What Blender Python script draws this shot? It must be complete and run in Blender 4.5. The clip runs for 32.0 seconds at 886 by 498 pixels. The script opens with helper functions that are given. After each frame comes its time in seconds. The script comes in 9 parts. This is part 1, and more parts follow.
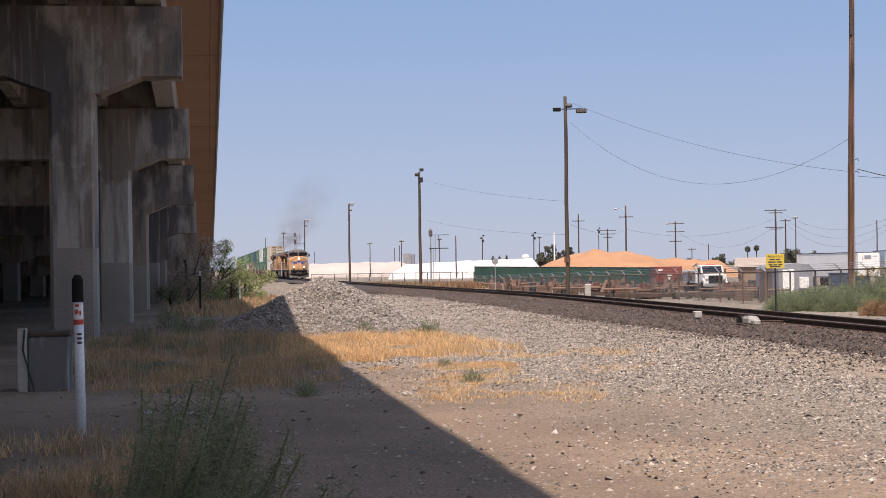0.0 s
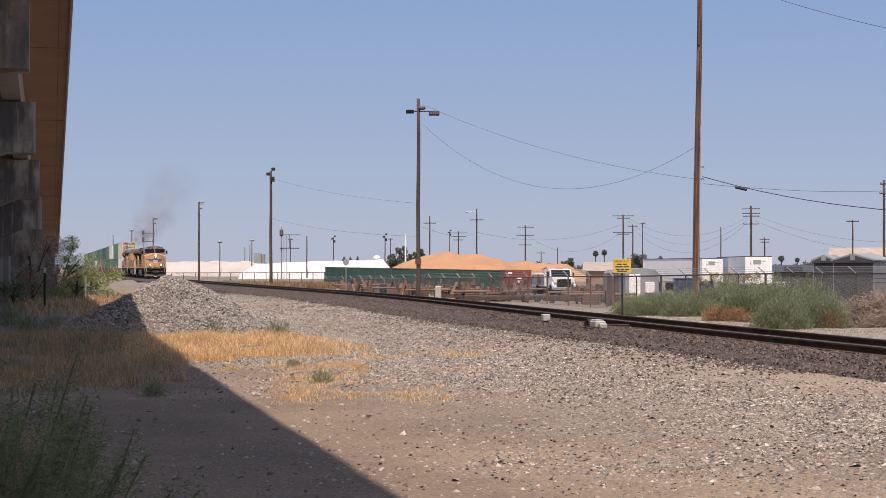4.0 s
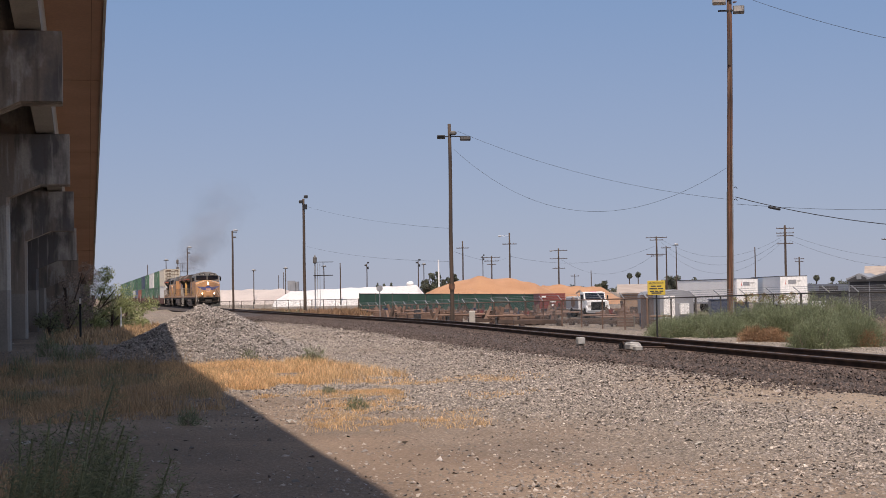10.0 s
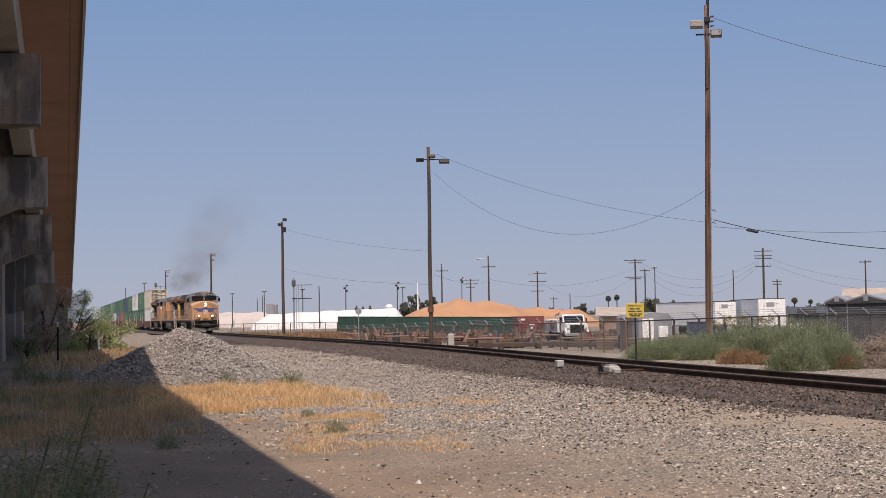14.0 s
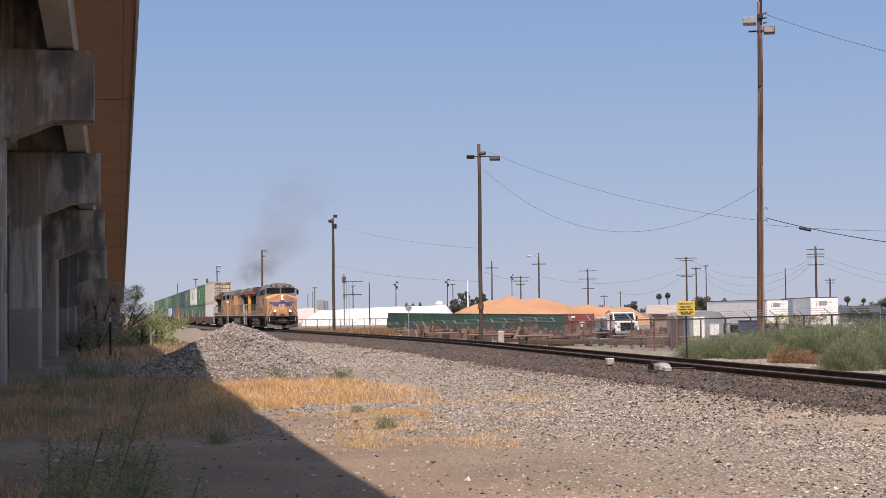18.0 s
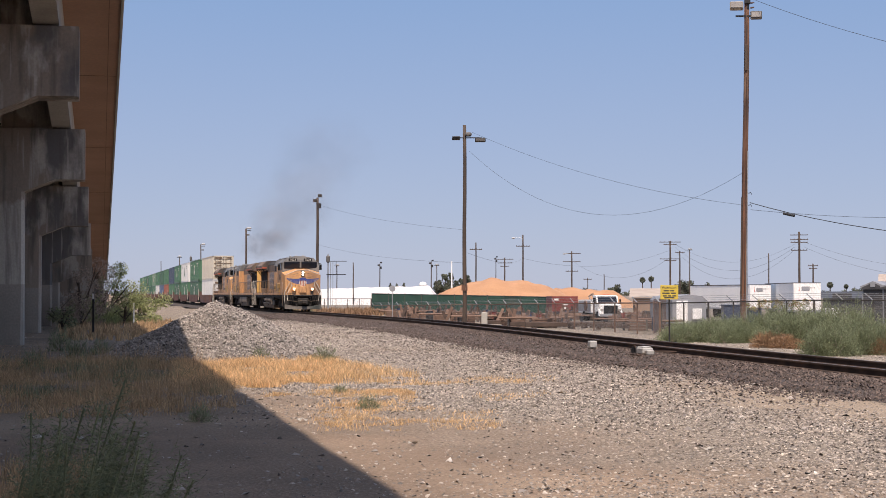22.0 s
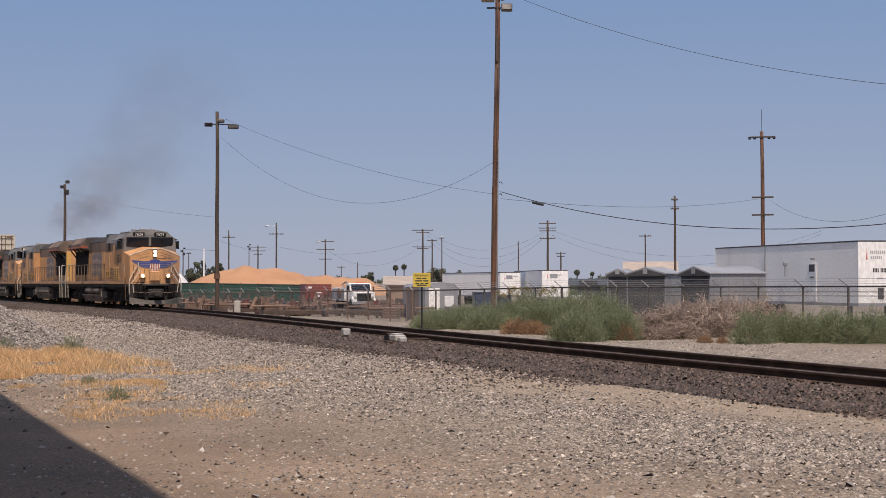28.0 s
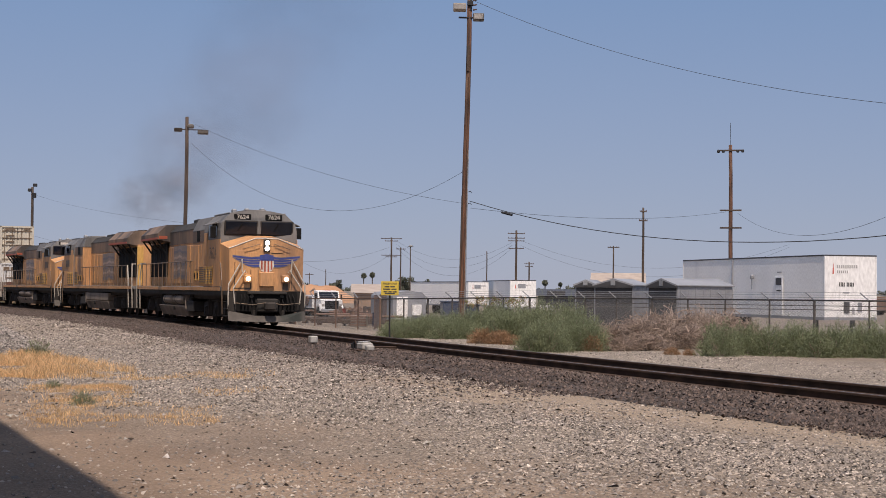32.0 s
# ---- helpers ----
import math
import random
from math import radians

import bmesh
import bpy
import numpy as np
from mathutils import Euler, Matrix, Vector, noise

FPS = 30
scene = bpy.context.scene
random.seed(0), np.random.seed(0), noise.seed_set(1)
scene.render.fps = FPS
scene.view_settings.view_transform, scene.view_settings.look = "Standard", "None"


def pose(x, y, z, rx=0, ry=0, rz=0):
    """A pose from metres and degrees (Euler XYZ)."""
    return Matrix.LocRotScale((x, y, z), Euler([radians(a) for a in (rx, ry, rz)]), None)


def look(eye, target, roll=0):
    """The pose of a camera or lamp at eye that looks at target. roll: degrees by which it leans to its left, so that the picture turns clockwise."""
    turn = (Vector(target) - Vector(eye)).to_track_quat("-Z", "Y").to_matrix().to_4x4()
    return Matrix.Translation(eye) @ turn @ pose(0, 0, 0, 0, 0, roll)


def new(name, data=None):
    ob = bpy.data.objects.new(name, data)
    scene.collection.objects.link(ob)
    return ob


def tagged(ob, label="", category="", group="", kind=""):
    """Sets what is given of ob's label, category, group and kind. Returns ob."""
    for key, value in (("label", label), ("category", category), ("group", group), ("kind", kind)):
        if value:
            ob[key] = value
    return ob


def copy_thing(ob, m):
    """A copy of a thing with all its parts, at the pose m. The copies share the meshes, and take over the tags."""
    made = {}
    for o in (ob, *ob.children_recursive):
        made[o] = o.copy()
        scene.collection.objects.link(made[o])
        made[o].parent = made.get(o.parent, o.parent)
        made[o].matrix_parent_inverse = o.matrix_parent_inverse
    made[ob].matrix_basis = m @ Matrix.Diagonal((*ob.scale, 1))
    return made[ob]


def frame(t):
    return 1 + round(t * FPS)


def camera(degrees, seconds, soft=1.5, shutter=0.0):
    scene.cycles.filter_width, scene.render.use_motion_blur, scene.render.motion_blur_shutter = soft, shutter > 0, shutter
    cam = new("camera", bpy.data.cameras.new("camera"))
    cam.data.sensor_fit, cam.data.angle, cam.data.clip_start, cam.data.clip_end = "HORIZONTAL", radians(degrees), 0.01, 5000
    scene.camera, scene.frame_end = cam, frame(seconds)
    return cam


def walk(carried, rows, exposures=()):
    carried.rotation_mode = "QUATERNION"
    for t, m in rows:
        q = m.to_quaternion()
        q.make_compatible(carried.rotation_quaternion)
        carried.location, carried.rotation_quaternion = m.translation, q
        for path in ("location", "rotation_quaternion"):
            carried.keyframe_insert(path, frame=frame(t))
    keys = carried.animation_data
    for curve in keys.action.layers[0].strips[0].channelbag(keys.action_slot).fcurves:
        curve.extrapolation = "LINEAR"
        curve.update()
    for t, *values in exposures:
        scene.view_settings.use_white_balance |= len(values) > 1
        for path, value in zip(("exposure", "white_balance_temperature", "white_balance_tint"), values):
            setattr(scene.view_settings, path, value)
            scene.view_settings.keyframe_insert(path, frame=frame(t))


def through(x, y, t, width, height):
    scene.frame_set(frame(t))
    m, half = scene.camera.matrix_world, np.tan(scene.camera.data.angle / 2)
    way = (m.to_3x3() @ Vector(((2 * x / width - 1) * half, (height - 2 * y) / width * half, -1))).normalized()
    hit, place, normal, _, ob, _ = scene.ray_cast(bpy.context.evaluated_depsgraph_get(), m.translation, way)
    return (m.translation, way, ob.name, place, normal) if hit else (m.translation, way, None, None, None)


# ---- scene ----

# the camera stands under the edge of the overpass and pans with the train
EYE = (0.0, 0.0, 1.95)
cam = camera(31.284, 32.0, 0.8)
EXPOSURES = [(t, stops, 6500, 23) for t, stops in ((0, 0.2), (2.5, 0.13), (6, -0.05), (9, -0.12), (13, -0.12), (15.5, -0.05), (17.5, 0.16), (22, 0.16), (23, 0.02), (24, -0.18), (25, 0.0), (27.5, -0.2), (32, -0.2))]
PATH = [
    (0.0, look(EYE, (-8.047, 39.180, 2.401), -0.894)),
    (0.5, look(EYE, (-7.966, 39.197, 2.355), -0.917)),
    (1.0, look(EYE, (-7.973, 39.195, 2.405), -0.859)),
    (1.5, look(EYE, (-7.946, 39.201, 2.347), -0.561)),
    (2.0, look(EYE, (-7.736, 39.242, 2.388), -0.522)),
    (2.5, look(EYE, (-6.284, 39.500, 2.440), -0.497)),
    (3.0, look(EYE, (-4.222, 39.773, 2.476), -0.450)),
    (3.5, look(EYE, (-4.339, 39.761, 2.405), -0.092)),
    (5.5, look(EYE, (-4.047, 39.792, 2.399), -0.385)),
    (6.0, look(EYE, (-3.476, 39.846, 2.413), -0.214)),
    (6.5, look(EYE, (-3.532, 39.841, 2.399), 0.296)),
    (7.0, look(EYE, (-3.443, 39.849, 2.422), 0.888)),
    (7.5, look(EYE, (-3.420, 39.850, 2.465), 0.901)),
    (8.0, look(EYE, (-3.565, 39.835, 2.635), 0.805)),
    (8.5, look(EYE, (-4.309, 39.752, 3.036), 0.489)),
    (9.0, look(EYE, (-4.627, 39.711, 3.237), 0.007)),
    (9.5, look(EYE, (-4.872, 39.684, 3.161), -0.631)),
    (10.0, look(EYE, (-5.158, 39.651, 3.036), -1.006)),
    (10.5, look(EYE, (-5.258, 39.640, 2.946), -1.168)),
    (11.0, look(EYE, (-5.315, 39.638, 2.731), -1.381)),
    (11.5, look(EYE, (-5.394, 39.628, 2.663), -1.322)),
    (12.0, look(EYE, (-5.161, 39.656, 2.818), -1.187)),
    (12.5, look(EYE, (-4.032, 39.784, 2.919), -1.138)),
    (13.0, look(EYE, (-4.102, 39.765, 3.346), -1.026)),
    (13.5, look(EYE, (-4.276, 39.741, 3.500), -1.105)),
    (14.0, look(EYE, (-4.617, 39.698, 3.604), -1.062)),
    (14.5, look(EYE, (-4.870, 39.670, 3.552), -1.048)),
    (15.0, look(EYE, (-5.132, 39.640, 3.474), -0.960)),
    (15.5, look(EYE, (-5.550, 39.584, 3.465), -0.864)),
    (17.5, look(EYE, (-5.882, 39.533, 3.535), -0.853)),
    (18.0, look(EYE, (-5.877, 39.534, 3.547), -0.752)),
    (18.5, look(EYE, (-5.839, 39.538, 3.576), -0.385)),
    (19.0, look(EYE, (-6.093, 39.499, 3.598), -0.171)),
    (19.5, look(EYE, (-6.764, 39.389, 3.607), 0.113)),
    (20.0, look(EYE, (-7.022, 39.346, 3.567), 0.204)),
    (20.5, look(EYE, (-7.227, 39.316, 3.381), 0.067)),
    (21.0, look(EYE, (-7.348, 39.297, 3.268), -0.350)),
    (21.5, look(EYE, (-7.111, 39.343, 3.190), -0.455)),
    (22.0, look(EYE, (-5.491, 39.606, 3.064), -0.071)),
    (22.5, look(EYE, (-5.195, 39.640, 3.236), 1.581)),
    (23.0, look(EYE, (-3.357, 39.826, 3.579), 1.911)),
    (23.5, look(EYE, (-1.281, 39.979, 1.965), 2.475)),
    (24.0, look(EYE, (-2.847, 39.897, 1.570), 2.780)),
    (24.5, look(EYE, (-3.479, 39.846, 1.524), 2.393)),
    (25.0, look(EYE, (-3.813, 39.816, 2.341), 1.930)),
    (25.5, look(EYE, (-3.811, 39.816, 2.311), 1.293)),
    (27.5, look(EYE, (-0.813, 39.987, 2.540), 0.292)),
    (28.0, look(EYE, (0.707, 39.986, 2.743), -0.226)),
    (28.5, look(EYE, (2.525, 39.911, 2.805), -0.475)),
    (29.0, look(EYE, (3.487, 39.837, 2.892), -0.445)),
    (29.5, look(EYE, (3.593, 39.822, 3.097), -0.169)),
    (30.0, look(EYE, (2.562, 39.892, 3.391), 0.974)),
    (30.5, look(EYE, (2.062, 39.913, 3.602), 1.471)),
    (31.0, look(EYE, (1.819, 39.923, 3.642), 2.253)),
    (31.5, look(EYE, (1.605, 39.950, 3.141), 2.126)),
    (32.0, look(EYE, (1.499, 39.959, 2.968), 0.523)),
]
walk(cam, PATH, EXPOSURES)

# ---- daylight ----
SUN_TO = Vector((0.034, -0.543, 1.0)).normalized()
world = bpy.data.worlds.new("world")
scene.world = world
world.use_nodes = True
wn = world.node_tree.nodes
sky = wn.new("ShaderNodeTexSky")
sky.sky_type = "NISHITA"
sky.sun_disc = False
sky.sun_elevation = math.asin(SUN_TO.z)
sky.sun_rotation = math.atan2(SUN_TO.x, SUN_TO.y)
sky.altitude, sky.air_density, sky.dust_density, sky.ozone_density = 50, 1.0, 0.15, 6.0
wl = world.node_tree.links
# summer haze over the clear sky, paler towards the horizon
way = wn.new("ShaderNodeTexCoord")
height = wn.new("ShaderNodeSeparateXYZ")
wl.new(way.outputs["Generated"], height.inputs[0])
rise = wn.new("ShaderNodeMapRange")
rise.interpolation_type = "SMOOTHSTEP"
rise.inputs["From Min"].default_value, rise.inputs["From Max"].default_value = -0.06, 0.38
wl.new(height.outputs["Z"], rise.inputs["Value"])
haze = wn.new("ShaderNodeMix")
haze.data_type = "RGBA"
haze.inputs["A"].default_value, haze.inputs["B"].default_value = (0.375, 0.447, 0.555, 1), (0.123, 0.319, 0.572, 1)
wl.new(rise.outputs["Result"], haze.inputs["Factor"])
clear = wn.new("ShaderNodeVectorMath")
clear.operation = "SCALE"
clear.inputs["Scale"].default_value = 0.09
wl.new(sky.outputs["Color"], clear.inputs[0])
air = wn.new("ShaderNodeMix")
air.data_type = "RGBA"
air.inputs["Factor"].default_value = 0.8
wl.new(clear.outputs["Vector"], air.inputs["A"])
# the haze is brighter and whiter towards the sun
towards = wn.new("ShaderNodeVectorMath")
towards.operation = "DOT_PRODUCT"
towards.inputs[1].default_value = SUN_TO
wl.new(way.outputs["Generated"], towards.inputs[0])
lobe = wn.new("ShaderNodeMapRange")
lobe.interpolation_type = "SMOOTHSTEP"
lobe.inputs["From Min"].default_value, lobe.inputs["From Max"].default_value, lobe.inputs["To Max"].default_value = 0.1, 1.0, 0.54
wl.new(towards.outputs["Value"], lobe.inputs["Value"])
bright = wn.new("ShaderNodeMix")
bright.data_type = "RGBA"
bright.inputs["B"].default_value = (1.36, 1.3, 1.2, 1)
wl.new(lobe.outputs["Result"], bright.inputs["Factor"])
wl.new(haze.outputs["Result"], bright.inputs["A"])
wl.new(bright.outputs["Result"], air.inputs["B"])
wl.new(air.outputs["Result"], wn["Background"].inputs["Color"])
wn["Background"].inputs["Strength"].default_value = 1.0
sun = new("sun", bpy.data.lights.new("sun", "SUN"))
sun.data.energy, sun.data.angle, sun.data.color = 4.9, radians(0.53), (1.0, 0.90, 0.71)
sun.matrix_basis = look(SUN_TO * 60, (0, 0, 0))
scene.view_settings.exposure = 0.0


# ---- mesh helpers ----
class Shape:
    """Gathers vertices and faces of one mesh."""

    def __init__(self):
        self.v, self.f, self.m = [], [], Matrix()

    def add(self, verts, faces):
        n = len(self.v)
        self.v += [tuple(self.m @ Vector(p)) for p in verts]
        self.f += [tuple(n + i for i in f) for f in faces]
        return self

    def box(self, x0, x1, y0, y1, z0, z1, b=0.0):
        if b <= 0:
            v = [(x, y, z) for z in (z0, z1) for y in (y0, y1) for x in (x0, x1)]
            return self.add(v, [(0, 2, 3, 1), (4, 5, 7, 6), (0, 1, 5, 4), (2, 6, 7, 3), (0, 4, 6, 2), (1, 3, 7, 5)])
        b = min(b, (x1 - x0) * 0.45, (y1 - y0) * 0.45, (z1 - z0) * 0.45)
        ring = [(x0 + b, y0), (x1 - b, y0), (x1, y0 + b), (x1, y1 - b), (x1 - b, y1), (x0 + b, y1), (x0, y1 - b), (x0, y0 + b)]
        cx, cy = (x0 + x1) / 2, (y0 + y1) / 2
        sx, sy = (x1 - x0 - 2 * b) / (x1 - x0), (y1 - y0 - 2 * b) / (y1 - y0)
        inner = [(cx + (x - cx) * sx, cy + (y - cy) * sy) for x, y in ring]
        v = [(*p, z0) for p in inner] + [(*p, z0 + b) for p in ring] + [(*p, z1 - b) for p in ring] + [(*p, z1) for p in inner]
        f = [tuple(range(7, -1, -1)), tuple(range(24, 32))]
        for k in range(3):
            f += [(8 * k + i, 8 * k + (i + 1) % 8, 8 * k + 8 + (i + 1) % 8, 8 * k + 8 + i) for i in range(8)]
        return self.add(v, f)

    def tube(self, p, q, r0, r1=None, n=8, cap=True):
        p, q = Vector(p), Vector(q)
        r1 = r0 if r1 is None else r1
        d = (q - p).normalized()
        a = d.orthogonal().normalized()
        c = d.cross(a)
        v = []
        for o, r in ((p, r0), (q, r1)):
            v += [o + (a * math.cos(6.28318 * i / n) + c * math.sin(6.28318 * i / n)) * r for i in range(n)]
        f = [(i, (i + 1) % n, n + (i + 1) % n, n + i) for i in range(n)]
        if cap:
            f += [tuple(range(n - 1, -1, -1)), tuple(range(n, 2 * n))]
        return self.add(v, f)

    def pipe(self, points, r, n=6):
        """A bent pipe through the points."""
        pts = [Vector(p) for p in points]
        v, f = [], []
        a = (pts[1] - pts[0]).normalized().orthogonal().normalized()
        for i, p in enumerate(pts):
            d = (pts[min(i + 1, len(pts) - 1)] - pts[max(i - 1, 0)]).normalized()
            a = (a - d * a.dot(d)).normalized()
            c = d.cross(a)
            v += [p + (a * math.cos(6.28318 * k / n) + c * math.sin(6.28318 * k / n)) * r for k in range(n)]
            if i:
                o = n * (i - 1)
                f += [(o + k, o + (k + 1) % n, o + n + (k + 1) % n, o + n + k) for k in range(n)]
        f += [tuple(range(n - 1, -1, -1)), tuple(range(len(v) - n, len(v)))]
        return self.add(v, f)

    def prism(self, outline, y0, y1):
        """An outline in x and z, drawn out along y; counted so that it turns left seen from -y."""
        n = len(outline)
        v = [(x, y0, z) for x, z in outline] + [(x, y1, z) for x, z in outline]
        f = [tuple(range(n)), tuple(range(2 * n - 1, n - 1, -1))]
        f += [(i, n + i, n + (i + 1) % n, (i + 1) % n) for i in range(n)]
        return self.add(v, f)

    def side(self, outline, x0, x1):
        """An outline in y and z, drawn out along x."""
        n = len(outline)
        v = [(x0, y, z) for y, z in outline] + [(x1, y, z) for y, z in outline]
        f = [tuple(range(n - 1, -1, -1)), tuple(range(n, 2 * n))]
        f += [(i, (i + 1) % n, n + (i + 1) % n, n + i) for i in range(n)]
        return self.add(v, f)

    def disc(self, c, axis, r, depth, n=20):
        c, d = Vector(c), Vector(axis).normalized()
        return self.tube(c - d * depth / 2, c + d * depth / 2, r, r, n)

    def mesh(self, name, smooth=False, mend=True):
        me = bpy.data.meshes.new(name)
        me.from_pydata(self.v, [], self.f)
        if mend:
            bm = bmesh.new()
            bm.from_mesh(me)
            bmesh.ops.recalc_face_normals(bm, faces=bm.faces)
            bm.to_mesh(me)
            bm.free()
        if smooth:
            me.shade_smooth()
        return me


def part(name, shape, material, parent=None, label="", m=None, smooth=False, kind=""):
    """One mesh object, under a thing or a part if there is a parent."""
    me = shape if isinstance(shape, bpy.types.Mesh) else shape.mesh(name, smooth)
    if material and not me.materials:
        me.materials.append(material)
    ob = new(name, me)
    ob.parent = parent
    if m is not None:
        ob.matrix_basis = m
    return tagged(ob, label, kind=kind)


def thing(name, m, label, category, group="", kind=""):
    ob = new(name)
    ob.empty_display_size = 0.2
    ob.matrix_basis = m
    return tagged(ob, label, category, group, kind)


def soup(name, verts, tris, material):
    """A mesh from large arrays of vertices and triangles."""
    me = bpy.data.meshes.new(name)
    verts, tris = np.asarray(verts, np.float32), np.asarray(tris, np.int32)
    me.vertices.add(len(verts))
    me.vertices.foreach_set("co", verts.ravel())
    me.loops.add(tris.size)
    me.loops.foreach_set("vertex_index", tris.ravel())
    me.polygons.add(len(tris))
    me.polygons.foreach_set("loop_start", np.arange(0, tris.size, 3, dtype=np.int32))
    me.update(calc_edges=True)
    me.materials.append(material)
    return me


def at(az, dist, z=0.0):
    """A place by its bearing in degrees from +y towards +x and its distance from the camera's stand."""
    return Vector((math.sin(radians(az)) * dist, math.cos(radians(az)) * dist, z))


# ---- materials ----
def material(name, a, b=None, rough=0.8, metal=0.0, scale=3.0, fine=40.0, bump=0.3, depth=0.01, c=None, cover=0.5, coords="Object", islands=0.0, detail=5, spec=0.5, stretch=(1, 1, 1)):
    """A worn surface: colours a and b mixed by broad noise, stains of c, fine grain and relief. islands: how far loose pieces differ."""
    m = bpy.data.materials.new(name)
    m.use_nodes = True
    n, l = m.node_tree.nodes, m.node_tree.links
    bsdf = n["Principled BSDF"]
    bsdf.inputs["Metallic"].default_value = metal
    bsdf.inputs["Specular IOR Level"].default_value = spec
    tc = n.new("ShaderNodeTexCoord")
    mp = n.new("ShaderNodeMapping")
    mp.inputs["Scale"].default_value = stretch
    l.new(tc.outputs[coords], mp.inputs["Vector"])
    b = b or [v * 0.8 for v in a]

    def noise_of(s, d=detail):
        t = n.new("ShaderNodeTexNoise")
        t.inputs["Scale"].default_value, t.inputs["Detail"].default_value = s, d
        l.new(mp.outputs["Vector"], t.inputs["Vector"])
        return t.outputs["Fac"]

    def ramp(value, lo, hi):
        r = n.new("ShaderNodeMapRange")
        r.inputs["From Min"].default_value, r.inputs["From Max"].default_value = lo, hi
        l.new(value, r.inputs["Value"])
        return r.outputs["Result"]

    def mix(fac, p, q, mode="MIX"):
        x = n.new("ShaderNodeMix")
        x.data_type, x.blend_type = "RGBA", mode
        for socket, value in ((x.inputs["Factor"], fac), (x.inputs["A"], p), (x.inputs["B"], q)):
            if isinstance(value, bpy.types.NodeSocket):
                l.new(value, socket)
            else:
                socket.default_value = value if isinstance(value, (int, float)) else (*value, 1)
        return x.outputs["Result"]

    col = mix(ramp(noise_of(scale), 0.35, 0.65), a, b)
    if c:
        col = mix(ramp(noise_of(scale * 0.43, 8), cover, cover + 0.16), col, c)
    grain = noise_of(fine, 3)
    g = ramp(grain, 0.3, 0.7)
    dark = n.new("ShaderNodeMapRange")
    dark.inputs["To Min"].default_value, dark.inputs["To Max"].default_value = 0.86, 1.12
    l.new(g, dark.inputs["Value"])
    shade = n.new("ShaderNodeVectorMath")
    shade.operation = "SCALE"
    l.new(col, shade.inputs[0])
    l.new(dark.outputs["Result"], shade.inputs["Scale"])
    out = shade.outputs["Vector"]
    if islands:
        geo = n.new("ShaderNodeNewGeometry")
        vary = n.new("ShaderNodeMapRange")
        vary.inputs["To Min"].default_value, vary.inputs["To Max"].default_value = 1 - islands, 1 + islands
        l.new(geo.outputs["Random Per Island"], vary.inputs["Value"])
        s2 = n.new("ShaderNodeVectorMath")
        s2.operation = "SCALE"
        l.new(out, s2.inputs[0])
        l.new(vary.outputs["Result"], s2.inputs["Scale"])
        out = s2.outputs["Vector"]
    l.new(out, bsdf.inputs["Base Color"])
    rr = n.new("ShaderNodeMapRange")
    rr.inputs["To Min"].default_value, rr.inputs["To Max"].default_value = max(rough - 0.12, 0.03), min(rough + 0.12, 1)
    l.new(g, rr.inputs["Value"])
    l.new(rr.outputs["Result"], bsdf.inputs["Roughness"])
    if bump:
        bp = n.new("ShaderNodeBump")
        bp.inputs["Strength"].default_value, bp.inputs["Distance"].default_value = bump, depth
        l.new(grain, bp.inputs["Height"])
        l.new(bp.outputs["Normal"], bsdf.inputs["Normal"])
    return m


def glow(name, colour, strength):
    m = bpy.data.materials.new(name)
    m.use_nodes = True
    p = m.node_tree.nodes["Principled BSDF"]
    p.inputs["Base Color"].default_value = (*colour, 1)
    p.inputs["Emission Color"].default_value = (*colour, 1)
    p.inputs["Emission Strength"].default_value = strength
    return m




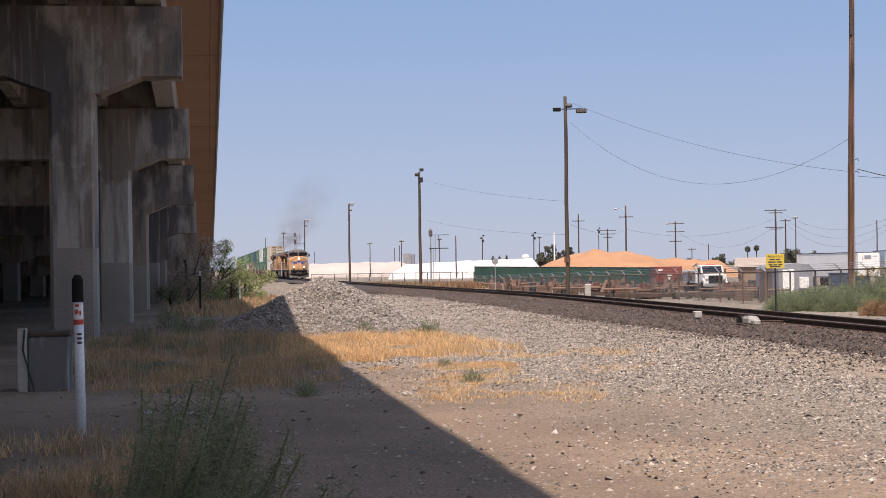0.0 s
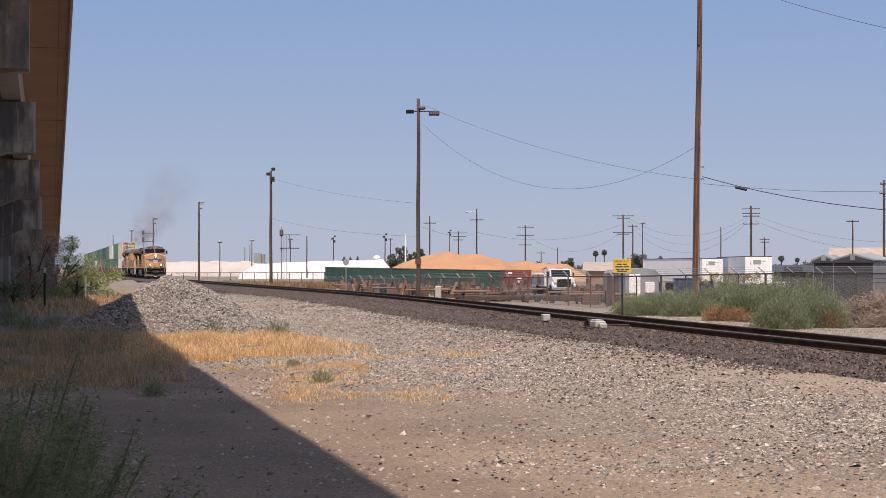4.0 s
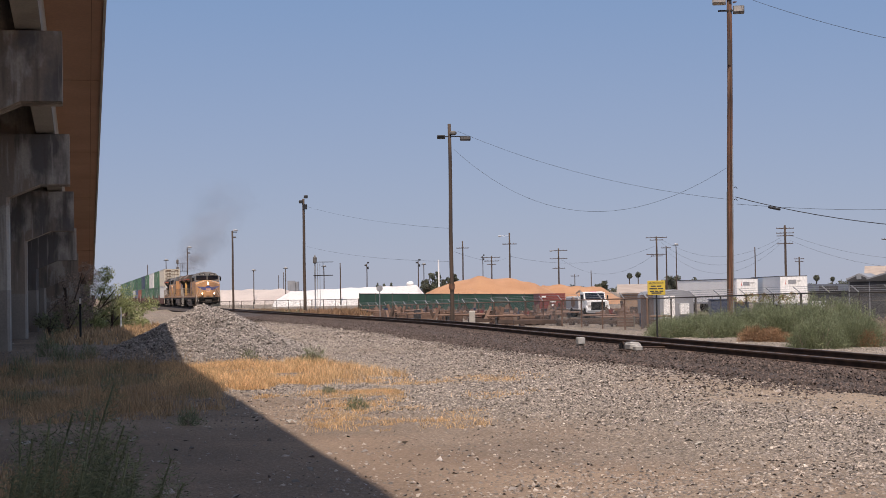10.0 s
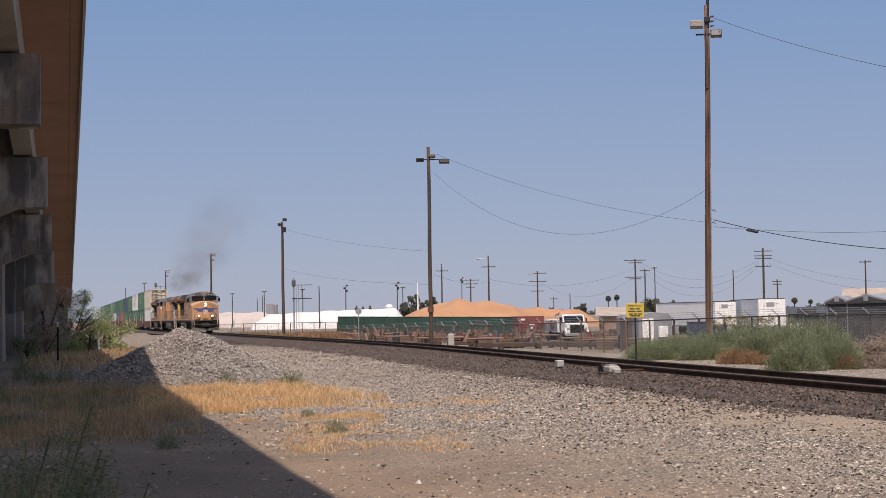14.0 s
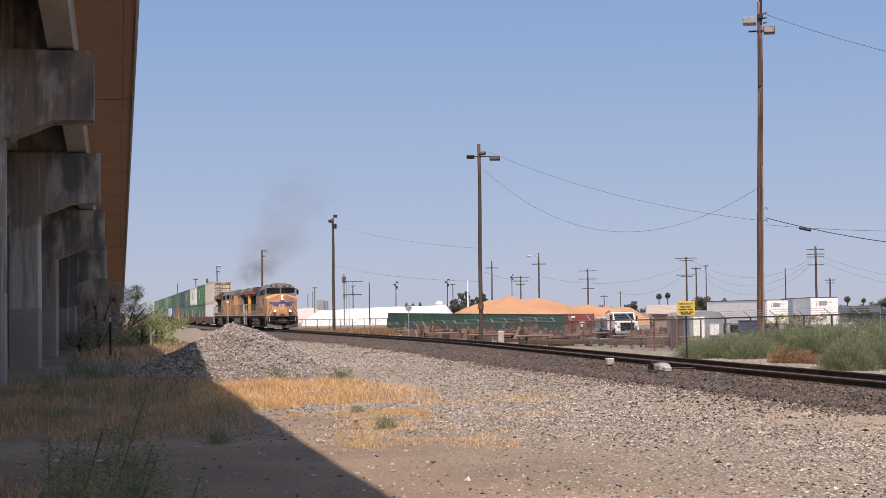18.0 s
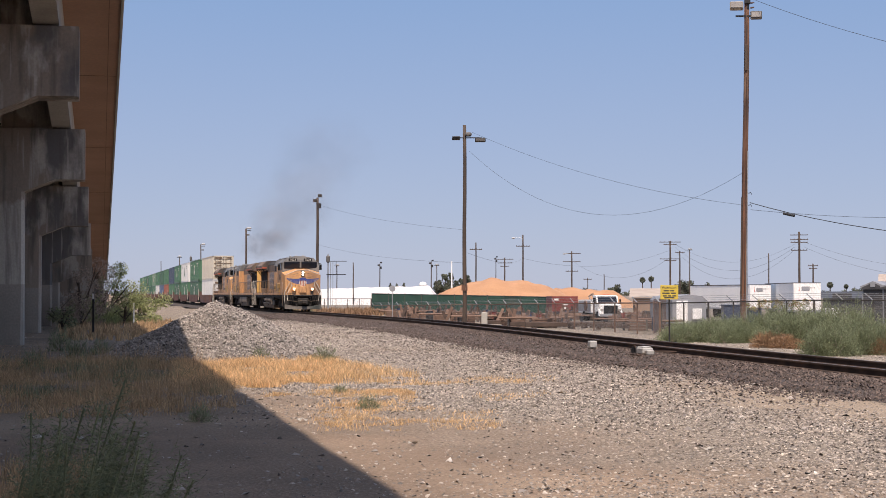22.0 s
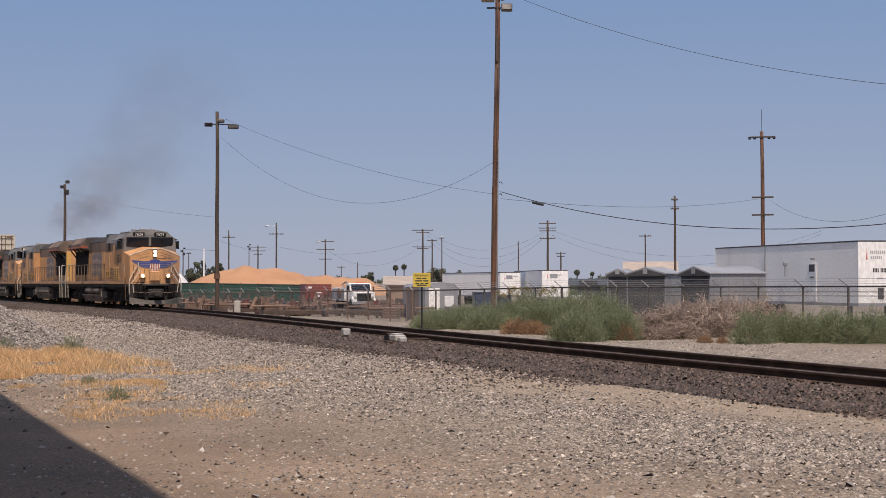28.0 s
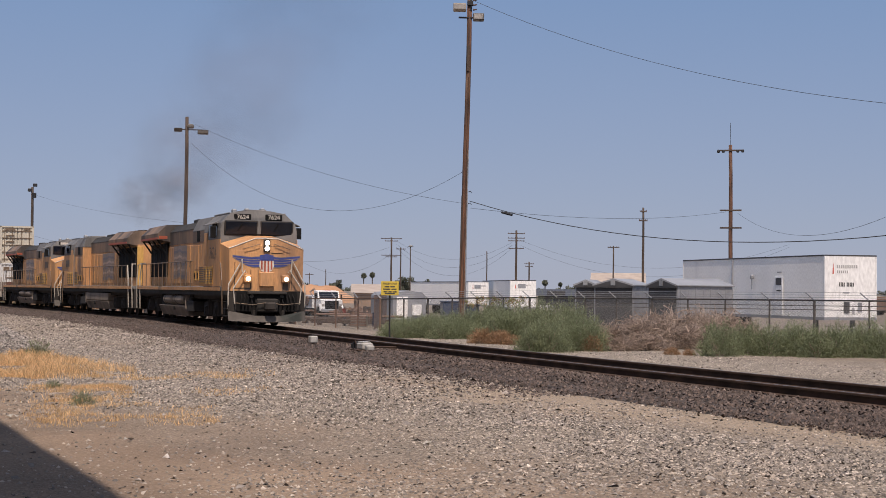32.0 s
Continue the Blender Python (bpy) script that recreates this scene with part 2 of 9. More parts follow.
def concrete_material():
    """Weathered cast concrete: patched areas with ragged borders, dark seepage and vertical streaks, so no two bents look alike."""
    m = bpy.data.materials.new("old_concrete")
    m.use_nodes = True
    n, l = m.node_tree.nodes, m.node_tree.links
    geo = n.new("ShaderNodeNewGeometry")

    def tex(scale, detail, stretch=1.0, shift=0.0, rough=0.55):
        mp = n.new("ShaderNodeMapping")
        mp.inputs["Scale"].default_value = (1, 1, stretch)
        mp.inputs["Location"].default_value = (shift, shift * 0.7, shift * 1.3)
        l.new(geo.outputs["Position"], mp.inputs["Vector"])
        t = n.new("ShaderNodeTexNoise")
        t.inputs["Scale"].default_value, t.inputs["Detail"].default_value, t.inputs["Roughness"].default_value = scale, detail, rough
        l.new(mp.outputs["Vector"], t.inputs["Vector"])
        return t.outputs["Fac"]

    def span(v, lo, hi, a=0.0, b=1.0):
        r = n.new("ShaderNodeMapRange")
        for k, x in (("From Min", lo), ("From Max", hi), ("To Min", a), ("To Max", b)):
            r.inputs[k].default_value = x
        l.new(v, r.inputs["Value"])
        return r.outputs["Result"]

    def mix(f, p, q, mode="MIX"):
        x = n.new("ShaderNodeMix")
        x.data_type, x.blend_type = "RGBA", mode
        l.new(f, x.inputs["Factor"])
        for socket, v in ((x.inputs["A"], p), (x.inputs["B"], q)):
            if isinstance(v, bpy.types.NodeSocket):
                l.new(v, socket)
            else:
                socket.default_value = (*v, 1)
        return x.outputs["Result"]

    col = mix(span(tex(0.55, 9, 0.5), 0.485, 0.52), (0.30, 0.255, 0.215), (0.46, 0.43, 0.385))
    col = mix(span(tex(0.4, 8, 0.45, 11.0), 0.53, 0.6), col, (0.155, 0.148, 0.148))
    col = mix(span(tex(2.6, 6, 0.09, 4.0), 0.5, 0.66, 0.0, 0.75), col, (0.11, 0.098, 0.09))
    col = mix(span(tex(5.5, 5, 0.06, 21.0), 0.58, 0.68, 0.0, 0.5), col, (0.56, 0.53, 0.48))
    col = mix(span(tex(14, 5, 0.8, 2.0), 0.3, 0.7, 0.25, 0.0), col, (0.1, 0.09, 0.08))
    bs = n["Principled BSDF"]
    l.new(col, bs.inputs["Base Color"])
    bs.inputs["Roughness"].default_value = 0.9
    bs.inputs["Specular IOR Level"].default_value = 0.3
    bp = n.new("ShaderNodeBump")
    bp.inputs["Strength"].default_value, bp.inputs["Distance"].default_value = 0.3, 0.02
    l.new(tex(13, 6), bp.inputs["Height"])
    l.new(bp.outputs["Normal"], bs.inputs["Normal"])
    return m


CONCRETE = concrete_material()
CONCRETE_PALE = material("pale_concrete", (0.42, 0.40, 0.36), (0.33, 0.31, 0.28), 0.9, scale=0.6, fine=14, bump=0.2, c=(0.2, 0.19, 0.17), cover=0.6)
BROWN_CONCRETE = material("tan_stained_concrete", (0.385, 0.23, 0.158), (0.315, 0.185, 0.125), 0.85, scale=0.25, fine=9, bump=0.12, c=(0.27, 0.165, 0.105), cover=0.6)
RAIL_STEEL = material("rail_steel", (0.085, 0.055, 0.042), (0.05, 0.035, 0.028), 0.85, 0.0, 2, 60, 0.2, 0.003, spec=0.2)
RAIL_TOP = material("worn_rail_top", (0.22, 0.19, 0.17), (0.15, 0.13, 0.12), 0.45, 0.7, 3, 80, 0.05, 0.001)
TIE_WOOD = material("creosoted_tie", (0.12, 0.085, 0.06), (0.07, 0.05, 0.04), 0.9, scale=4, fine=60, bump=0.5)
BALLAST = material("dark_ballast", (0.085, 0.066, 0.057), (0.03, 0.024, 0.021), 0.95, scale=7, fine=22, bump=1.0, depth=0.06)
BALLAST_STONE = material("ballast_stone", (0.115, 0.085, 0.072), (0.042, 0.031, 0.027), 0.9, scale=13, fine=40, bump=0.2, c=(0.2, 0.165, 0.145), cover=0.6, islands=0.65)
HEAP_STONE = material("grey_crushed_stone", (0.305, 0.27, 0.243), (0.205, 0.185, 0.17), 0.9, scale=11, fine=40, bump=0.2, c=(0.42, 0.385, 0.35), cover=0.6, islands=0.6)
PALE_STONE = material("pale_gravel_stone", (0.35, 0.30, 0.254), (0.2, 0.175, 0.153), 0.9, scale=12, fine=40, bump=0.2, c=(0.52, 0.47, 0.41), cover=0.58, islands=0.6)
POLE_WOOD = material("weathered_pole_wood", (0.2, 0.095, 0.056), (0.035, 0.02, 0.016), 0.85, scale=6, fine=30, bump=0.6, c=(0.38, 0.24, 0.16), cover=0.55, stretch=(1, 1, 0.07))
POLE_DARK = material("dark_pole_wood", (0.085, 0.06, 0.045), (0.05, 0.037, 0.03), 0.9, scale=2, fine=30, bump=0.4, stretch=(1, 1, 0.15))
GALV = material("galvanised_steel", (0.42, 0.43, 0.44), (0.33, 0.34, 0.35), 0.5, 0.6, 3, 40, 0.1, 0.002)
DARK_STEEL = material("dark_painted_steel", (0.03, 0.03, 0.032), (0.02, 0.02, 0.021), 0.55, 0.2, 3, 40, 0.2, 0.004)
BLACK = material("black_rubber", (0.014, 0.013, 0.013), (0.009, 0.009, 0.009), 0.8, scale=4, fine=50, bump=0.2, spec=0.15)
WHITE_PAINT = material("white_sheet_paint", (0.84, 0.84, 0.83), (0.79, 0.79, 0.78), 0.5, scale=0.6, fine=8, bump=0.03, c=(0.68, 0.66, 0.63), cover=0.68, stretch=(1, 1, 0.4))
WIRE = material("cable_black", (0.03, 0.03, 0.03), (0.02, 0.02, 0.02), 0.7, bump=0)


# ---- the track's line ----
# its bearing to the left of +y, in degrees, at places along it
BENDS = ((-200, 20.2), (0, 20.2), (15, 19.0), (30, 18.0), (45, 17.35), (60, 17.9), (75, 20.6), (90, 22.3), (110, 21.9), (135, 21.0), (200, 21.2), (260, 20.3), (1200, 20.2))
_ts = np.arange(-150.0, 1100.0, 0.5)
_turn = np.convolve(np.pad(np.radians(np.interp(_ts, [b[0] for b in BENDS], [b[1] for b in BENDS])), 10, "edge"), np.ones(21) / 21, "valid")
_tx = np.concatenate(([0], np.cumsum(-np.sin(_turn[:-1]) * 0.5)))
_ty = np.concatenate(([0], np.cumsum(np.cos(_turn[:-1]) * 0.5)))
_tx += 10.936 - np.interp(0, _ts, _tx)
_ty += 14.543 - np.interp(0, _ts, _ty)
RAIL_TOP_Z = 0.47


def on_track(s):
    """The place on the track's middle, s metres along it, and the unit vector along it, away from the camera."""
    a = np.interp(s, _ts, _turn)
    return Vector((np.interp(s, _ts, _tx), np.interp(s, _ts, _ty), 0)), Vector((-math.sin(a), math.cos(a), 0))


def off_track(x, y):
    """Signed distance from the track's middle: below zero on the camera's side."""
    return (x - float(np.interp(y, _ty, _tx))) * math.cos(float(np.interp(y, _ty, _turn)))


def ground_z(x, y):
    """The height of the bare ground."""
    d = off_track(x, y)
    if d < -3:
        t = min((-d - 3.0) / 7.0, 1)
        z = 0.17 * (1 - t * t * (3 - 2 * t))
    else:
        t = min((d + 3.0) / 6.5, 1)
        z = 0.17 - 0.55 * t * t * (3 - 2 * t) - 0.14 * min(max((d - 4) / 6, 0), 1)
    if d < -4:
        z += 0.05 * (noise.noise(Vector((x * 0.22, y * 0.22, 0.3)))) + 0.02 * noise.noise(Vector((x * 0.9, y * 0.9, 4.3)))
    return z

# ---- ground ----
_q = on_track(48)[0]
FAR_SIDE = _q.x * 0.951 + _q.y * 0.309


def ground_material():
    m = bpy.data.materials.new("dirt_and_gravel")
    m.use_nodes = True
    n, l = m.node_tree.nodes, m.node_tree.links
    tc = n.new("ShaderNodeTexCoord")

    def tex(s, d=6):
        t = n.new("ShaderNodeTexNoise")
        t.inputs["Scale"].default_value, t.inputs["Detail"].default_value = s, d
        l.new(tc.outputs["Object"], t.inputs["Vector"])
        return t.outputs["Fac"]

    def span(v, lo, hi, a=0.0, b=1.0):
        r = n.new("ShaderNodeMapRange")
        for k, x in (("From Min", lo), ("From Max", hi), ("To Min", a), ("To Max", b)):
            r.inputs[k].default_value = x
        l.new(v, r.inputs["Value"])
        return r.outputs["Result"]

    def calc(op, a, b):
        r = n.new("ShaderNodeMath")
        r.operation = op
        for k, v in enumerate((a, b)):
            if isinstance(v, bpy.types.NodeSocket):
                l.new(v, r.inputs[k])
            else:
                r.inputs[k].default_value = v
        return r.outputs[0]

    def mix(f, a, b):
        x = n.new("ShaderNodeMix")
        x.data_type = "RGBA"
        l.new(f, x.inputs["Factor"])
        for s, v in ((x.inputs["A"], a), (x.inputs["B"], b)):
            if isinstance(v, bpy.types.NodeSocket):
                l.new(v, s)
            else:
                s.default_value = (*v, 1)
        return x.outputs["Result"]

    sep = n.new("ShaderNodeSeparateXYZ")
    l.new(tc.outputs["Object"], sep.inputs[0])
    q = calc("ADD", calc("ADD", calc("MULTIPLY", sep.outputs["X"], 0.845), calc("MULTIPLY", sep.outputs["Y"], 0.535)), -13.86)
    band = calc("ADD", q, calc("MULTIPLY", calc("SUBTRACT", tex(0.25), 0.5), 8.0))
    # a grey lane of gravel; farther along the track it fills the ground up to the bed
    lane = span(calc("MAXIMUM", band, calc("MULTIPLY", band, -0.8)), 4.6, 1.4)
    u = calc("ADD", calc("MULTIPLY", sep.outputs["X"], -0.535), calc("MULTIPLY", sep.outputs["Y"], 0.845))
    gravel = calc("MAXIMUM", lane, calc("MULTIPLY", span(band, -5.0, -1.0), calc("MULTIPLY", span(u, 22, 36), span(tex(0.16, 3), 0.5, 0.64, 0.85, 0.35))))
    dirt = mix(span(tex(0.35), 0.35, 0.65), (0.30, 0.222, 0.162), (0.215, 0.16, 0.12))
    dirt = mix(span(tex(0.11, 3), 0.5, 0.68), dirt, (0.40, 0.305, 0.222))
    dirt = mix(span(tex(1.7), 0.55, 0.75), dirt, (0.23, 0.17, 0.128))
    grey = mix(span(tex(0.9), 0.35, 0.65), (0.385, 0.33, 0.27), (0.285, 0.245, 0.20))
    # pale gravel along the far side of the track
    far = calc("ADD", calc("ADD", calc("MULTIPLY", sep.outputs["X"], 0.951), calc("MULTIPLY", sep.outputs["Y"], 0.309)), -FAR_SIDE)
    strip = calc("MULTIPLY", span(far, 2.4, 3.4), span(calc("ADD", far, calc("MULTIPLY", tex(0.2), 8.0)), 25, 19))
    # trodden dark soil of the yard
    dirt = mix(span(calc("ADD", far, calc("MULTIPLY", tex(0.3), 6.0)), 19, 26), dirt, (0.17, 0.125, 0.097))
    gravel = calc("MULTIPLY", gravel, span(far, -19, -14))
    # a sandy strip with few stones between the lane and the bed
    sandy = calc("MULTIPLY", span(calc("ADD", q, calc("MULTIPLY", calc("SUBTRACT", tex(0.5), 0.5), 3.0)), -0.4, 1.3), span(u, 30, 23))
    gravel = calc("MULTIPLY", gravel, calc("SUBTRACT", 1.0, calc("MULTIPLY", sandy, 0.85)))
    dirt = mix(calc("MULTIPLY", sandy, span(far, 0.0, -1.0)), dirt, (0.36, 0.285, 0.21))
    col = mix(calc("MAXIMUM", gravel, strip), dirt, grey)
    # small pebbles pressed into the dirt, pale and dark ones, at two sizes
    pebbles = None
    for size, share in ((24, 0.5), (52, 0.38)):
        cell = n.new("ShaderNodeTexVoronoi")
        cell.inputs["Scale"].default_value = size
        l.new(tc.outputs["Object"], cell.inputs["Vector"])
        lot = n.new("ShaderNodeSeparateXYZ")
        l.new(cell.outputs["Color"], lot.inputs[0])
        mask = calc("MULTIPLY", span(cell.outputs["Distance"], 0.36, 0.24), calc("MULTIPLY", calc("GREATER_THAN", lot.outputs["X"], share), span(band, -10, -5, 0.15, 0.85)))
        kind = n.new("ShaderNodeValToRGB")
        for place, tone in ((0.0, (0.12, 0.098, 0.083)), (0.4, (0.22, 0.178, 0.144)), (0.75, (0.36, 0.30, 0.245)), (1.0, (0.48, 0.42, 0.355))):
            stop = kind.color_ramp.elements[0] if place == 0.0 else kind.color_ramp.elements[-1] if place == 1.0 else kind.color_ramp.elements.new(place)
            stop.position, stop.color = place, (*tone, 1)
        l.new(lot.outputs["Y"], kind.inputs["Fac"])
        col = mix(mask, col, kind.outputs["Color"])
        pebbles = mask if pebbles is None else calc("MAXIMUM", pebbles, mask)
    # speckle: cell middles paler, gaps between cells darker, strongest on gravel
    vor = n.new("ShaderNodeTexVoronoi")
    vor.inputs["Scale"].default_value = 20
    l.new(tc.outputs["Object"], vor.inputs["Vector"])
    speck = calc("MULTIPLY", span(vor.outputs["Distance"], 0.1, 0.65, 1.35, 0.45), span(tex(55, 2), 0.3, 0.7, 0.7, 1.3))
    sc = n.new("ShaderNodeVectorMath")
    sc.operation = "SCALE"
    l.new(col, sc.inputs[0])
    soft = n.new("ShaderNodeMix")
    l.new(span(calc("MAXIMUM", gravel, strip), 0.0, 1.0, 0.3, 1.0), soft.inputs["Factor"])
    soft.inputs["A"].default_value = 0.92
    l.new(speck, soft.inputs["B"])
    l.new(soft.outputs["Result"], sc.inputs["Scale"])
    bs = n["Principled BSDF"]
    bs.inputs["Roughness"].default_value = 0.95
    bs.inputs["Specular IOR Level"].default_value = 0.2
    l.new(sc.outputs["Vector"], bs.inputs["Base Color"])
    bp = n.new("ShaderNodeBump")
    bp.inputs["Strength"].default_value, bp.inputs["Distance"].default_value = 0.7, 0.025
    l.new(calc("ADD", calc("ADD", tex(30, 3), calc("MULTIPLY", pebbles, 0.9)), span(vor.outputs["Distance"], 0, 0.6, 0.6, 0)), bp.inputs["Height"])
    l.new(bp.outputs["Normal"], bs.inputs["Normal"])
    return m


GROUND = ground_material()


def make_ground():
    xs = np.concatenate((-np.geomspace(3400, 60, 26), np.arange(-50, 45, 0.6), np.geomspace(50, 3400, 26)))
    ys = np.concatenate((-np.geomspace(3400, 20, 18), np.arange(-12, 100, 0.6), np.geomspace(105, 4200, 26)))
    sh = Shape()
    nx, ny = len(xs), len(ys)
    sh.v = [(x, y, ground_z(x, y)) for y in ys for x in xs]
    sh.f = [(j * nx + i, j * nx + i + 1, (j + 1) * nx + i + 1, (j + 1) * nx + i) for j in range(ny - 1) for i in range(nx - 1)]
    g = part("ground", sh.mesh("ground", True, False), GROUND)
    tagged(g, "dry brown dirt ground with grey gravel beside the railway", "ground", kind="structure")


make_ground()


DARK_GRAVEL = material("dark_gravel_stone", (0.215, 0.185, 0.162), (0.135, 0.12, 0.11), 0.9, scale=1.2, fine=30, bump=0.4, islands=0.5)


def stones(name, spots, sizes, mat, label, category, flat=0.6, seed=1, parent=None):
    """Many small angular stones, one mesh. spots: n x 3 places of their middles."""
    rng = np.random.default_rng(seed)
    base = np.array([(1, 0, 0), (-1, 0, 0), (0, 1, 0), (0, -1, 0), (0, 0, 1), (0, 0, -1)], float)
    tri = np.array([(0, 2, 4), (2, 1, 4), (1, 3, 4), (3, 0, 4)])
    k = len(spots)
    v = base[None] * rng.uniform(0.55, 1.15, (k, 6, 1)) + rng.normal(0, 0.16, (k, 6, 3))
    a = rng.uniform(0, 6.283, k)
    tilt = rng.normal(0, 0.5, k)
    c, s = np.cos(a)[:, None], np.sin(a)[:, None]
    v[:, :, 2] *= flat
    ct, st = np.cos(tilt)[:, None], np.sin(tilt)[:, None]
    y, z = v[:, :, 1] * ct - v[:, :, 2] * st, v[:, :, 1] * st + v[:, :, 2] * ct
    x = v[:, :, 0]
    v = np.stack((x * c - y * s, x * s + y * c, z), -1) * np.asarray(sizes)[:, None, None] + np.asarray(spots)[:, None]
    t = (tri[None] + 6 * np.arange(k)[:, None, None]).reshape(-1, 3)
    ob = part(name, soup(name, v.reshape(-1, 3), t, mat), None, parent)
    return tagged(ob, label, "" if parent else category, kind="stuff")


def strewn(count, seed, density, d0=10.8, reach=42, lean=1.5):
    """Places on the near ground, kept with the given chance."""
    rng = np.random.default_rng(seed)
    out = []
    while len(out) < count:
        # more of them towards the camera
        d = d0 + reach * rng.random() ** lean
        az = rng.uniform(-27, 24)
        p = at(az, d)
        o = off_track(p.x, p.y)
        if o > -2.75 or rng.random() > density(p.x, p.y):
            continue
        out.append((p.x, p.y, ground_z(p.x, p.y)))
    return np.array(out)


def gravel_share(x, y):
    q = 0.845 * x + 0.535 * y - 13.86 + 3.2 * noise.noise(Vector((x * 0.25, y * 0.25, 1.7)))
    tan = noise.noise(Vector((x * 0.16, y * 0.16, 7.7)))
    u = -0.535 * x + 0.845 * y
    near = min(max((off_track(x, y) + 19) / 5, 0.04), 1)
    lane = near * math.exp(-(q / (2.8 if q > 0 else 3.5)) ** 2)
    fill = near * (0.35 + 0.5 * min(max((u - 22) / 14, 0), 1)) * math.exp(-(min(q, 0) / 3.0) ** 2) * (1.0 if tan < 0.1 else 0.5)
    # a sandy strip with few stones lies between the lane and the bed
    sandy = min(max((q + 0.4 - 1.6 * noise.noise(Vector((x * 0.25, y * 0.25, 1.7)))) / 1.7, 0), 1) * min(max((30 - u) / 7, 0), 1)
    lane, fill = lane * (1 - 0.64 * sandy), fill * (1 - 0.64 * sandy)
    # the sunny dirt near by holds pebbles too, the worn drive below the deck few
    return max(lane, fill, 0.015 + (0.055 + 0.09 * max(tan, 0)) * min(max((q + 9) / 4, 0), 1))


p = strewn(112000, 5, gravel_share)
stones("gravel", p, 0.007 + 0.030 * np.random.default_rng(3).random(len(p)) ** 2.1, PALE_STONE, "pale grey loose gravel strewn over the dirt", "gravel", 0.6, 6)
p = strewn(70000, 25, gravel_share, 27, 38, 1.0)
stones("gravel", p, 0.012 + 0.032 * np.random.default_rng(23).random(len(p)) ** 1.5, PALE_STONE, "pale grey loose gravel towards the track", "gravel", 0.6, 26)
p = strewn(24000, 45, lambda x, y: 0.9 if off_track(x, y) > -15 else 0.02, 55, 55, 1.0)
stones("gravel", p, 0.028 + 0.04 * np.random.default_rng(43).random(len(p)) ** 1.5, PALE_STONE, "pale loose gravel far along the track", "gravel", 0.6, 46)
p = strewn(26000, 35, gravel_share, 27, 38, 1.0)
stones("gravel", p, 0.016 + 0.028 * np.random.default_rng(33).random(len(p)) ** 1.5, DARK_GRAVEL, "dark loose gravel towards the track", "gravel", 0.6, 36)
p = strewn(38000, 15, lambda x, y: gravel_share(x, y) - 0.03)
stones("gravel", p, 0.010 + 0.026 * np.random.default_rng(13).random(len(p)) ** 1.7, DARK_GRAVEL, "dark blue-grey loose gravel among the pale", "gravel", 0.6, 16)
p = strewn(900, 9, lambda x, y: 0.8)
stones("loose_rock", p, 0.018 + 0.055 * np.random.default_rng(4).random(len(p)) ** 4, HEAP_STONE, "scattered grey and brown stones on the dirt", "stones", 0.6, 7)
p = strewn(420, 19, lambda x, y: 0.8)
stones("dark_rock", p, 0.012 + 0.036 * np.random.default_rng(5).random(len(p)) ** 4, BALLAST_STONE, "scattered dark ballast stones on the dirt", "stones", 0.6, 8)


# gravel on the far side of the track, before the brush
rng = np.random.default_rng(31)
spots = []
while len(spots) < 24000:
    c, d = on_track(4 + 68 * rng.random())
    c = c + Vector((d.y, -d.x, 0)) * (3.0 + 15 * rng.random() ** 1.3)
    spots.append((c.x, c.y, ground_z(c.x, c.y)))
stones("gravel", np.array(spots), rng.uniform(0.018, 0.05, len(spots)), PALE_STONE, "pale grey gravel beyond the track", "gravel", 0.6, 33)


# ---- track ----
def sweep(profile, s0, s1, step, closed=True):
    """A cross-section (offset to the far side, height) carried along the track."""
    sh = Shape()
    ss = np.arange(s0, s1 + step / 2, step)
    n = len(profile)
    for s in ss:
        p, d = on_track(s)
        r = Vector((d.y, -d.x, 0))
        sh.v += [tuple(p + r * o + Vector((0, 0, z))) for o, z in profile]
    m = n if closed else n - 1
    for k in range(len(ss) - 1):
        sh.f += [(k * n + i, k * n + (i + 1) % n, (k + 1) * n + (i + 1) % n, (k + 1) * n + i) for i in range(m)]
    return sh


BED = [(-2.9, 0.06), (-2.3, 0.20), (-1.8, 0.29), (1.8, 0.28), (3.2, -0.42)]


def toe(s):
    """How far the foot of the near ballast slope lies from the track's middle."""
    k = min(max((s - 12) / 38, 0), 1)
    return 2.9 + 1.5 * k * k * (3 - 2 * k)


def bed_z(o, s):
    """The height of the ballast, o metres from the middle."""
    p, d = on_track(s)
    w = toe(s)
    q = p + Vector((d.y, -d.x, 0)) * -w
    return float(np.interp(o, (-w, -2.3, -1.8, 1.8, 3.2), (ground_z(q.x, q.y) + 0.03, 0.20, 0.29, 0.28, -0.42)))


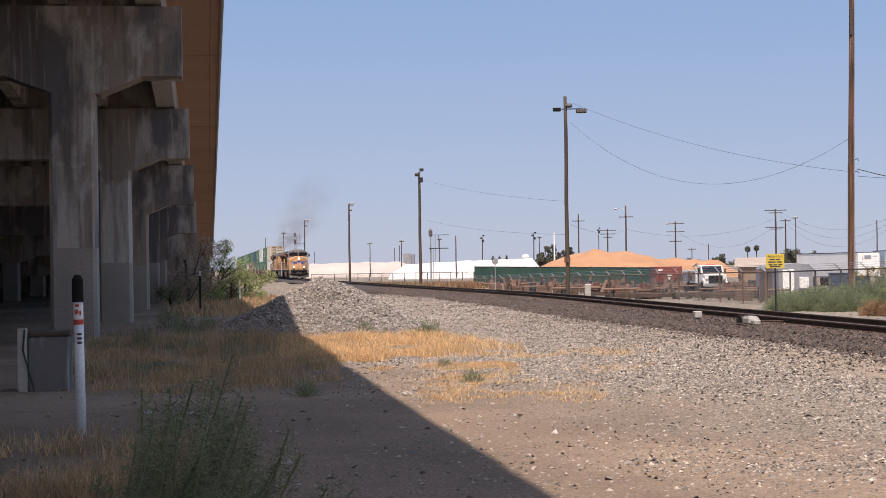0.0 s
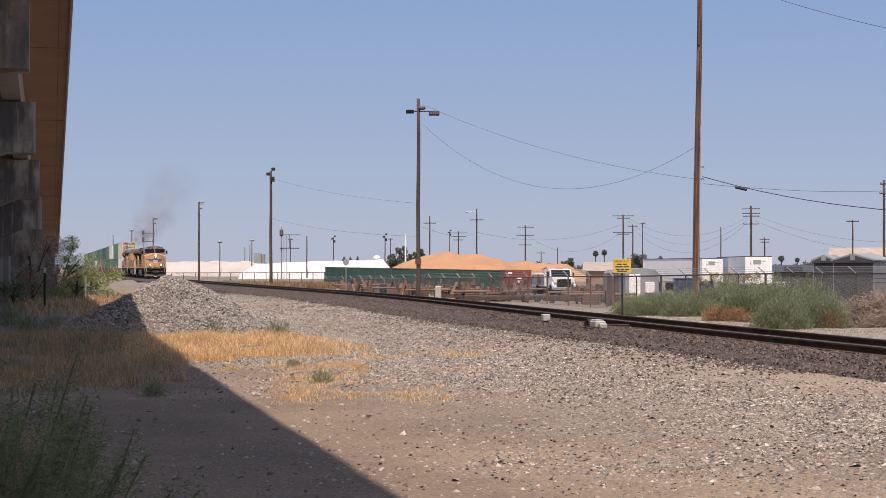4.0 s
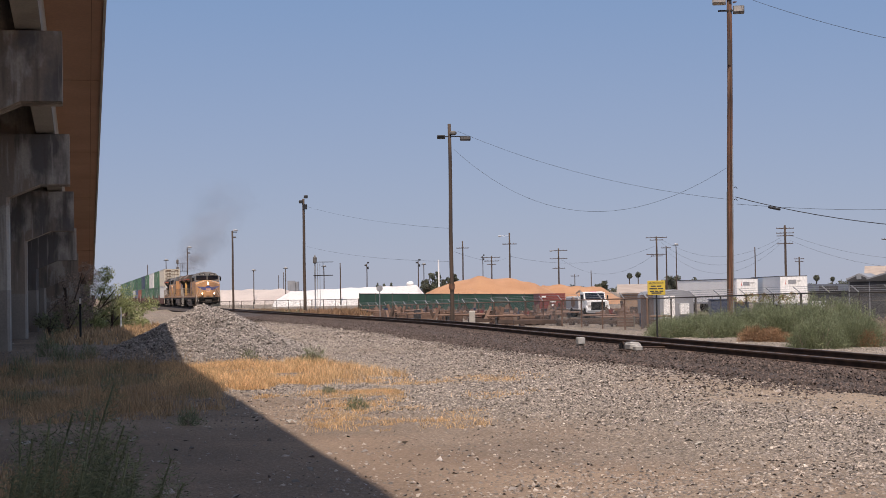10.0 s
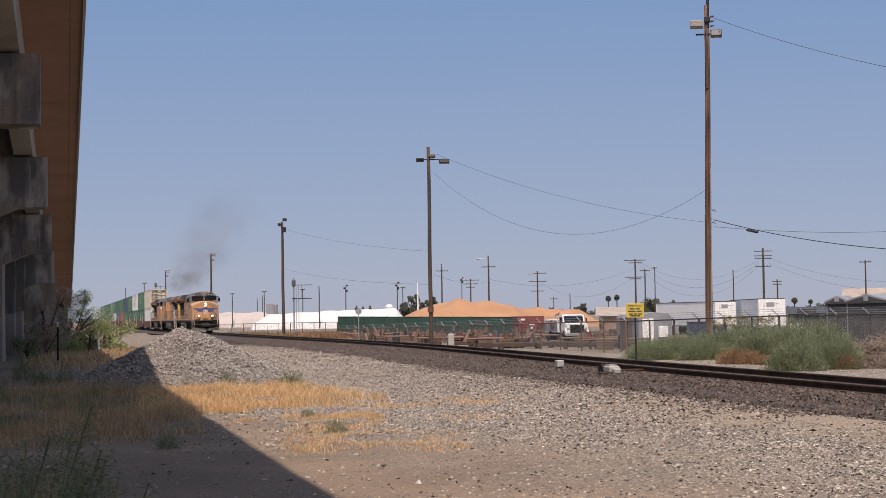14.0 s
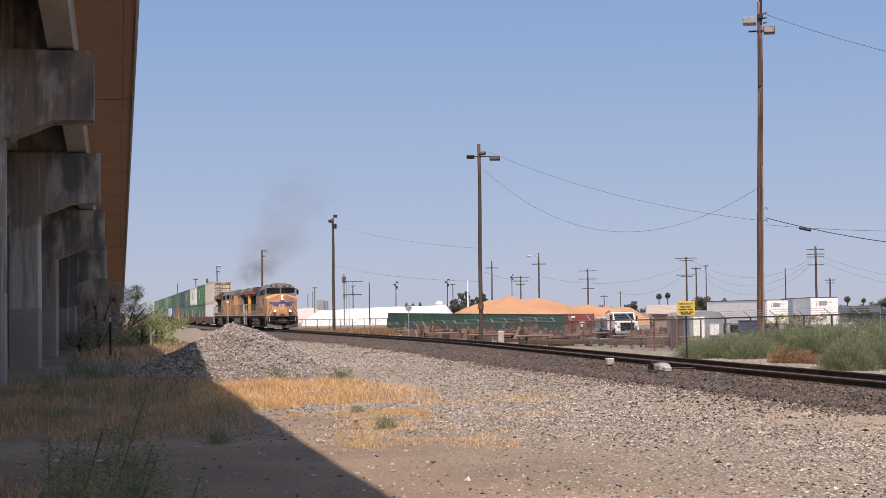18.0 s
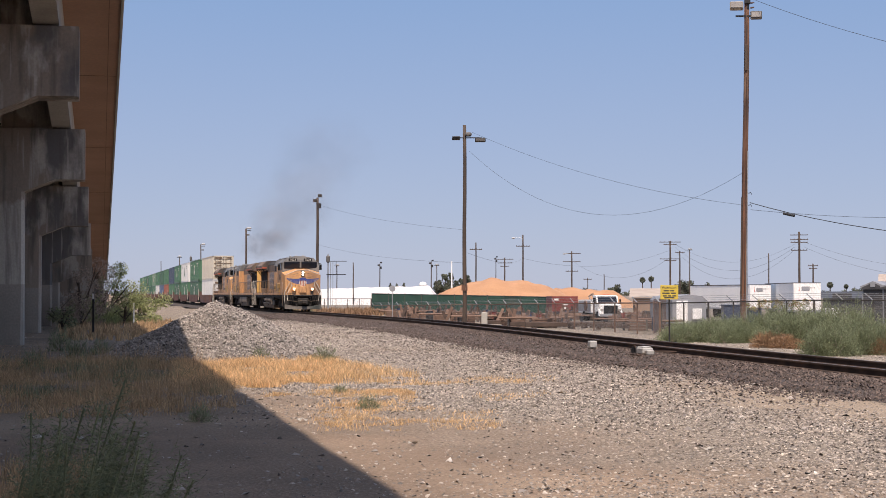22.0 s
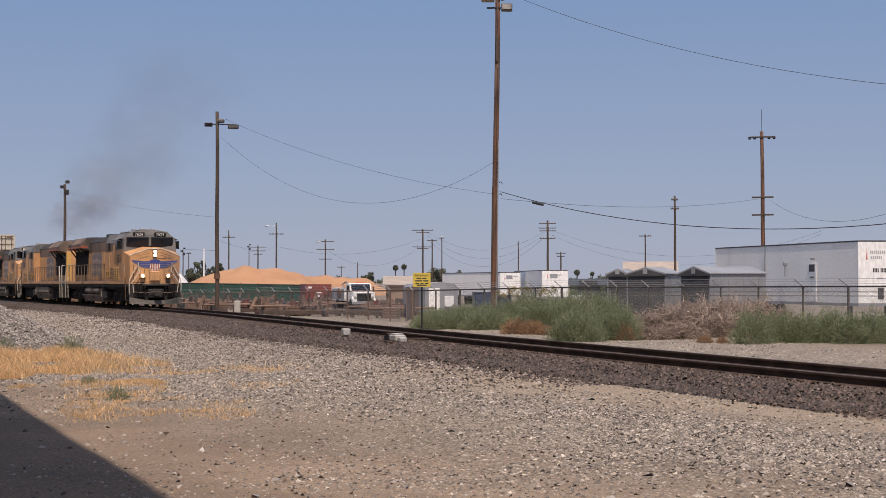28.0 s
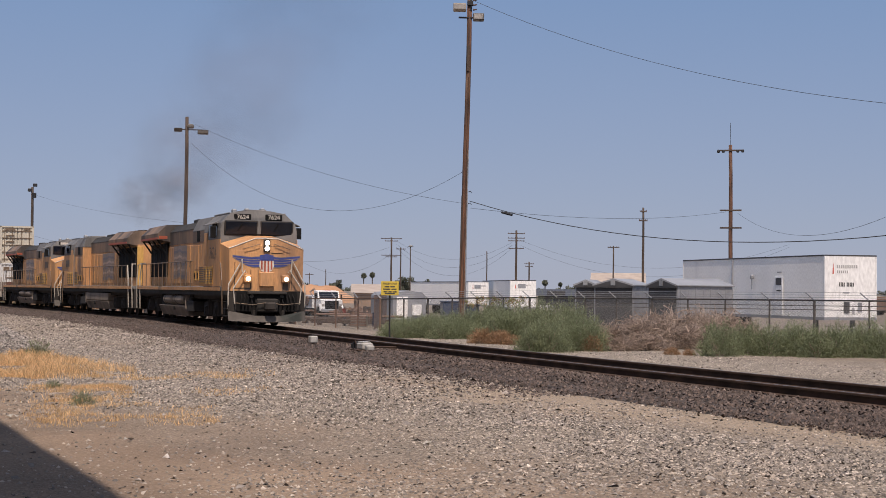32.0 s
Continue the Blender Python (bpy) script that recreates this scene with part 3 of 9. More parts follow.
def make_track():
    t = thing("railway_track", Matrix(), "single railway track with brown rails on dark ballast", "railway track", kind="structure")
    part("ballast_bed", sweep(BED, -100, 900, 2, False), BALLAST, t)
    sh = Shape()
    for k in range(110):
        s = 8 + k * 1.5
        p, d = on_track(s)
        r = Vector((d.y, -d.x, 0))
        for o in (-toe(s) - 0.15, -toe(s) * 0.55 - 1.2, -2.2):
            sh.v.append(tuple(p + r * o + Vector((0, 0, bed_z(o, s) + (0.012 if o > -toe(s) else -0.05)))))
        if k:
            sh.f += [(3 * k - 3 + i, 3 * k - 2 + i, 3 * k + 1 + i, 3 * k + i) for i in range(2)]
    part("ballast_shoulder", sh.mesh("ballast_shoulder", True), BALLAST, t)
    for o in (-0.7525, 0.7525):
        z = RAIL_TOP_Z
        prof = [(o - .07, z - .17), (o - .07, z - .15), (o - .01, z - .13), (o - .01, z - .04), (o - .036, z - .035), (o - .036, z - .006), (o - .028, z), (o + .028, z), (o + .036, z - .006), (o + .036, z - .035), (o + .01, z - .04), (o + .01, z - .13), (o + .07, z - .15), (o + .07, z - .17)]
        rail = part("rail", sweep(prof, -100, 900, 1.5), RAIL_STEEL, t)
        part("worn_top", sweep([(o - .026, z + .0005), (o + .026, z + .0005), (o + .026, z + .003), (o - .026, z + .003)], -100, 900, 1.5), RAIL_TOP, rail, "polished running surface")
    rng = np.random.default_rng(11)
    spots, sizes = [], []
    while len(spots) < 90000:
        s = 6 + 115 * rng.random() ** 1.35
        w = toe(s)
        o = rng.uniform(-w - 0.3, -0.55) if rng.random() < 0.87 else rng.uniform(-0.6, 1.9)
        h = bed_z(o, s)
        if abs(abs(o) - 0.75) < 0.09:
            continue
        if o < 0.35 - w and rng.random() < (0.35 - w - o) * 1.5:
            continue
        p, d = on_track(s)
        p = p + Vector((d.y, -d.x, 0)) * o
        spots.append((p.x, p.y, h + rng.uniform(-0.015, 0.03)))
        sizes.append(0.014 + 0.034 * rng.random() ** 1.6)
    stones("ballast_stone", np.array(spots), np.array(sizes), BALLAST_STONE, "dark brown crushed ballast stones", "ballast", 1.0, 12, t)
    # ballast strewn beyond the toe of the bed
    spots = []
    while len(spots) < 15000:
        s = 14 + 95 * rng.random() ** 1.2
        w = toe(s)
        o = 0.4 - w - 4.2 * rng.random() ** 1.6
        p, d = on_track(s)
        p = p + Vector((d.y, -d.x, 0)) * o
        if rng.random() < math.exp((o + w - 0.2) / 1.3) * (0.25 + 1.5 * max(0, noise.noise(Vector((p.x * 0.3, p.y * 0.3, 9.0))) + 0.35)):
            spots.append((p.x, p.y, ground_z(p.x, p.y) + 0.005))
    stones("ballast_stone", np.array(spots), rng.uniform(0.02, 0.045, len(spots)), BALLAST_STONE, "dark ballast stones strewn beside the bed", "ballast", 0.7, 14, t)
    tie = Shape().box(-1.3, 1.3, -0.115, 0.115, -0.06, 0.115, 0.008).mesh("tie")
    spike = Shape()
    for o in (-0.7525, 0.7525):
        spike.box(o - 0.19, o + 0.19, -0.09, 0.09, 0.115, 0.13)
    tieplate = spike.mesh("tie_plate")
    for k in range(170):
        p, d = on_track(4 + k * 0.53)
        m = Matrix.Translation((p.x, p.y, 0.175)) @ Matrix.Rotation(math.atan2(-d.x, d.y) + (noise.random() - 0.5) * 0.02, 4, "Z")
        tb = part("tie", tie, TIE_WOOD, t, m=m)
        part("tie_plate", tieplate, RAIL_STEEL, tb)
    return t


make_track()


# ---- heap of crushed stone ----
HEAP = at(-16.05, 50.0)


def heap_height(x, y):
    v = Vector((x, y)) - HEAP.xy
    side = Vector((math.cos(radians(16.05)), math.sin(radians(16.05))))
    a, b = v.dot(side), v.dot(Vector((-side.y, side.x)))
    a = a / (3.3 if a < 0 else 3.5)
    b = b / 5.6
    r = math.hypot(a, b)
    r += 0.10 * noise.noise(Vector((x * 0.6, y * 0.6, 2.0)))
    if r >= 1:
        return -0.1
    peak = 1.72 * (1 - r) ** 0.96
    return min(peak, 1.46 + 0.22 * (1 - r)) + 0.05 * noise.noise(Vector((x * 1.7, y * 1.7, 0)))


def make_heap():
    sh = Shape()
    n = 80
    c = HEAP
    sh.v = [(c.x + i * 0.16, c.y + j * 0.16, heap_height(c.x + i * 0.16, c.y + j * 0.16)) for j in range(-n // 2, n // 2) for i in range(-n // 2, n // 2)]
    sh.f = [(j * n + i, j * n + i + 1, (j + 1) * n + i + 1, (j + 1) * n + i) for j in range(n - 1) for i in range(n - 1)]
    t = thing("gravel_heap", Matrix(), "large heap of grey crushed stone on the dirt", "stone heap")
    part("core", sh.mesh("core", True, False), DARK_GRAVEL, t)
    rng = np.random.default_rng(21)
    spots = []
    while len(spots) < 44000:
        x, y = c.x + rng.uniform(-5.6, 5.6), c.y + rng.uniform(-6.2, 4.0)
        h = heap_height(x, y)
        if h > -0.02 or (h > -0.09 and rng.random() < 0.3):
            spots.append((x, y, max(h, 0) + rng.uniform(-0.02, 0.05)))
    stones("crushed_stone", np.array(spots), 0.016 + 0.042 * rng.random(len(spots)) ** 1.6, HEAP_STONE, "grey angular crushed stones", "stones", 0.8, 22, t)


make_heap()

# ---- overpass, running down away from the camera ----
OV = Matrix.Rotation(radians(20.10), 4, "Z")
GRADE = 0.0585


def cap_top(s):
    return 11.88 - GRADE * s


def make_overpass():
    t = thing("overpass", OV, "stained grey concrete road overpass on square columns", "overpass", kind="structure")
    s0, s1 = -70.0, 172.0

    def slab(name, x0, x1, lift0, lift1, mat, label=""):
        sh = Shape()
        v = [(x, s, cap_top(s) + z) for s in (s0, s1) for x, z in ((x0, lift0), (x1, lift0), (x1, lift1), (x0, lift1))]
        sh.add(v, [(0, 1, 2, 3), (7, 6, 5, 4), (0, 4, 5, 1), (1, 5, 6, 2), (2, 6, 7, 3), (3, 7, 4, 0)])
        return part(name, sh, mat, t, label)
    # girders stand on the caps; the narrow outer one is coloured paler as if lit
    for x0, x1 in ((-1.85, -1.15), (-4.2, -3.7), (-7.2, -6.7), (-10.2, -9.7), (-13.2, -12.7), (-16.2, -15.7), (-19.2, -18.7), (-22.2, -21.7), (-25.2, -24.7), (-28.2, -27.7)):
        slab("girder", x0, x1, 0.06, 1.5, CONCRETE_PALE if x0 > -2 else CONCRETE)
    # deck is widened out of view to keep light from under it
    slab("deck", -30.2, 0.62, 1.5, 1.75, BROWN_CONCRETE, "tan stained deck slab with an overhang")
    slab("parapet", 0.36, 0.66, 1.752, 2.75, CONCRETE_PALE, "pale concrete parapet")
    slab("parapet", -30.2, -29.9, 1.752, 2.75, CONCRETE_PALE)
    slab("edge_drip", 0.56, 0.64, 1.42, 1.5, CONCRETE_PALE)
    slab("drip_groove", 0.2, 0.22, 1.492, 1.501, JOINT_TAN)
    for k in range(10):
        s = 6.0 + k * 17.7
        z = cap_top(s) + 1.5
        part("slab_joint", Shape().box(-1.1, 0.5, s - 0.02, s + 0.02, z - 0.012, z + 0.01), JOINT_TAN, t)
    for s in (14.0, 44.4, 62.1, 79.8, 97.5, 115.2, 132.9, 150.6):
        z1 = cap_top(s)
        z0 = z1 - 1.93
        b = thing("bent", Matrix.Translation((0, s, 0)), "", "")
        b.parent = t
        # cap with haunches at each column, as one outline
        columns = ((-4.12, -2.87), (-14.4, -13.2), (-25.2, -24.0))
        out = [(-0.61, z1), (-29.6, z1), (-29.6, z0), (-26.4, z0), (-25.2, z0 - 0.5), (-24.0, z0 - 0.5), (-22.7, z0), (-15.6, z0)]
        out += [(-14.4, z0 - 0.5), (-13.2, z0 - 0.5), (-11.9, z0), (-5.4, z0), (-4.12, z0 - 0.48), (-2.87, z0 - 0.48), (-1.72, z0), (-0.61, z0)]
        part("cap", Shape().prism(out, 0, 1.25), CONCRETE, b)
        if s < 50:
            columns = tuple((x0 - 0.13, x1 - 0.13) for x0, x1 in columns)
        for x0, x1 in columns:
            part("paint_over", Shape().box(x0 - 0.003, x1 + 0.003, 0.003, 1.247, -0.2, 2.6 + 0.3 * math.sin(s), 0.1), COVER_PAINT, b, "plain grey cover paint")
            part("column", Shape().box(x0, x1, 0.006, 1.244, -0.4, z0 - 0.25, 0.1), CONCRETE, b)
        part("bearing", Shape().box(-1.8, -1.2, 0.35, 0.9, z1, z1 + 0.062), SOOT_LINE, b)
        part("diaphragm", Shape().box(-27.7, -1.85, 0.35, 0.7, z1 + 0.02, z1 + 1.5), CONCRETE, b)
    # unseen wall, added to shut out light from the far side
    part("side_wall", Shape().box(-30.7, -30.3, 20, 172, -0.4, 9.0), CONCRETE, t, "unseen added wall closing the far side")
    # a far wall closes the low end of the ramp
    part("abutment", Shape().box(-30.0, 0.3, 160, 171.8, -0.4, cap_top(171) + 1.5), CONCRETE, t)


COVER_PAINT = material("grey_cover_paint", (0.30, 0.275, 0.245), (0.235, 0.215, 0.195), 0.85, scale=0.7, fine=14, bump=0.15)
JOINT_TAN = material("tan_slab_joint", (0.17, 0.10, 0.065), (0.12, 0.07, 0.045), 0.9, bump=0)
SOOT_LINE = material("dark_joint", (0.09, 0.06, 0.045), (0.07, 0.05, 0.04), 0.9, bump=0)
make_overpass()


def concrete_box():
    p = at(-25.5, 27.5)
    t = thing("utility_vault", Matrix.Translation((p.x, p.y, ground_z(p.x, p.y))) @ Matrix.Rotation(radians(20), 4, "Z"), "weathered concrete utility vault with a dark lid beside the columns", "utility box")
    part("body", Shape().box(-0.38, 0.28, -0.3, 0.5, -0.05, 0.92, 0.02), CONCRETE, t)
    part("lid", Shape().box(-0.36, 0.32, -0.34, 0.52, 0.92, 1.0, 0.015), SOOT_LINE, t)
    part("side_post", Shape().box(-0.55, -0.39, -0.34, -0.18, -0.05, 1.06, 0.02), CONCRETE_PALE, t)
    part("cable", Shape().pipe([(-0.42, -0.36, 1.04), (-0.45, -0.38, 0.7), (-0.36, -0.4, 0.35), (-0.26, -0.45, 0.02)], 0.016), WIRE, t)


concrete_box()


def marker_post():
    p = at(-24.55, 18.7)
    t = thing("marker_post", Matrix.Translation((p.x, p.y, ground_z(p.x, p.y))) @ Matrix.Rotation(radians(-0.9), 4, "Y"), "white plastic utility marker post with black cap and red bands", "marker post")
    part("tube", Shape().tube((0, 0, -0.05), (0, 0, 1.62), 0.056, n=20), MARKER_WHITE, t, smooth=True)
    part("cap", Shape().tube((0, 0, 1.6), (0, 0, 1.86), 0.064, n=20).tube((0, 0, 1.86), (0, 0, 1.91), 0.064, 0.035, 20), BLACK, t, "black plastic cap")
    part("sticker", Shape().tube((0, 0, 1.33), (0, 0, 1.59), 0.0572, n=20), LOGO_PALE, t, "white label with red lettering bars")
    part("red_band", Shape().tube((0, 0, 1.34), (0, 0, 1.40), 0.058, n=20), MARKER_RED, t)
    turn = Matrix.Rotation(math.atan2(-p.x, p.y), 4, "Z")
    for x0, x1, z0, z1 in ((-0.035, 0.01, 1.545, 1.575), (-0.04, 0.0, 1.465, 1.515), (0.012, 0.03, 1.45, 1.5)):
        part("red_mark", Shape().box(x0, x1, -0.0605, -0.045, z0, z1), MARKER_RED, t, m=turn)
    for z in (1.22, 1.17, 1.12):
        part("letter_bar", Shape().box(-0.02, 0.03, -0.0595, -0.045, z, z + 0.025), SOOT_LINE, t, m=turn)


MARKER_WHITE = material("white_plastic", (0.72, 0.74, 0.77), (0.64, 0.66, 0.7), 0.5, scale=3, fine=40, bump=0.05, c=(0.5, 0.5, 0.5), cover=0.68)
LOGO_PALE = material("white_label", (0.8, 0.79, 0.77), (0.74, 0.73, 0.71), 0.5, bump=0)
MARKER_RED = material("red_print", (0.55, 0.07, 0.04), (0.47, 0.06, 0.035), 0.5, bump=0)
marker_post()


def trail_marker(az, d, h, mat, label):
    p = at(az, d)
    t = thing("delineator_post", Matrix.Translation((p.x, p.y, ground_z(p.x, p.y))), label, "marker post")
    part("stake", Shape().box(-0.05, 0.05, -0.02, 0.02, -0.1, h, 0.008), mat, t)
    part("reflector", Shape().box(-0.045, 0.045, -0.026, -0.019, h - 0.3, h - 0.05), LOGO_PALE, t)
    return t


trail_marker(-20.35, 75, 2.0, DARK_STEEL, "dark steel marker stake with a white reflector")
trail_marker(-18.95, 101, 1.3, MARKER_WHITE, "small white marker stake in dry grass")

# ---- the train ----
def worn_paint(name, a, b, c, cover=0.6, rough=0.55):
    return material(name, a, b, rough, scale=1.5, fine=16, bump=0.1, depth=0.004, c=c, cover=cover, stretch=(1, 1, 0.26), detail=7)


YELLOW = worn_paint("weathered_yellow_orange_paint", (0.62, 0.325, 0.135), (0.45, 0.24, 0.115), (0.19, 0.118, 0.08), 0.56)
BRIGHT_YELLOW = worn_paint("brighter_yellow_paint", (0.62, 0.36, 0.10), (0.54, 0.30, 0.09), (0.30, 0.18, 0.09), 0.62)
HOOD_BROWN = worn_paint("soot_browned_yellow_paint", (0.25, 0.16, 0.105), (0.15, 0.108, 0.08), (0.06, 0.05, 0.045), 0.5, 0.75)
LOCO_GREY = worn_paint("dusty_grey_paint", (0.165, 0.16, 0.155), (0.12, 0.115, 0.11), (0.065, 0.06, 0.056), 0.55, 0.7)
SOOT = worn_paint("sooty_grey_paint", (0.042, 0.038, 0.035), (0.025, 0.023, 0.021), (0.018, 0.017, 0.016), 0.6, 0.9)
TRUCK_GREY = worn_paint("dusty_truck_steel", (0.042, 0.035, 0.03), (0.02, 0.017, 0.015), (0.015, 0.013, 0.012), 0.53, 0.9)
TANK_GREY = worn_paint("dusty_tank_paint", (0.27, 0.225, 0.185), (0.18, 0.15, 0.125), (0.085, 0.07, 0.06), 0.55, 0.8)
PLOW_GREY = worn_paint("scuffed_plow_steel", (0.115, 0.10, 0.088), (0.06, 0.053, 0.047), (0.022, 0.026, 0.023), 0.5, 0.85)
RAIL_WHITE = worn_paint("grimy_white_handrail_paint", (0.56, 0.51, 0.44), (0.44, 0.40, 0.34), (0.4, 0.36, 0.3), 0.66)
HAND_DARK = worn_paint("grimy_handrail_paint", (0.20, 0.14, 0.09), (0.14, 0.10, 0.07), (0.09, 0.07, 0.06), 0.6)
STRIPE_RED = worn_paint("faded_red_stripe", (0.42, 0.09, 0.045), (0.34, 0.08, 0.04), (0.22, 0.07, 0.04))
LOGO_BLUE = worn_paint("logo_blue", (0.05, 0.07, 0.25), (0.04, 0.055, 0.2), (0.05, 0.06, 0.15), 0.7)
LOGO_WHITE = worn_paint("logo_white", (0.66, 0.62, 0.56), (0.55, 0.5, 0.44), (0.42, 0.34, 0.26), 0.6)
FADED_FLAG = worn_paint("faded_flag_grey", (0.27, 0.21, 0.18), (0.19, 0.155, 0.14), (0.36, 0.22, 0.12), 0.6)
GLASS = material("dark_cab_glass", (0.012, 0.016, 0.026), (0.009, 0.012, 0.02), 0.08, bump=0, spec=0.35)
FLAG_PINK = worn_paint("faded_flag_red", (0.44, 0.33, 0.28), (0.36, 0.25, 0.2), (0.3, 0.2, 0.14))
FLAG_BLUE = worn_paint("faded_flag_blue", (0.17, 0.15, 0.17), (0.13, 0.12, 0.135), (0.25, 0.2, 0.17))
LAMP = glow("lit_headlamp", (1.0, 0.80, 0.52), 11.0)
DEAD_LAMP = material("unlit_lamp_lens", (0.35, 0.33, 0.30), (0.3, 0.28, 0.26), 0.2, bump=0)
CARS = []


def lettering(text, size, m, mat, parent, name="lettering"):
    cu = bpy.data.curves.new(name, "FONT")
    cu.body, cu.size, cu.align_x, cu.extrude = text, size, "CENTER", 0.002
    ob = new("tmp_text", cu)
    dg = bpy.context.evaluated_depsgraph_get()
    me = bpy.data.meshes.new_from_object(ob.evaluated_get(dg))
    bpy.data.objects.remove(ob)
    me.materials.clear()
    me.materials.append(mat)
    return part(name, me, None, parent, m=m)


DECK = 1.66


def wheel_mesh():
    s = Shape()
    for x in (-0.75, 0.75):
        o = 1 if x > 0 else -1
        s.disc((x, 0, 0), (1, 0, 0), 0.53, 0.13, 24)
        s.disc((x - o * 0.08, 0, 0), (1, 0, 0), 0.56, 0.035, 24)
        s.disc((x + o * 0.07, 0, 0), (1, 0, 0), 0.17, 0.06, 12)
        for k in range(5):
            a = k * 1.2566
            s.tube((x + o * 0.066, 0.33 * math.cos(a), 0.33 * math.sin(a)), (x + o * 0.072, 0.33 * math.cos(a), 0.33 * math.sin(a)), 0.05, 0.05, 6)
    s.tube((-0.95, 0, 0), (0.95, 0, 0), 0.09, 0.09, 10)
    return s.mesh("wheelset")


WHEELSET = None


def bogie(loco, y, wheels=3, gap=1.88, r=0.53):
    """A truck with its side frames and wheelsets."""
    global WHEELSET
    WHEELSET = WHEELSET or wheel_mesh()
    half = gap * (wheels - 1) / 2
    s = Shape()
    for x in (-1.07, 1.07):
        s.side([(-half - 0.55, 0.62), (-half - 0.35, 0.42), (-half + 0.45, 0.34), (half - 0.45, 0.34), (half + 0.35, 0.42), (half + 0.55, 0.62), (half + 0.45, 0.88), (-half - 0.45, 0.88)], x - 0.09, x + 0.09)
        for k in range(wheels):
            c = -half + k * gap
            s.box(x - 0.15, x + 0.15, c - 0.24, c + 0.24, 0.3, 0.74, 0.04)
            s.disc((x * 1.12, c, 0.53), (1, 0, 0), 0.15, 0.12, 12)
            if k < wheels - 1:
                for dy in (gap * 0.36, gap * 0.64):
                    s.tube((x * 1.08, c + dy, 0.36), (x * 1.08, c + dy, 0.98), 0.11, 0.11, 8)
        s.tube((x * 1.13, -half * 0.7, 0.95), (x * 1.13, half * 0.7, 0.95), 0.045, n=6)
    s.box(-1.0, 1.0, -0.35, 0.35, 0.5, 1.0)
    b = part("truck", s, TRUCK_GREY, loco, m=Matrix.Translation((0, y, 0)))
    for k in range(wheels):
        part("wheelset", WHEELSET, TRUCK_GREY, b, m=Matrix.Translation((0, -half + k * gap, r)))
    return b


def plate(s, x, y0, y1, z0, z1, t=0.02):
    """A thin raised panel on a side wall at x."""
    o = 1 if x > 0 else -1
    a, b = sorted((x, x + o * t))
    return s.box(a, b, y0, y1, z0, z1)


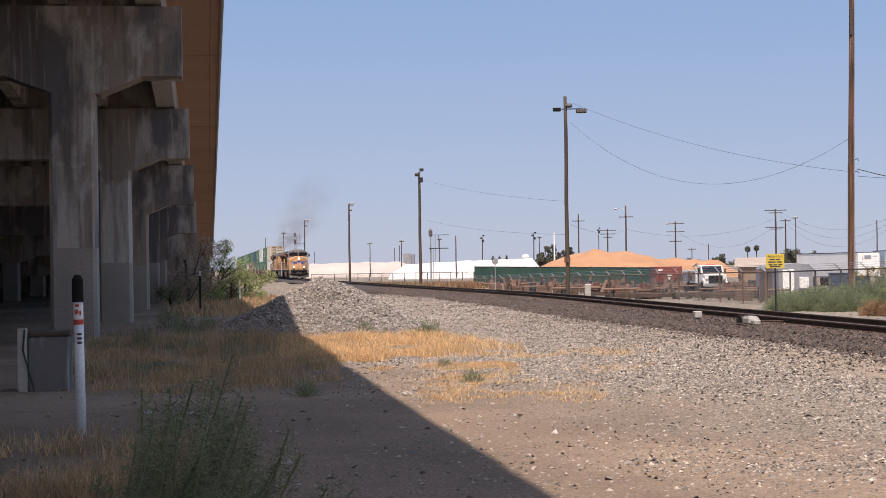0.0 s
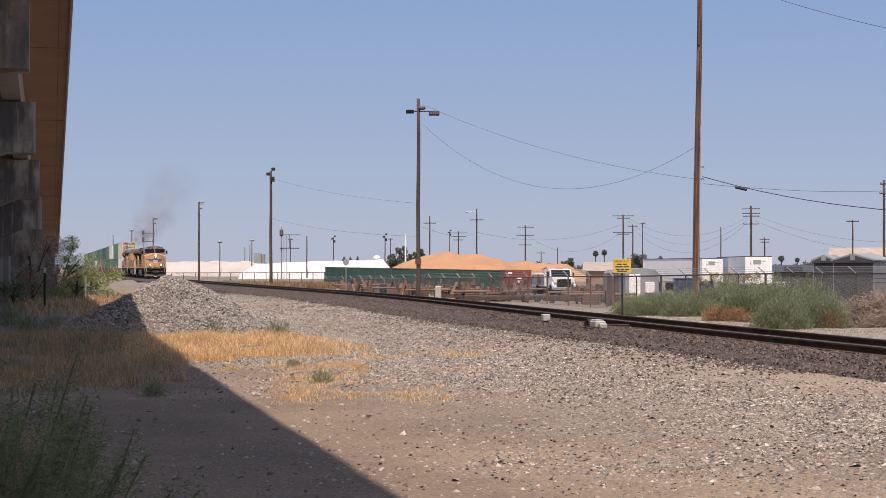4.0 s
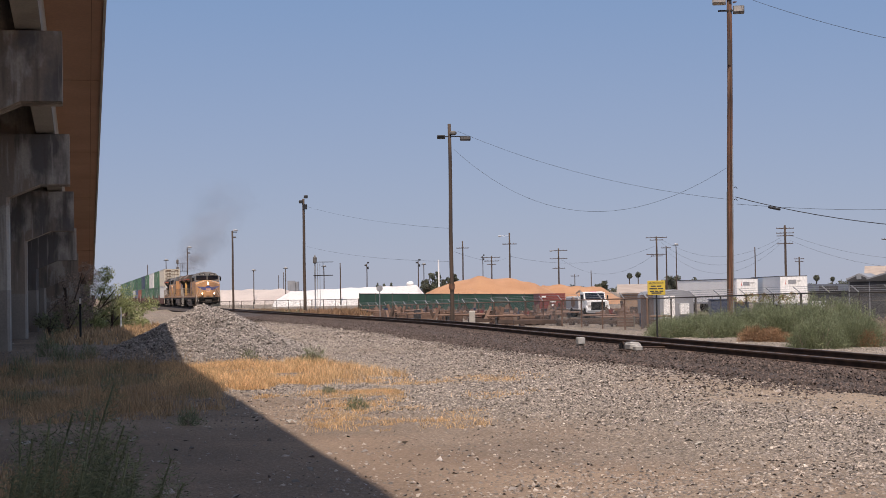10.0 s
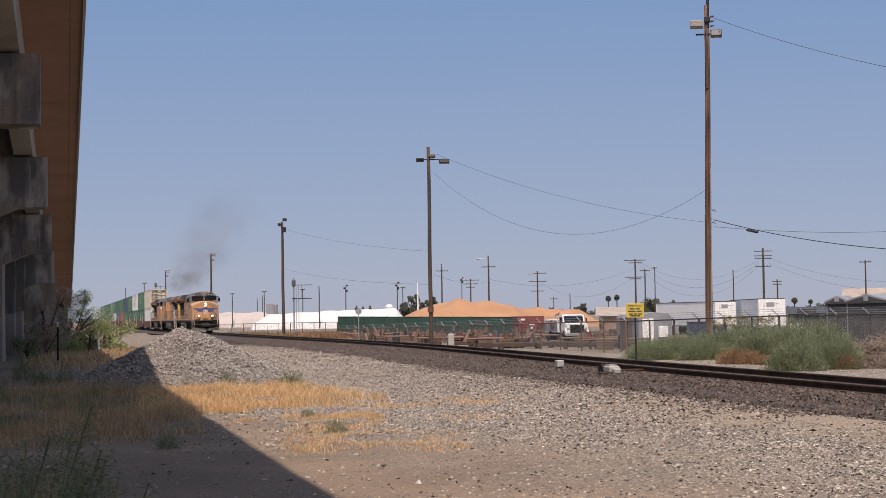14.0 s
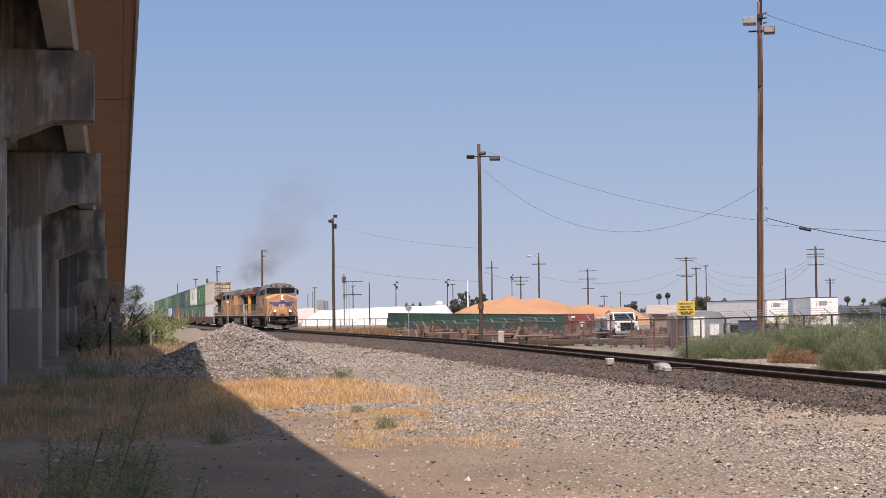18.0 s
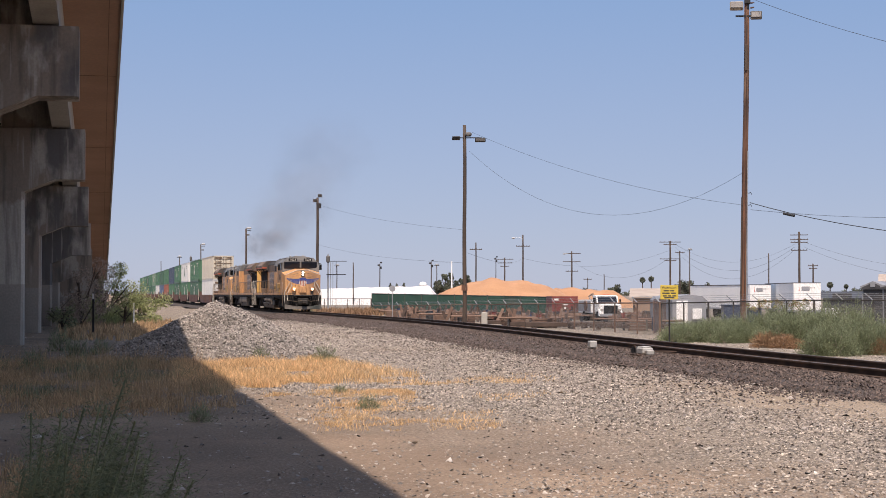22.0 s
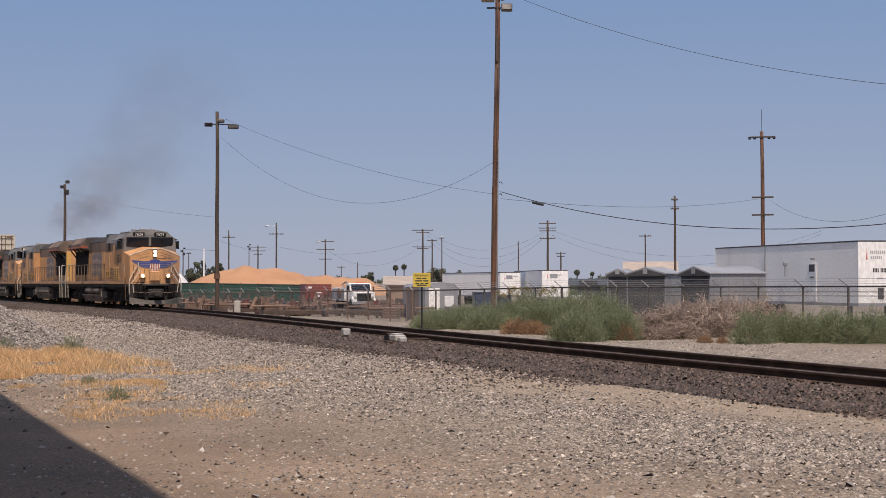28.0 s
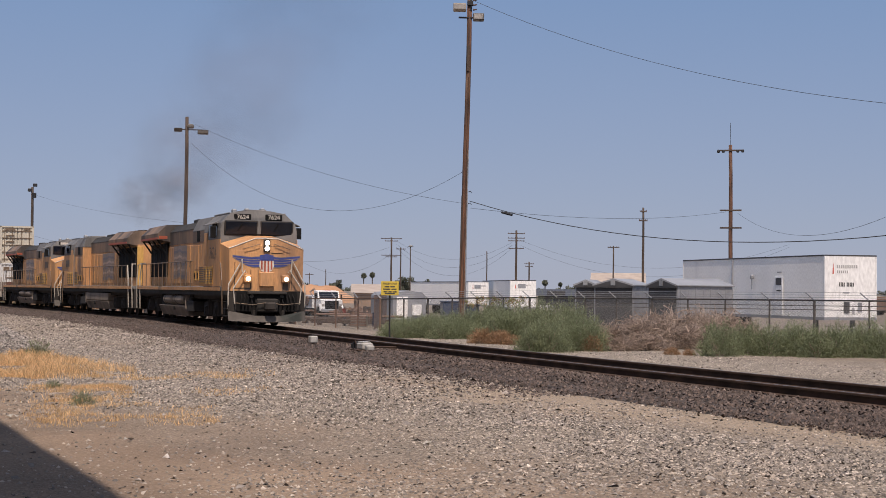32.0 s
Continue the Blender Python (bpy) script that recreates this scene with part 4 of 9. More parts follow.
def make_locomotive(label, lit, reservoirs=True):
    L = thing("locomotive", Matrix(), label, "locomotive", "locomotives of the train")
    # underframe and deck
    part("underframe", Shape().box(-1.3, 1.3, -10.5, 10.3, 1.12, 1.5), SOOT, L)
    # dark block added to stop light showing through below the deck
    part("inner_frame", Shape().box(-0.85, 0.85, -9.6, 9.6, 0.72, 1.13), DARK_STEEL, L)
    part("walkway", Shape().box(-1.53, 1.53, -10.6, 9.2, 1.5, DECK, 0.02), LOCO_GREY, L)
    for x in (-1.535, 1.535):
        part("side_sill", plate(Shape(), x, -10.3, 9.0, 1.50, 1.64, 0.012), YELLOW, L)
    # nose: wide, its top sloping to both sides
    nose = Shape()
    f = [(-1.42, 1.5), (1.42, 1.5), (1.45, 3.10), (0.42, 3.5), (-0.42, 3.5), (-1.45, 3.10)]
    bk = [(-1.5, 1.5), (1.5, 1.5), (1.53, 3.33), (0.5, 3.64), (-0.5, 3.64), (-1.53, 3.33)]
    v = [(x, 10.25, z) for x, z in f] + [(x, 9.0, z) for x, z in bk]
    nose.add(v, [(0, 1, 2, 3, 4, 5)] + [(i, 6 + i, 6 + (i + 1) % 6, (i + 1) % 6) for i in range(6)] + [tuple(range(11, 5, -1))])
    n = part("nose", nose, YELLOW, L, "yellow-orange nose with a winged shield")
    part("nose_door", Shape().box(0.62, 1.22, 10.2, 10.257, 1.62, 3.05, 0.01), YELLOW, n)
    part("nose_hatch", Shape().box(-0.62, -0.2, 10.24, 10.27, 2.95, 3.2, 0.008), YELLOW, n)
    for o in (-1, 1):
        # pale strip stands in for the lit edge of the nose top
        part("nose_edge", Shape().pipe([(o * 1.45, 10.25, 3.11), (o * 0.44, 10.25, 3.5), (0, 10.25, 3.505)], 0.022, 5), LOGO_WHITE, n, "pale strip as highlight along the nose top")
        part("grime_streak", Shape().add([(o * 0.66, 10.2555, 1.8), (o * 0.84, 10.2555, 1.8), (o * 0.88, 10.2555, 1.52), (o * 0.62, 10.2555, 1.52)], [(0, 1, 2, 3)]), HOOD_BROWN, n)
    for x in (-1.0, 0.32):
        part("door_seam", Shape().box(x - 0.012, x + 0.012, 10.24, 10.26, 1.55, 2.3), HAND_DARK, n)
    part("step_box", Shape().box(-0.28, 0.28, 10.24, 10.36, 1.66, 2.22, 0.03), YELLOW, n)
    part("headlight_housing", Shape().box(-0.13, 0.13, 10.22, 10.33, 2.98, 3.47, 0.04), SOOT, n)
    for z in (3.12, 3.33):
        part("headlight", Shape().disc((0, 10.33, z), (0, 1, 0), 0.09, 0.05, 16), LAMP if lit else DEAD_LAMP, n, "lit round headlight" if lit else "unlit round headlight")
    for x in (-0.74, 0.74):
        part("ditch_light_housing", Shape().box(x - 0.16, x + 0.16, 10.2, 10.42, 1.80, 2.12, 0.05), YELLOW, n)
        part("ditch_light", Shape().disc((x, 10.42, 1.96), (0, 1, 0), 0.082, 0.05, 16), LAMP if lit else DEAD_LAMP, n, "lit round ditch light" if lit else "unlit ditch light")
    for o in (-1, 1):
        def flat(points, y):
            return [(o * x, y, z) for x, z in points]
        for name, pts, y, mt in (("wing_edge", [(0.24, 2.83), (0.6, 2.80), (1.33, 2.87), (1.32, 2.76), (1.17, 2.66), (1.0, 2.57), (0.82, 2.47), (0.62, 2.41), (0.42, 2.38), (0.27, 2.40)], 10.262, FADED_FLAG),
                                 ("feather", [(0.27, 2.80), (0.6, 2.775), (1.31, 2.845), (1.29, 2.775), (0.6, 2.705), (0.27, 2.725)], 10.266, LOGO_BLUE),
                                 ("feather", [(0.27, 2.70), (0.6, 2.68), (1.22, 2.735), (1.13, 2.67), (0.6, 2.615), (0.27, 2.63)], 10.266, LOGO_BLUE),
                                 ("feather", [(0.27, 2.60), (0.6, 2.585), (1.06, 2.63), (0.94, 2.56), (0.6, 2.525), (0.27, 2.53)], 10.266, LOGO_BLUE),
                                 ("feather", [(0.28, 2.50), (0.6, 2.495), (0.86, 2.52), (0.72, 2.45), (0.42, 2.41), (0.29, 2.43)], 10.266, LOGO_BLUE)):
            k = len(pts)
            s = Shape().add(flat(pts, y) + flat(pts, y - 0.015), [tuple(range(k)), tuple(range(2 * k - 1, k - 1, -1))] + [(i, k + i, k + (i + 1) % k, (i + 1) % k) for i in range(k)])
            part(name, s, mt, n)
    shield = [(-0.26, 2.76), (-0.29, 2.45), (-0.21, 2.28), (0, 2.17), (0.21, 2.28), (0.29, 2.45), (0.26, 2.76)]
    part("shield", Shape().prism(shield, 10.25, 10.275), LOGO_WHITE, n)
    part("shield_top", Shape().prism([(-0.28, 2.66), (0.28, 2.66), (0.27, 2.86), (0.1, 2.89), (0, 2.93), (-0.1, 2.89), (-0.27, 2.86)], 10.26, 10.285), LOGO_BLUE, n)
    for x in (-0.19, -0.065, 0.065, 0.19):
        part("shield_stripe", Shape().box(x - 0.03, x + 0.03, 10.272, 10.281, 2.32 - (0.1 if abs(x) < 0.1 else 0), 2.66), STRIPE_RED, n)
    # cab
    cab = Shape()
    c0 = [(-1.52, DECK), (1.52, DECK), (1.52, 3.85), (1.46, 4.14), (1.08, 4.52), (0.5, 4.62), (-0.5, 4.62), (-1.08, 4.52), (-1.46, 4.14), (-1.52, 3.85)]
    cab.add([(x, 9.0 - max(0, z - 3.6) * 0.22, z) for x, z in c0] + [(x, 5.9, z) for x, z in c0], [tuple(range(10)), tuple(range(19, 9, -1))] + [(i, 10 + i, 10 + (i + 1) % 10, (i + 1) % 10) for i in range(10)])
    c = part("cab", cab, LOCO_GREY, L, "grey cab with dark windows")
    for x in (-1.522, 1.522):
        part("cab_side_panel", plate(Shape(), x, 5.88, 9.02, DECK, 3.5, 0.01), YELLOW, c)
    for x0, x1 in ((-1.32, -0.1), (0.1, 1.32)):
        tilt = pose(0, 8.95, 3.94, -12)
        fr = Shape()
        fr.box(x0 - 0.05, x1 + 0.05, -0.03, 0.03, -0.29, 0.29, 0.02)
        part("window_frame", fr, SOOT, c, m=tilt)
        g = part("windshield", Shape().box(x0, x1, 0.0, 0.045, -0.25, 0.25, 0.015), GLASS, c, "dark tinted windshield", m=tilt)
        part("wiper", Shape().tube(((x0 + x1) / 2 - 0.05, 0.06, 0.22), ((x0 + x1) / 2 + 0.12, 0.06, -0.1), 0.014), BLACK, g)
    for x in (-0.62, 0.62):
        b = part("number_board", Shape().box(x - 0.34, x + 0.34, 8.66, 8.86, 4.25, 4.49, 0.025), BLACK, c, "black number board with a white number")
        if lit:
            lettering("7624", 0.24, Matrix.Translation((x, 8.866, 4.29)) @ Matrix.Rotation(math.pi, 4, "Z") @ Matrix.Rotation(math.pi / 2, 4, "X"), LOGO_WHITE, b, "number")
        else:
            part("number_bar", Shape().box(x - 0.26, x + 0.26, 8.85, 8.866, 4.3, 4.45), LOGO_WHITE, b)
    for o in (-1, 1):
        # silver strips imitate the sun's highlight along the cab roof edges
        part("roof_edge", Shape().pipe([(o * 1.1, 8.74, 4.53), (o * 1.1, 7.3, 4.53), (o * 1.1, 5.95, 4.53)], 0.03, 5), GALV, c, "silver strip as sun highlight on the roof edge")
    part("windshield_post", Shape().box(-0.07, 0.07, 8.86, 8.99, 3.7, 4.24, 0.015), LOCO_GREY, c)
    part("roof_cap", Shape().box(-0.42, 0.42, 6.2, 8.5, 4.61, 4.68, 0.03), LOCO_GREY, c)
    for x, y in ((-0.3, 8.2), (0.25, 7.9), (0.6, 7.2), (-0.62, 7.0)):
        part("roof_antenna", Shape().box(x - 0.09, x + 0.09, y - 0.12, y + 0.12, 4.58, 4.75, 0.03), GALV, c)
    for o in (-1, 1):
        w = part("side_window", Shape().box(*sorted((o * 1.515, o * 1.54)), 6.95, 8.35, 3.62, 4.12, 0.012), GLASS, c)
        part("window_divider", Shape().box(*sorted((o * 1.535, o * 1.555)), 7.62, 7.68, 3.6, 4.14), SOOT, w)
        part("sun_visor", Shape().add([(o * 1.5, 6.8, 4.2), (o * 1.5, 8.5, 4.2), (o * 1.78, 8.45, 4.08), (o * 1.78, 6.85, 4.08), (o * 1.5, 6.8, 4.17), (o * 1.5, 8.5, 4.17), (o * 1.78, 8.45, 4.05), (o * 1.78, 6.85, 4.05)], [(0, 1, 2, 3), (7, 6, 5, 4), (0, 4, 5, 1), (1, 5, 6, 2), (2, 6, 7, 3), (3, 7, 4, 0)]), LOCO_GREY, c)
        part("mirror", Shape().box(*sorted((o * 1.6, o * 1.82)), 8.5, 8.54, 3.55, 4.0, 0.01), BLACK, c)
        part("cab_door", Shape().box(*sorted((o * 1.52, o * 1.542)), 6.0, 6.62, 1.75, 3.8, 0.012), YELLOW, c)
        if lit:
            lettering("7624", 0.66, Matrix.Translation((o * 1.537, 7.7, 2.75)) @ Matrix.Rotation(o * math.pi / 2, 4, "Z") @ Matrix.Rotation(math.pi / 2, 4, "X"), HAND_DARK, c, "number")
        else:
            part("number_bar", Shape().box(*sorted((o * 1.532, o * 1.54)), 7.1, 8.3, 2.8, 3.2), HAND_DARK, c)
        for y in (6.05, 6.62, 7.19):
            g = part("battery_louvre", Shape().box(*sorted((o * 1.53, o * 1.556)), y, y + 0.5, 1.74, 2.46, 0.012), BRIGHT_YELLOW, c, "brighter yellow louvred door")
            for k in range(6):
                part("louvre_slat", Shape().box(*sorted((o * 1.556, o * 1.574)), y + 0.08, y + 0.42, 1.82 + k * 0.1, 1.86 + k * 0.1), HAND_DARK, g)
    # electrical cabinet and long hood
    blower = Shape().prism([(-1.45, DECK), (1.45, DECK), (1.45, 3.95), (1.2, 4.45), (-1.2, 4.45), (-1.45, 3.95)], 3.3, 5.9)
    e = part("equipment_hood", blower, YELLOW, L)
    part("hood_top", Shape().prism([(-1.462, 3.93), (1.462, 3.93), (1.462, 3.965), (1.212, 4.47), (-1.212, 4.47), (-1.462, 3.965)], 3.28, 5.92), LOCO_GREY, e, "grey hood roof")
    for o in (-1, 1):
        part("upper_panel", plate(Shape(), o * 1.452, 3.32, 5.86, 3.45, 3.94, 0.008), HOOD_BROWN, e)
        part("intake_grille", Shape().box(*sorted((o * 1.45, o * 1.475)), 4.2, 4.8, 3.5, 3.95, 0.01), BLACK, e)
        for y in (3.5, 4.05, 4.6, 5.15):
            part("door_panel", Shape().box(*sorted((o * 1.45, o * 1.474)), y, y + 0.48, 2.35, 3.35, 0.012), YELLOW, e)
        for y in (3.6, 4.2):
            v = part("vent_panel", Shape().box(*sorted((o * 1.45, o * 1.478)), y, y + 0.4, 1.9, 2.3, 0.012), BRIGHT_YELLOW, e)
            part("vent_screen", Shape().box(*sorted((o * 1.478, o * 1.484)), y + 0.09, y + 0.31, 1.98, 2.22), BLACK, v)
        for k in range(8):
            part("louvre_slat", plate(Shape(), o * 1.456, 4.75, 5.65, 1.82 + k * 0.085, 1.865 + k * 0.085, 0.03), HAND_DARK, e)
        part("louvre_frame", Shape().box(*sorted((o * 1.45, o * 1.47)), 4.68, 5.72, 1.76, 2.55, 0.01), BRIGHT_YELLOW, e)
    hood = Shape().prism([(-0.95, DECK), (0.95, DECK), (0.95, 4.15), (0.7, 4.42), (-0.7, 4.42), (-0.95, 4.15)], -6.2, 3.3)
    h = part("engine_hood", hood, YELLOW, L)
    part("hood_top", Shape().prism([(-0.966, 4.13), (0.966, 4.13), (0.966, 4.16), (0.712, 4.436), (-0.712, 4.436), (-0.966, 4.16)], -6.22, 3.279), SOOT, h, "sooty hood roof")
    for o in (-1, 1):
        part("upper_panel", plate(Shape(), o * 0.952, -6.1, 3.28, 3.55, 4.14, 0.008), HOOD_BROWN, h)
    part("roof_panel", Shape().box(-0.68, 0.68, -6.1, 3.2, 4.42, 4.47, 0.02), SOOT, h)
    for o in (-1, 1):
        for k in range(10):
            y = -5.9 + k * 0.9
            d = part("hood_door", Shape().box(*sorted((o * 0.95, o * 0.975)), y, y + 0.8, 1.8, 3.45, 0.012), YELLOW, h)
            part("latch", Shape().box(*sorted((o * 0.975, o * 0.992)), y + 0.68, y + 0.74, 2.5, 2.72), HAND_DARK, d)
        wave = lambda y: 0.05 * math.sin(y * 2.1) + 0.03 * math.sin(y * 5.3)
        ys = [-3.5 + 0.26 * j for j in range(13)]
        f = part("faded_flag", Shape().side([(y, 2.0 + wave(y)) for y in ys] + [(y, 3.48 + wave(y) * 0.5) for y in reversed(ys)], *sorted((o * 0.984, o * 0.989))), FADED_FLAG, h, "faded waving flag marking")
        for k in range(5):
            part("flag_stripe", Shape().side([(y, 2.08 + k * 0.27 + wave(y)) for y in ys] + [(y, 2.19 + k * 0.27 + wave(y)) for y in reversed(ys)], *sorted((o * 0.988, o * 0.993))), FLAG_PINK if k % 2 else FLAG_BLUE, f)
    part("exhaust_stack", Shape().box(-0.35, 0.35, -2.2, -1.1, 4.45, 4.68, 0.04), SOOT, h)
    part("exhaust_silencer", Shape().box(-0.5, 0.5, -0.9, 1.1, 4.45, 4.6, 0.05), SOOT, h)
    part("air_horn", Shape().tube((0.3, 2.4, 4.62), (0.3, 2.9, 4.64), 0.04, 0.09).tube((0.12, 2.4, 4.62), (0.12, 2.85, 4.64), 0.04, 0.08).box(0.05, 0.38, 2.3, 2.42, 4.42, 4.66), GALV, h)
    # radiator section with its wide overhanging wings
    rad = Shape().prism([(-1.0, DECK), (1.0, DECK), (1.0, 3.8), (-1.0, 3.8)], -9.35, -6.2)
    r = part("radiator_cab", rad, YELLOW, L)
    wing = Shape().prism([(-1.02, 3.74), (1.02, 3.74), (1.55, 3.84), (1.55, 4.12), (1.12, 4.52), (-1.12, 4.52), (-1.55, 4.12), (-1.55, 3.84)], -9.3, -4.6)
    w = part("radiator_wing", wing, HOOD_BROWN, r, "wide overhanging soot-browned radiator wing")
    for o in (-1, 1):
        part("wing_stripe", Shape().box(*sorted((o * 1.545, o * 1.56)), -9.25, -4.65, 3.845, 3.94), STRIPE_RED, w)
        part("wing_end_stripe", Shape().box(*sorted((o * 1.1, o * 1.5)), -4.61, -4.585, 3.86, 4.0), STRIPE_RED, w)
        for k in range(4):
            y = -9.1 + k * 1.3
            part("wing_brace", Shape().tube((o * 1.0, y, 3.2), (o * 1.46, y, 3.83), 0.045, n=5), SOOT, w)
        part("radiator_screen", Shape().box(*sorted((o * 1.0, o * 1.03)), -9.2, -4.9, 2.1, 3.66, 0.01), BLACK, r)
        for k in range(6):
            part("screen_bar", Shape().box(*sorted((o * 1.03, o * 1.05)), -9.15 + k * 0.8, -9.07 + k * 0.8, 2.1, 3.66), TRUCK_GREY, r)
        # rear face coloured a brighter yellow so that it looks sunlit
        part("rear_panel", Shape().box(*sorted((o * 0.7, o * 1.02)), -9.39, -9.35, 1.7, 3.7, 0.01), BRIGHT_YELLOW, r)
    part("radiator_fan", Shape().disc((0, -8.2, 4.54), (0, 0, 1), 0.75, 0.08, 20).disc((0, -6.3, 4.54), (0, 0, 1), 0.75, 0.08, 20), SOOT, w)
    # below the deck
    tank = Shape().prism([(-1.5, 0.72), (-1.3, 0.26), (1.3, 0.26), (1.5, 0.72), (1.08, 0.8), (1.05, 1.2), (-1.05, 1.2), (-1.08, 0.8)], -4.3, 2.0)
    t = part("fuel_tank", tank, TANK_GREY, L, "dusty grey fuel tank")
    for o in (-1, 1):
        for y0 in (-3.4, -0.9) if reservoirs else ():
            part("air_reservoir", Shape().tube((o * 1.27, y0, 1.04), (o * 1.27, y0 + 0.14, 1.04), 0.14, 0.24, 14).tube((o * 1.27, y0 + 0.14, 1.04), (o * 1.27, y0 + 1.9, 1.04), 0.24, 0.24, 14).tube((o * 1.27, y0 + 1.9, 1.04), (o * 1.27, y0 + 2.04, 1.04), 0.24, 0.14, 14), TANK_GREY, L, smooth=False)
            part("reservoir_strap", Shape().tube((o * 1.27, y0 + 0.5, 1.04), (o * 1.27, y0 + 0.58, 1.04), 0.25, n=14), SOOT, L)
        part("fuel_filler", Shape().disc((o * 1.46, -0.6, 0.62), (1, 0, 0), 0.1, 0.08, 10), SOOT, t)
        if not reservoirs:
            part("tank_side", Shape().box(*sorted((o * 1.06, o * 1.47)), -4.25, 1.95, 0.78, 1.24, 0.03), TANK_GREY, t)
        part("tank_end", Shape().box(*sorted((o * 0.95, o * 1.5)), 1.96, 2.03, 0.6, 1.26, 0.02), TANK_GREY, t)
        part("battery_box", Shape().box(*sorted((o * 0.9, o * 1.46)), 2.2, 3.6, 0.5, 1.0, 0.03), SOOT, L)
        part("side_skirt", Shape().box(*sorted((o * 1.44, o * 1.5)), -10.4, 9.9, 1.30, 1.5), SOOT, L)
        for k in range(9):
            y = -4.2 + k * 0.2 + (5.6 if k > 4 else 0)
            part("hose", Shape().pipe([(o * 1.3, y, 1.4), (o * 1.42, y + 0.05, 1.05), (o * 1.35, y + 0.2, 0.8)], 0.03, 5), SOOT, L)
    bogie(L, -6.75)
    bogie(L, 6.75)
    # pilot, plow, coupler, steps
    part("pilot", Shape().box(-1.45, 1.45, 10.2, 10.34, 0.62, 1.5, 0.02), BLACK, L)
    plow = Shape()
    a = [(-1.5, 10.34, 0.66), (-0.5, 10.66, 0.46), (0.5, 10.66, 0.46), (1.5, 10.34, 0.66)]
    b = [(-1.5, 10.5, 0.24), (-0.35, 10.9, 0.2), (0.35, 10.9, 0.2), (1.5, 10.5, 0.24)]
    plow.add(a + b + [(x, y - 0.05, z) for x, y, z in a + b], [(0, 4, 5, 1), (1, 5, 6, 2), (2, 6, 7, 3), (8, 9, 13, 12), (9, 10, 14, 13), (10, 11, 15, 14), (0, 1, 9, 8), (1, 2, 10, 9), (2, 3, 11, 10), (4, 12, 13, 5), (5, 13, 14, 6), (6, 14, 15, 7), (0, 8, 12, 4), (3, 7, 15, 11)])
    part("snow_plow", plow, PLOW_GREY, L, "scuffed grey steel snow plow")
    for sgn, y in ((1, 10.3), (-1, -10.6)):
        part("coupler", Shape().box(-0.14, 0.14, *sorted((y, y + sgn * 0.65)), 0.72, 1.0, 0.04).box(-0.2, 0.2, *sorted((y + sgn * 0.5, y + sgn * 0.85)), 0.68, 1.04, 0.07), TRUCK_GREY, L)
        for x in (-0.6, -0.45, 0.45, 0.6):
            part("air_hose", Shape().pipe([(x, y, 1.2), (x, y + sgn * 0.22, 1.0), (x * 1.05, y + sgn * 0.28, 0.55), (x * 1.1, y + sgn * 0.3, 0.32)], 0.028), BLACK, L)
    part("rear_pilot", Shape().box(-1.45, 1.45, -10.75, -10.6, 0.4, 1.5, 0.02), SOOT, L)
    for o in (-1, 1):
        for y0 in (9.35, -10.55):
            st = part("step_well", Shape().box(*sorted((o * 1.05, o * 1.12)), y0, y0 + 0.9, 0.4, 1.5), SOOT, L)
            for k in range(4):
                part("tread", Shape().box(*sorted((o * 1.12, o * 1.52)), y0 + 0.05, y0 + 0.85, 0.42 + k * 0.3, 0.45 + k * 0.3), TRUCK_GREY, st)
        # handrails: white at the ends, grimy along the walkway
        part("end_handrail", Shape().pipe([(o * 1.46, 10.3, 0.55), (o * 1.5, 10.36, 1.3), (o * 1.48, 10.36, 1.75), (o * 1.1, 10.36, 2.45), (o * 0.98, 10.36, 2.7), (o * 0.95, 10.32, 2.2)], 0.028), RAIL_WHITE, L)
        part("end_handrail", Shape().pipe([(o * 1.26, 10.44, 1.0), (o * 1.32, 10.46, 1.6), (o * 0.86, 10.44, 2.3), (o * 0.82, 10.36, 2.2)], 0.024), RAIL_WHITE, L)
        part("end_handrail", Shape().pipe([(o * 1.52, 9.45, 0.6), (o * 1.55, 9.45, 1.9), (o * 1.53, 9.15, 2.5), (o * 1.53, 9.0, 2.6)], 0.022), HAND_DARK, L)
        part("rear_handrail", Shape().pipe([(o * 1.5, -10.5, 0.55), (o * 1.53, -10.5, 1.9), (o * 1.5, -10.35, 2.7), (o * 1.4, -9.9, 2.78), (o * 1.2, -9.9, 2.78)], 0.028), RAIL_WHITE, L)
        part("rear_handrail", Shape().pipe([(o * 1.5, -9.6, 0.55), (o * 1.53, -9.6, 2.0), (o * 1.5, -9.3, 2.72)], 0.028), RAIL_WHITE, L)
        part("side_handrail", Shape().pipe([(o * 1.5, -9.3, 2.72), (o * 1.5, -2.0, 2.72), (o * 1.5, 3.4, 2.72)], 0.022), HAND_DARK, L)
        for k in range(12):
            y = -9.0 + k * 1.1
            part("handrail_post", Shape().tube((o * 1.5, y, DECK), (o * 1.5, y, 2.72), 0.02, n=6), HAND_DARK, L)
    # clutter of the front
    for x in (-0.95, 0.95):
        part("marker_lamp", Shape().disc((x * 0.62, 10.36, 1.28), (0, 1, 0), 0.075, 0.06, 12), PLOW_GREY, L)
    for x in (-1.0, -0.86, -0.74, 0.74, 0.86, 1.0):
        part("control_hose", Shape().pipe([(x, 10.34, 1.35), (x * 1.02, 10.5, 1.2), (x * 1.06, 10.56, 0.9), (x * 1.02, 10.46, 0.72)], 0.024), BLACK, L)
    part("anticlimber", Shape().box(-0.75, 0.75, 10.3, 10.52, 1.36, 1.48, 0.03), SOOT, L)
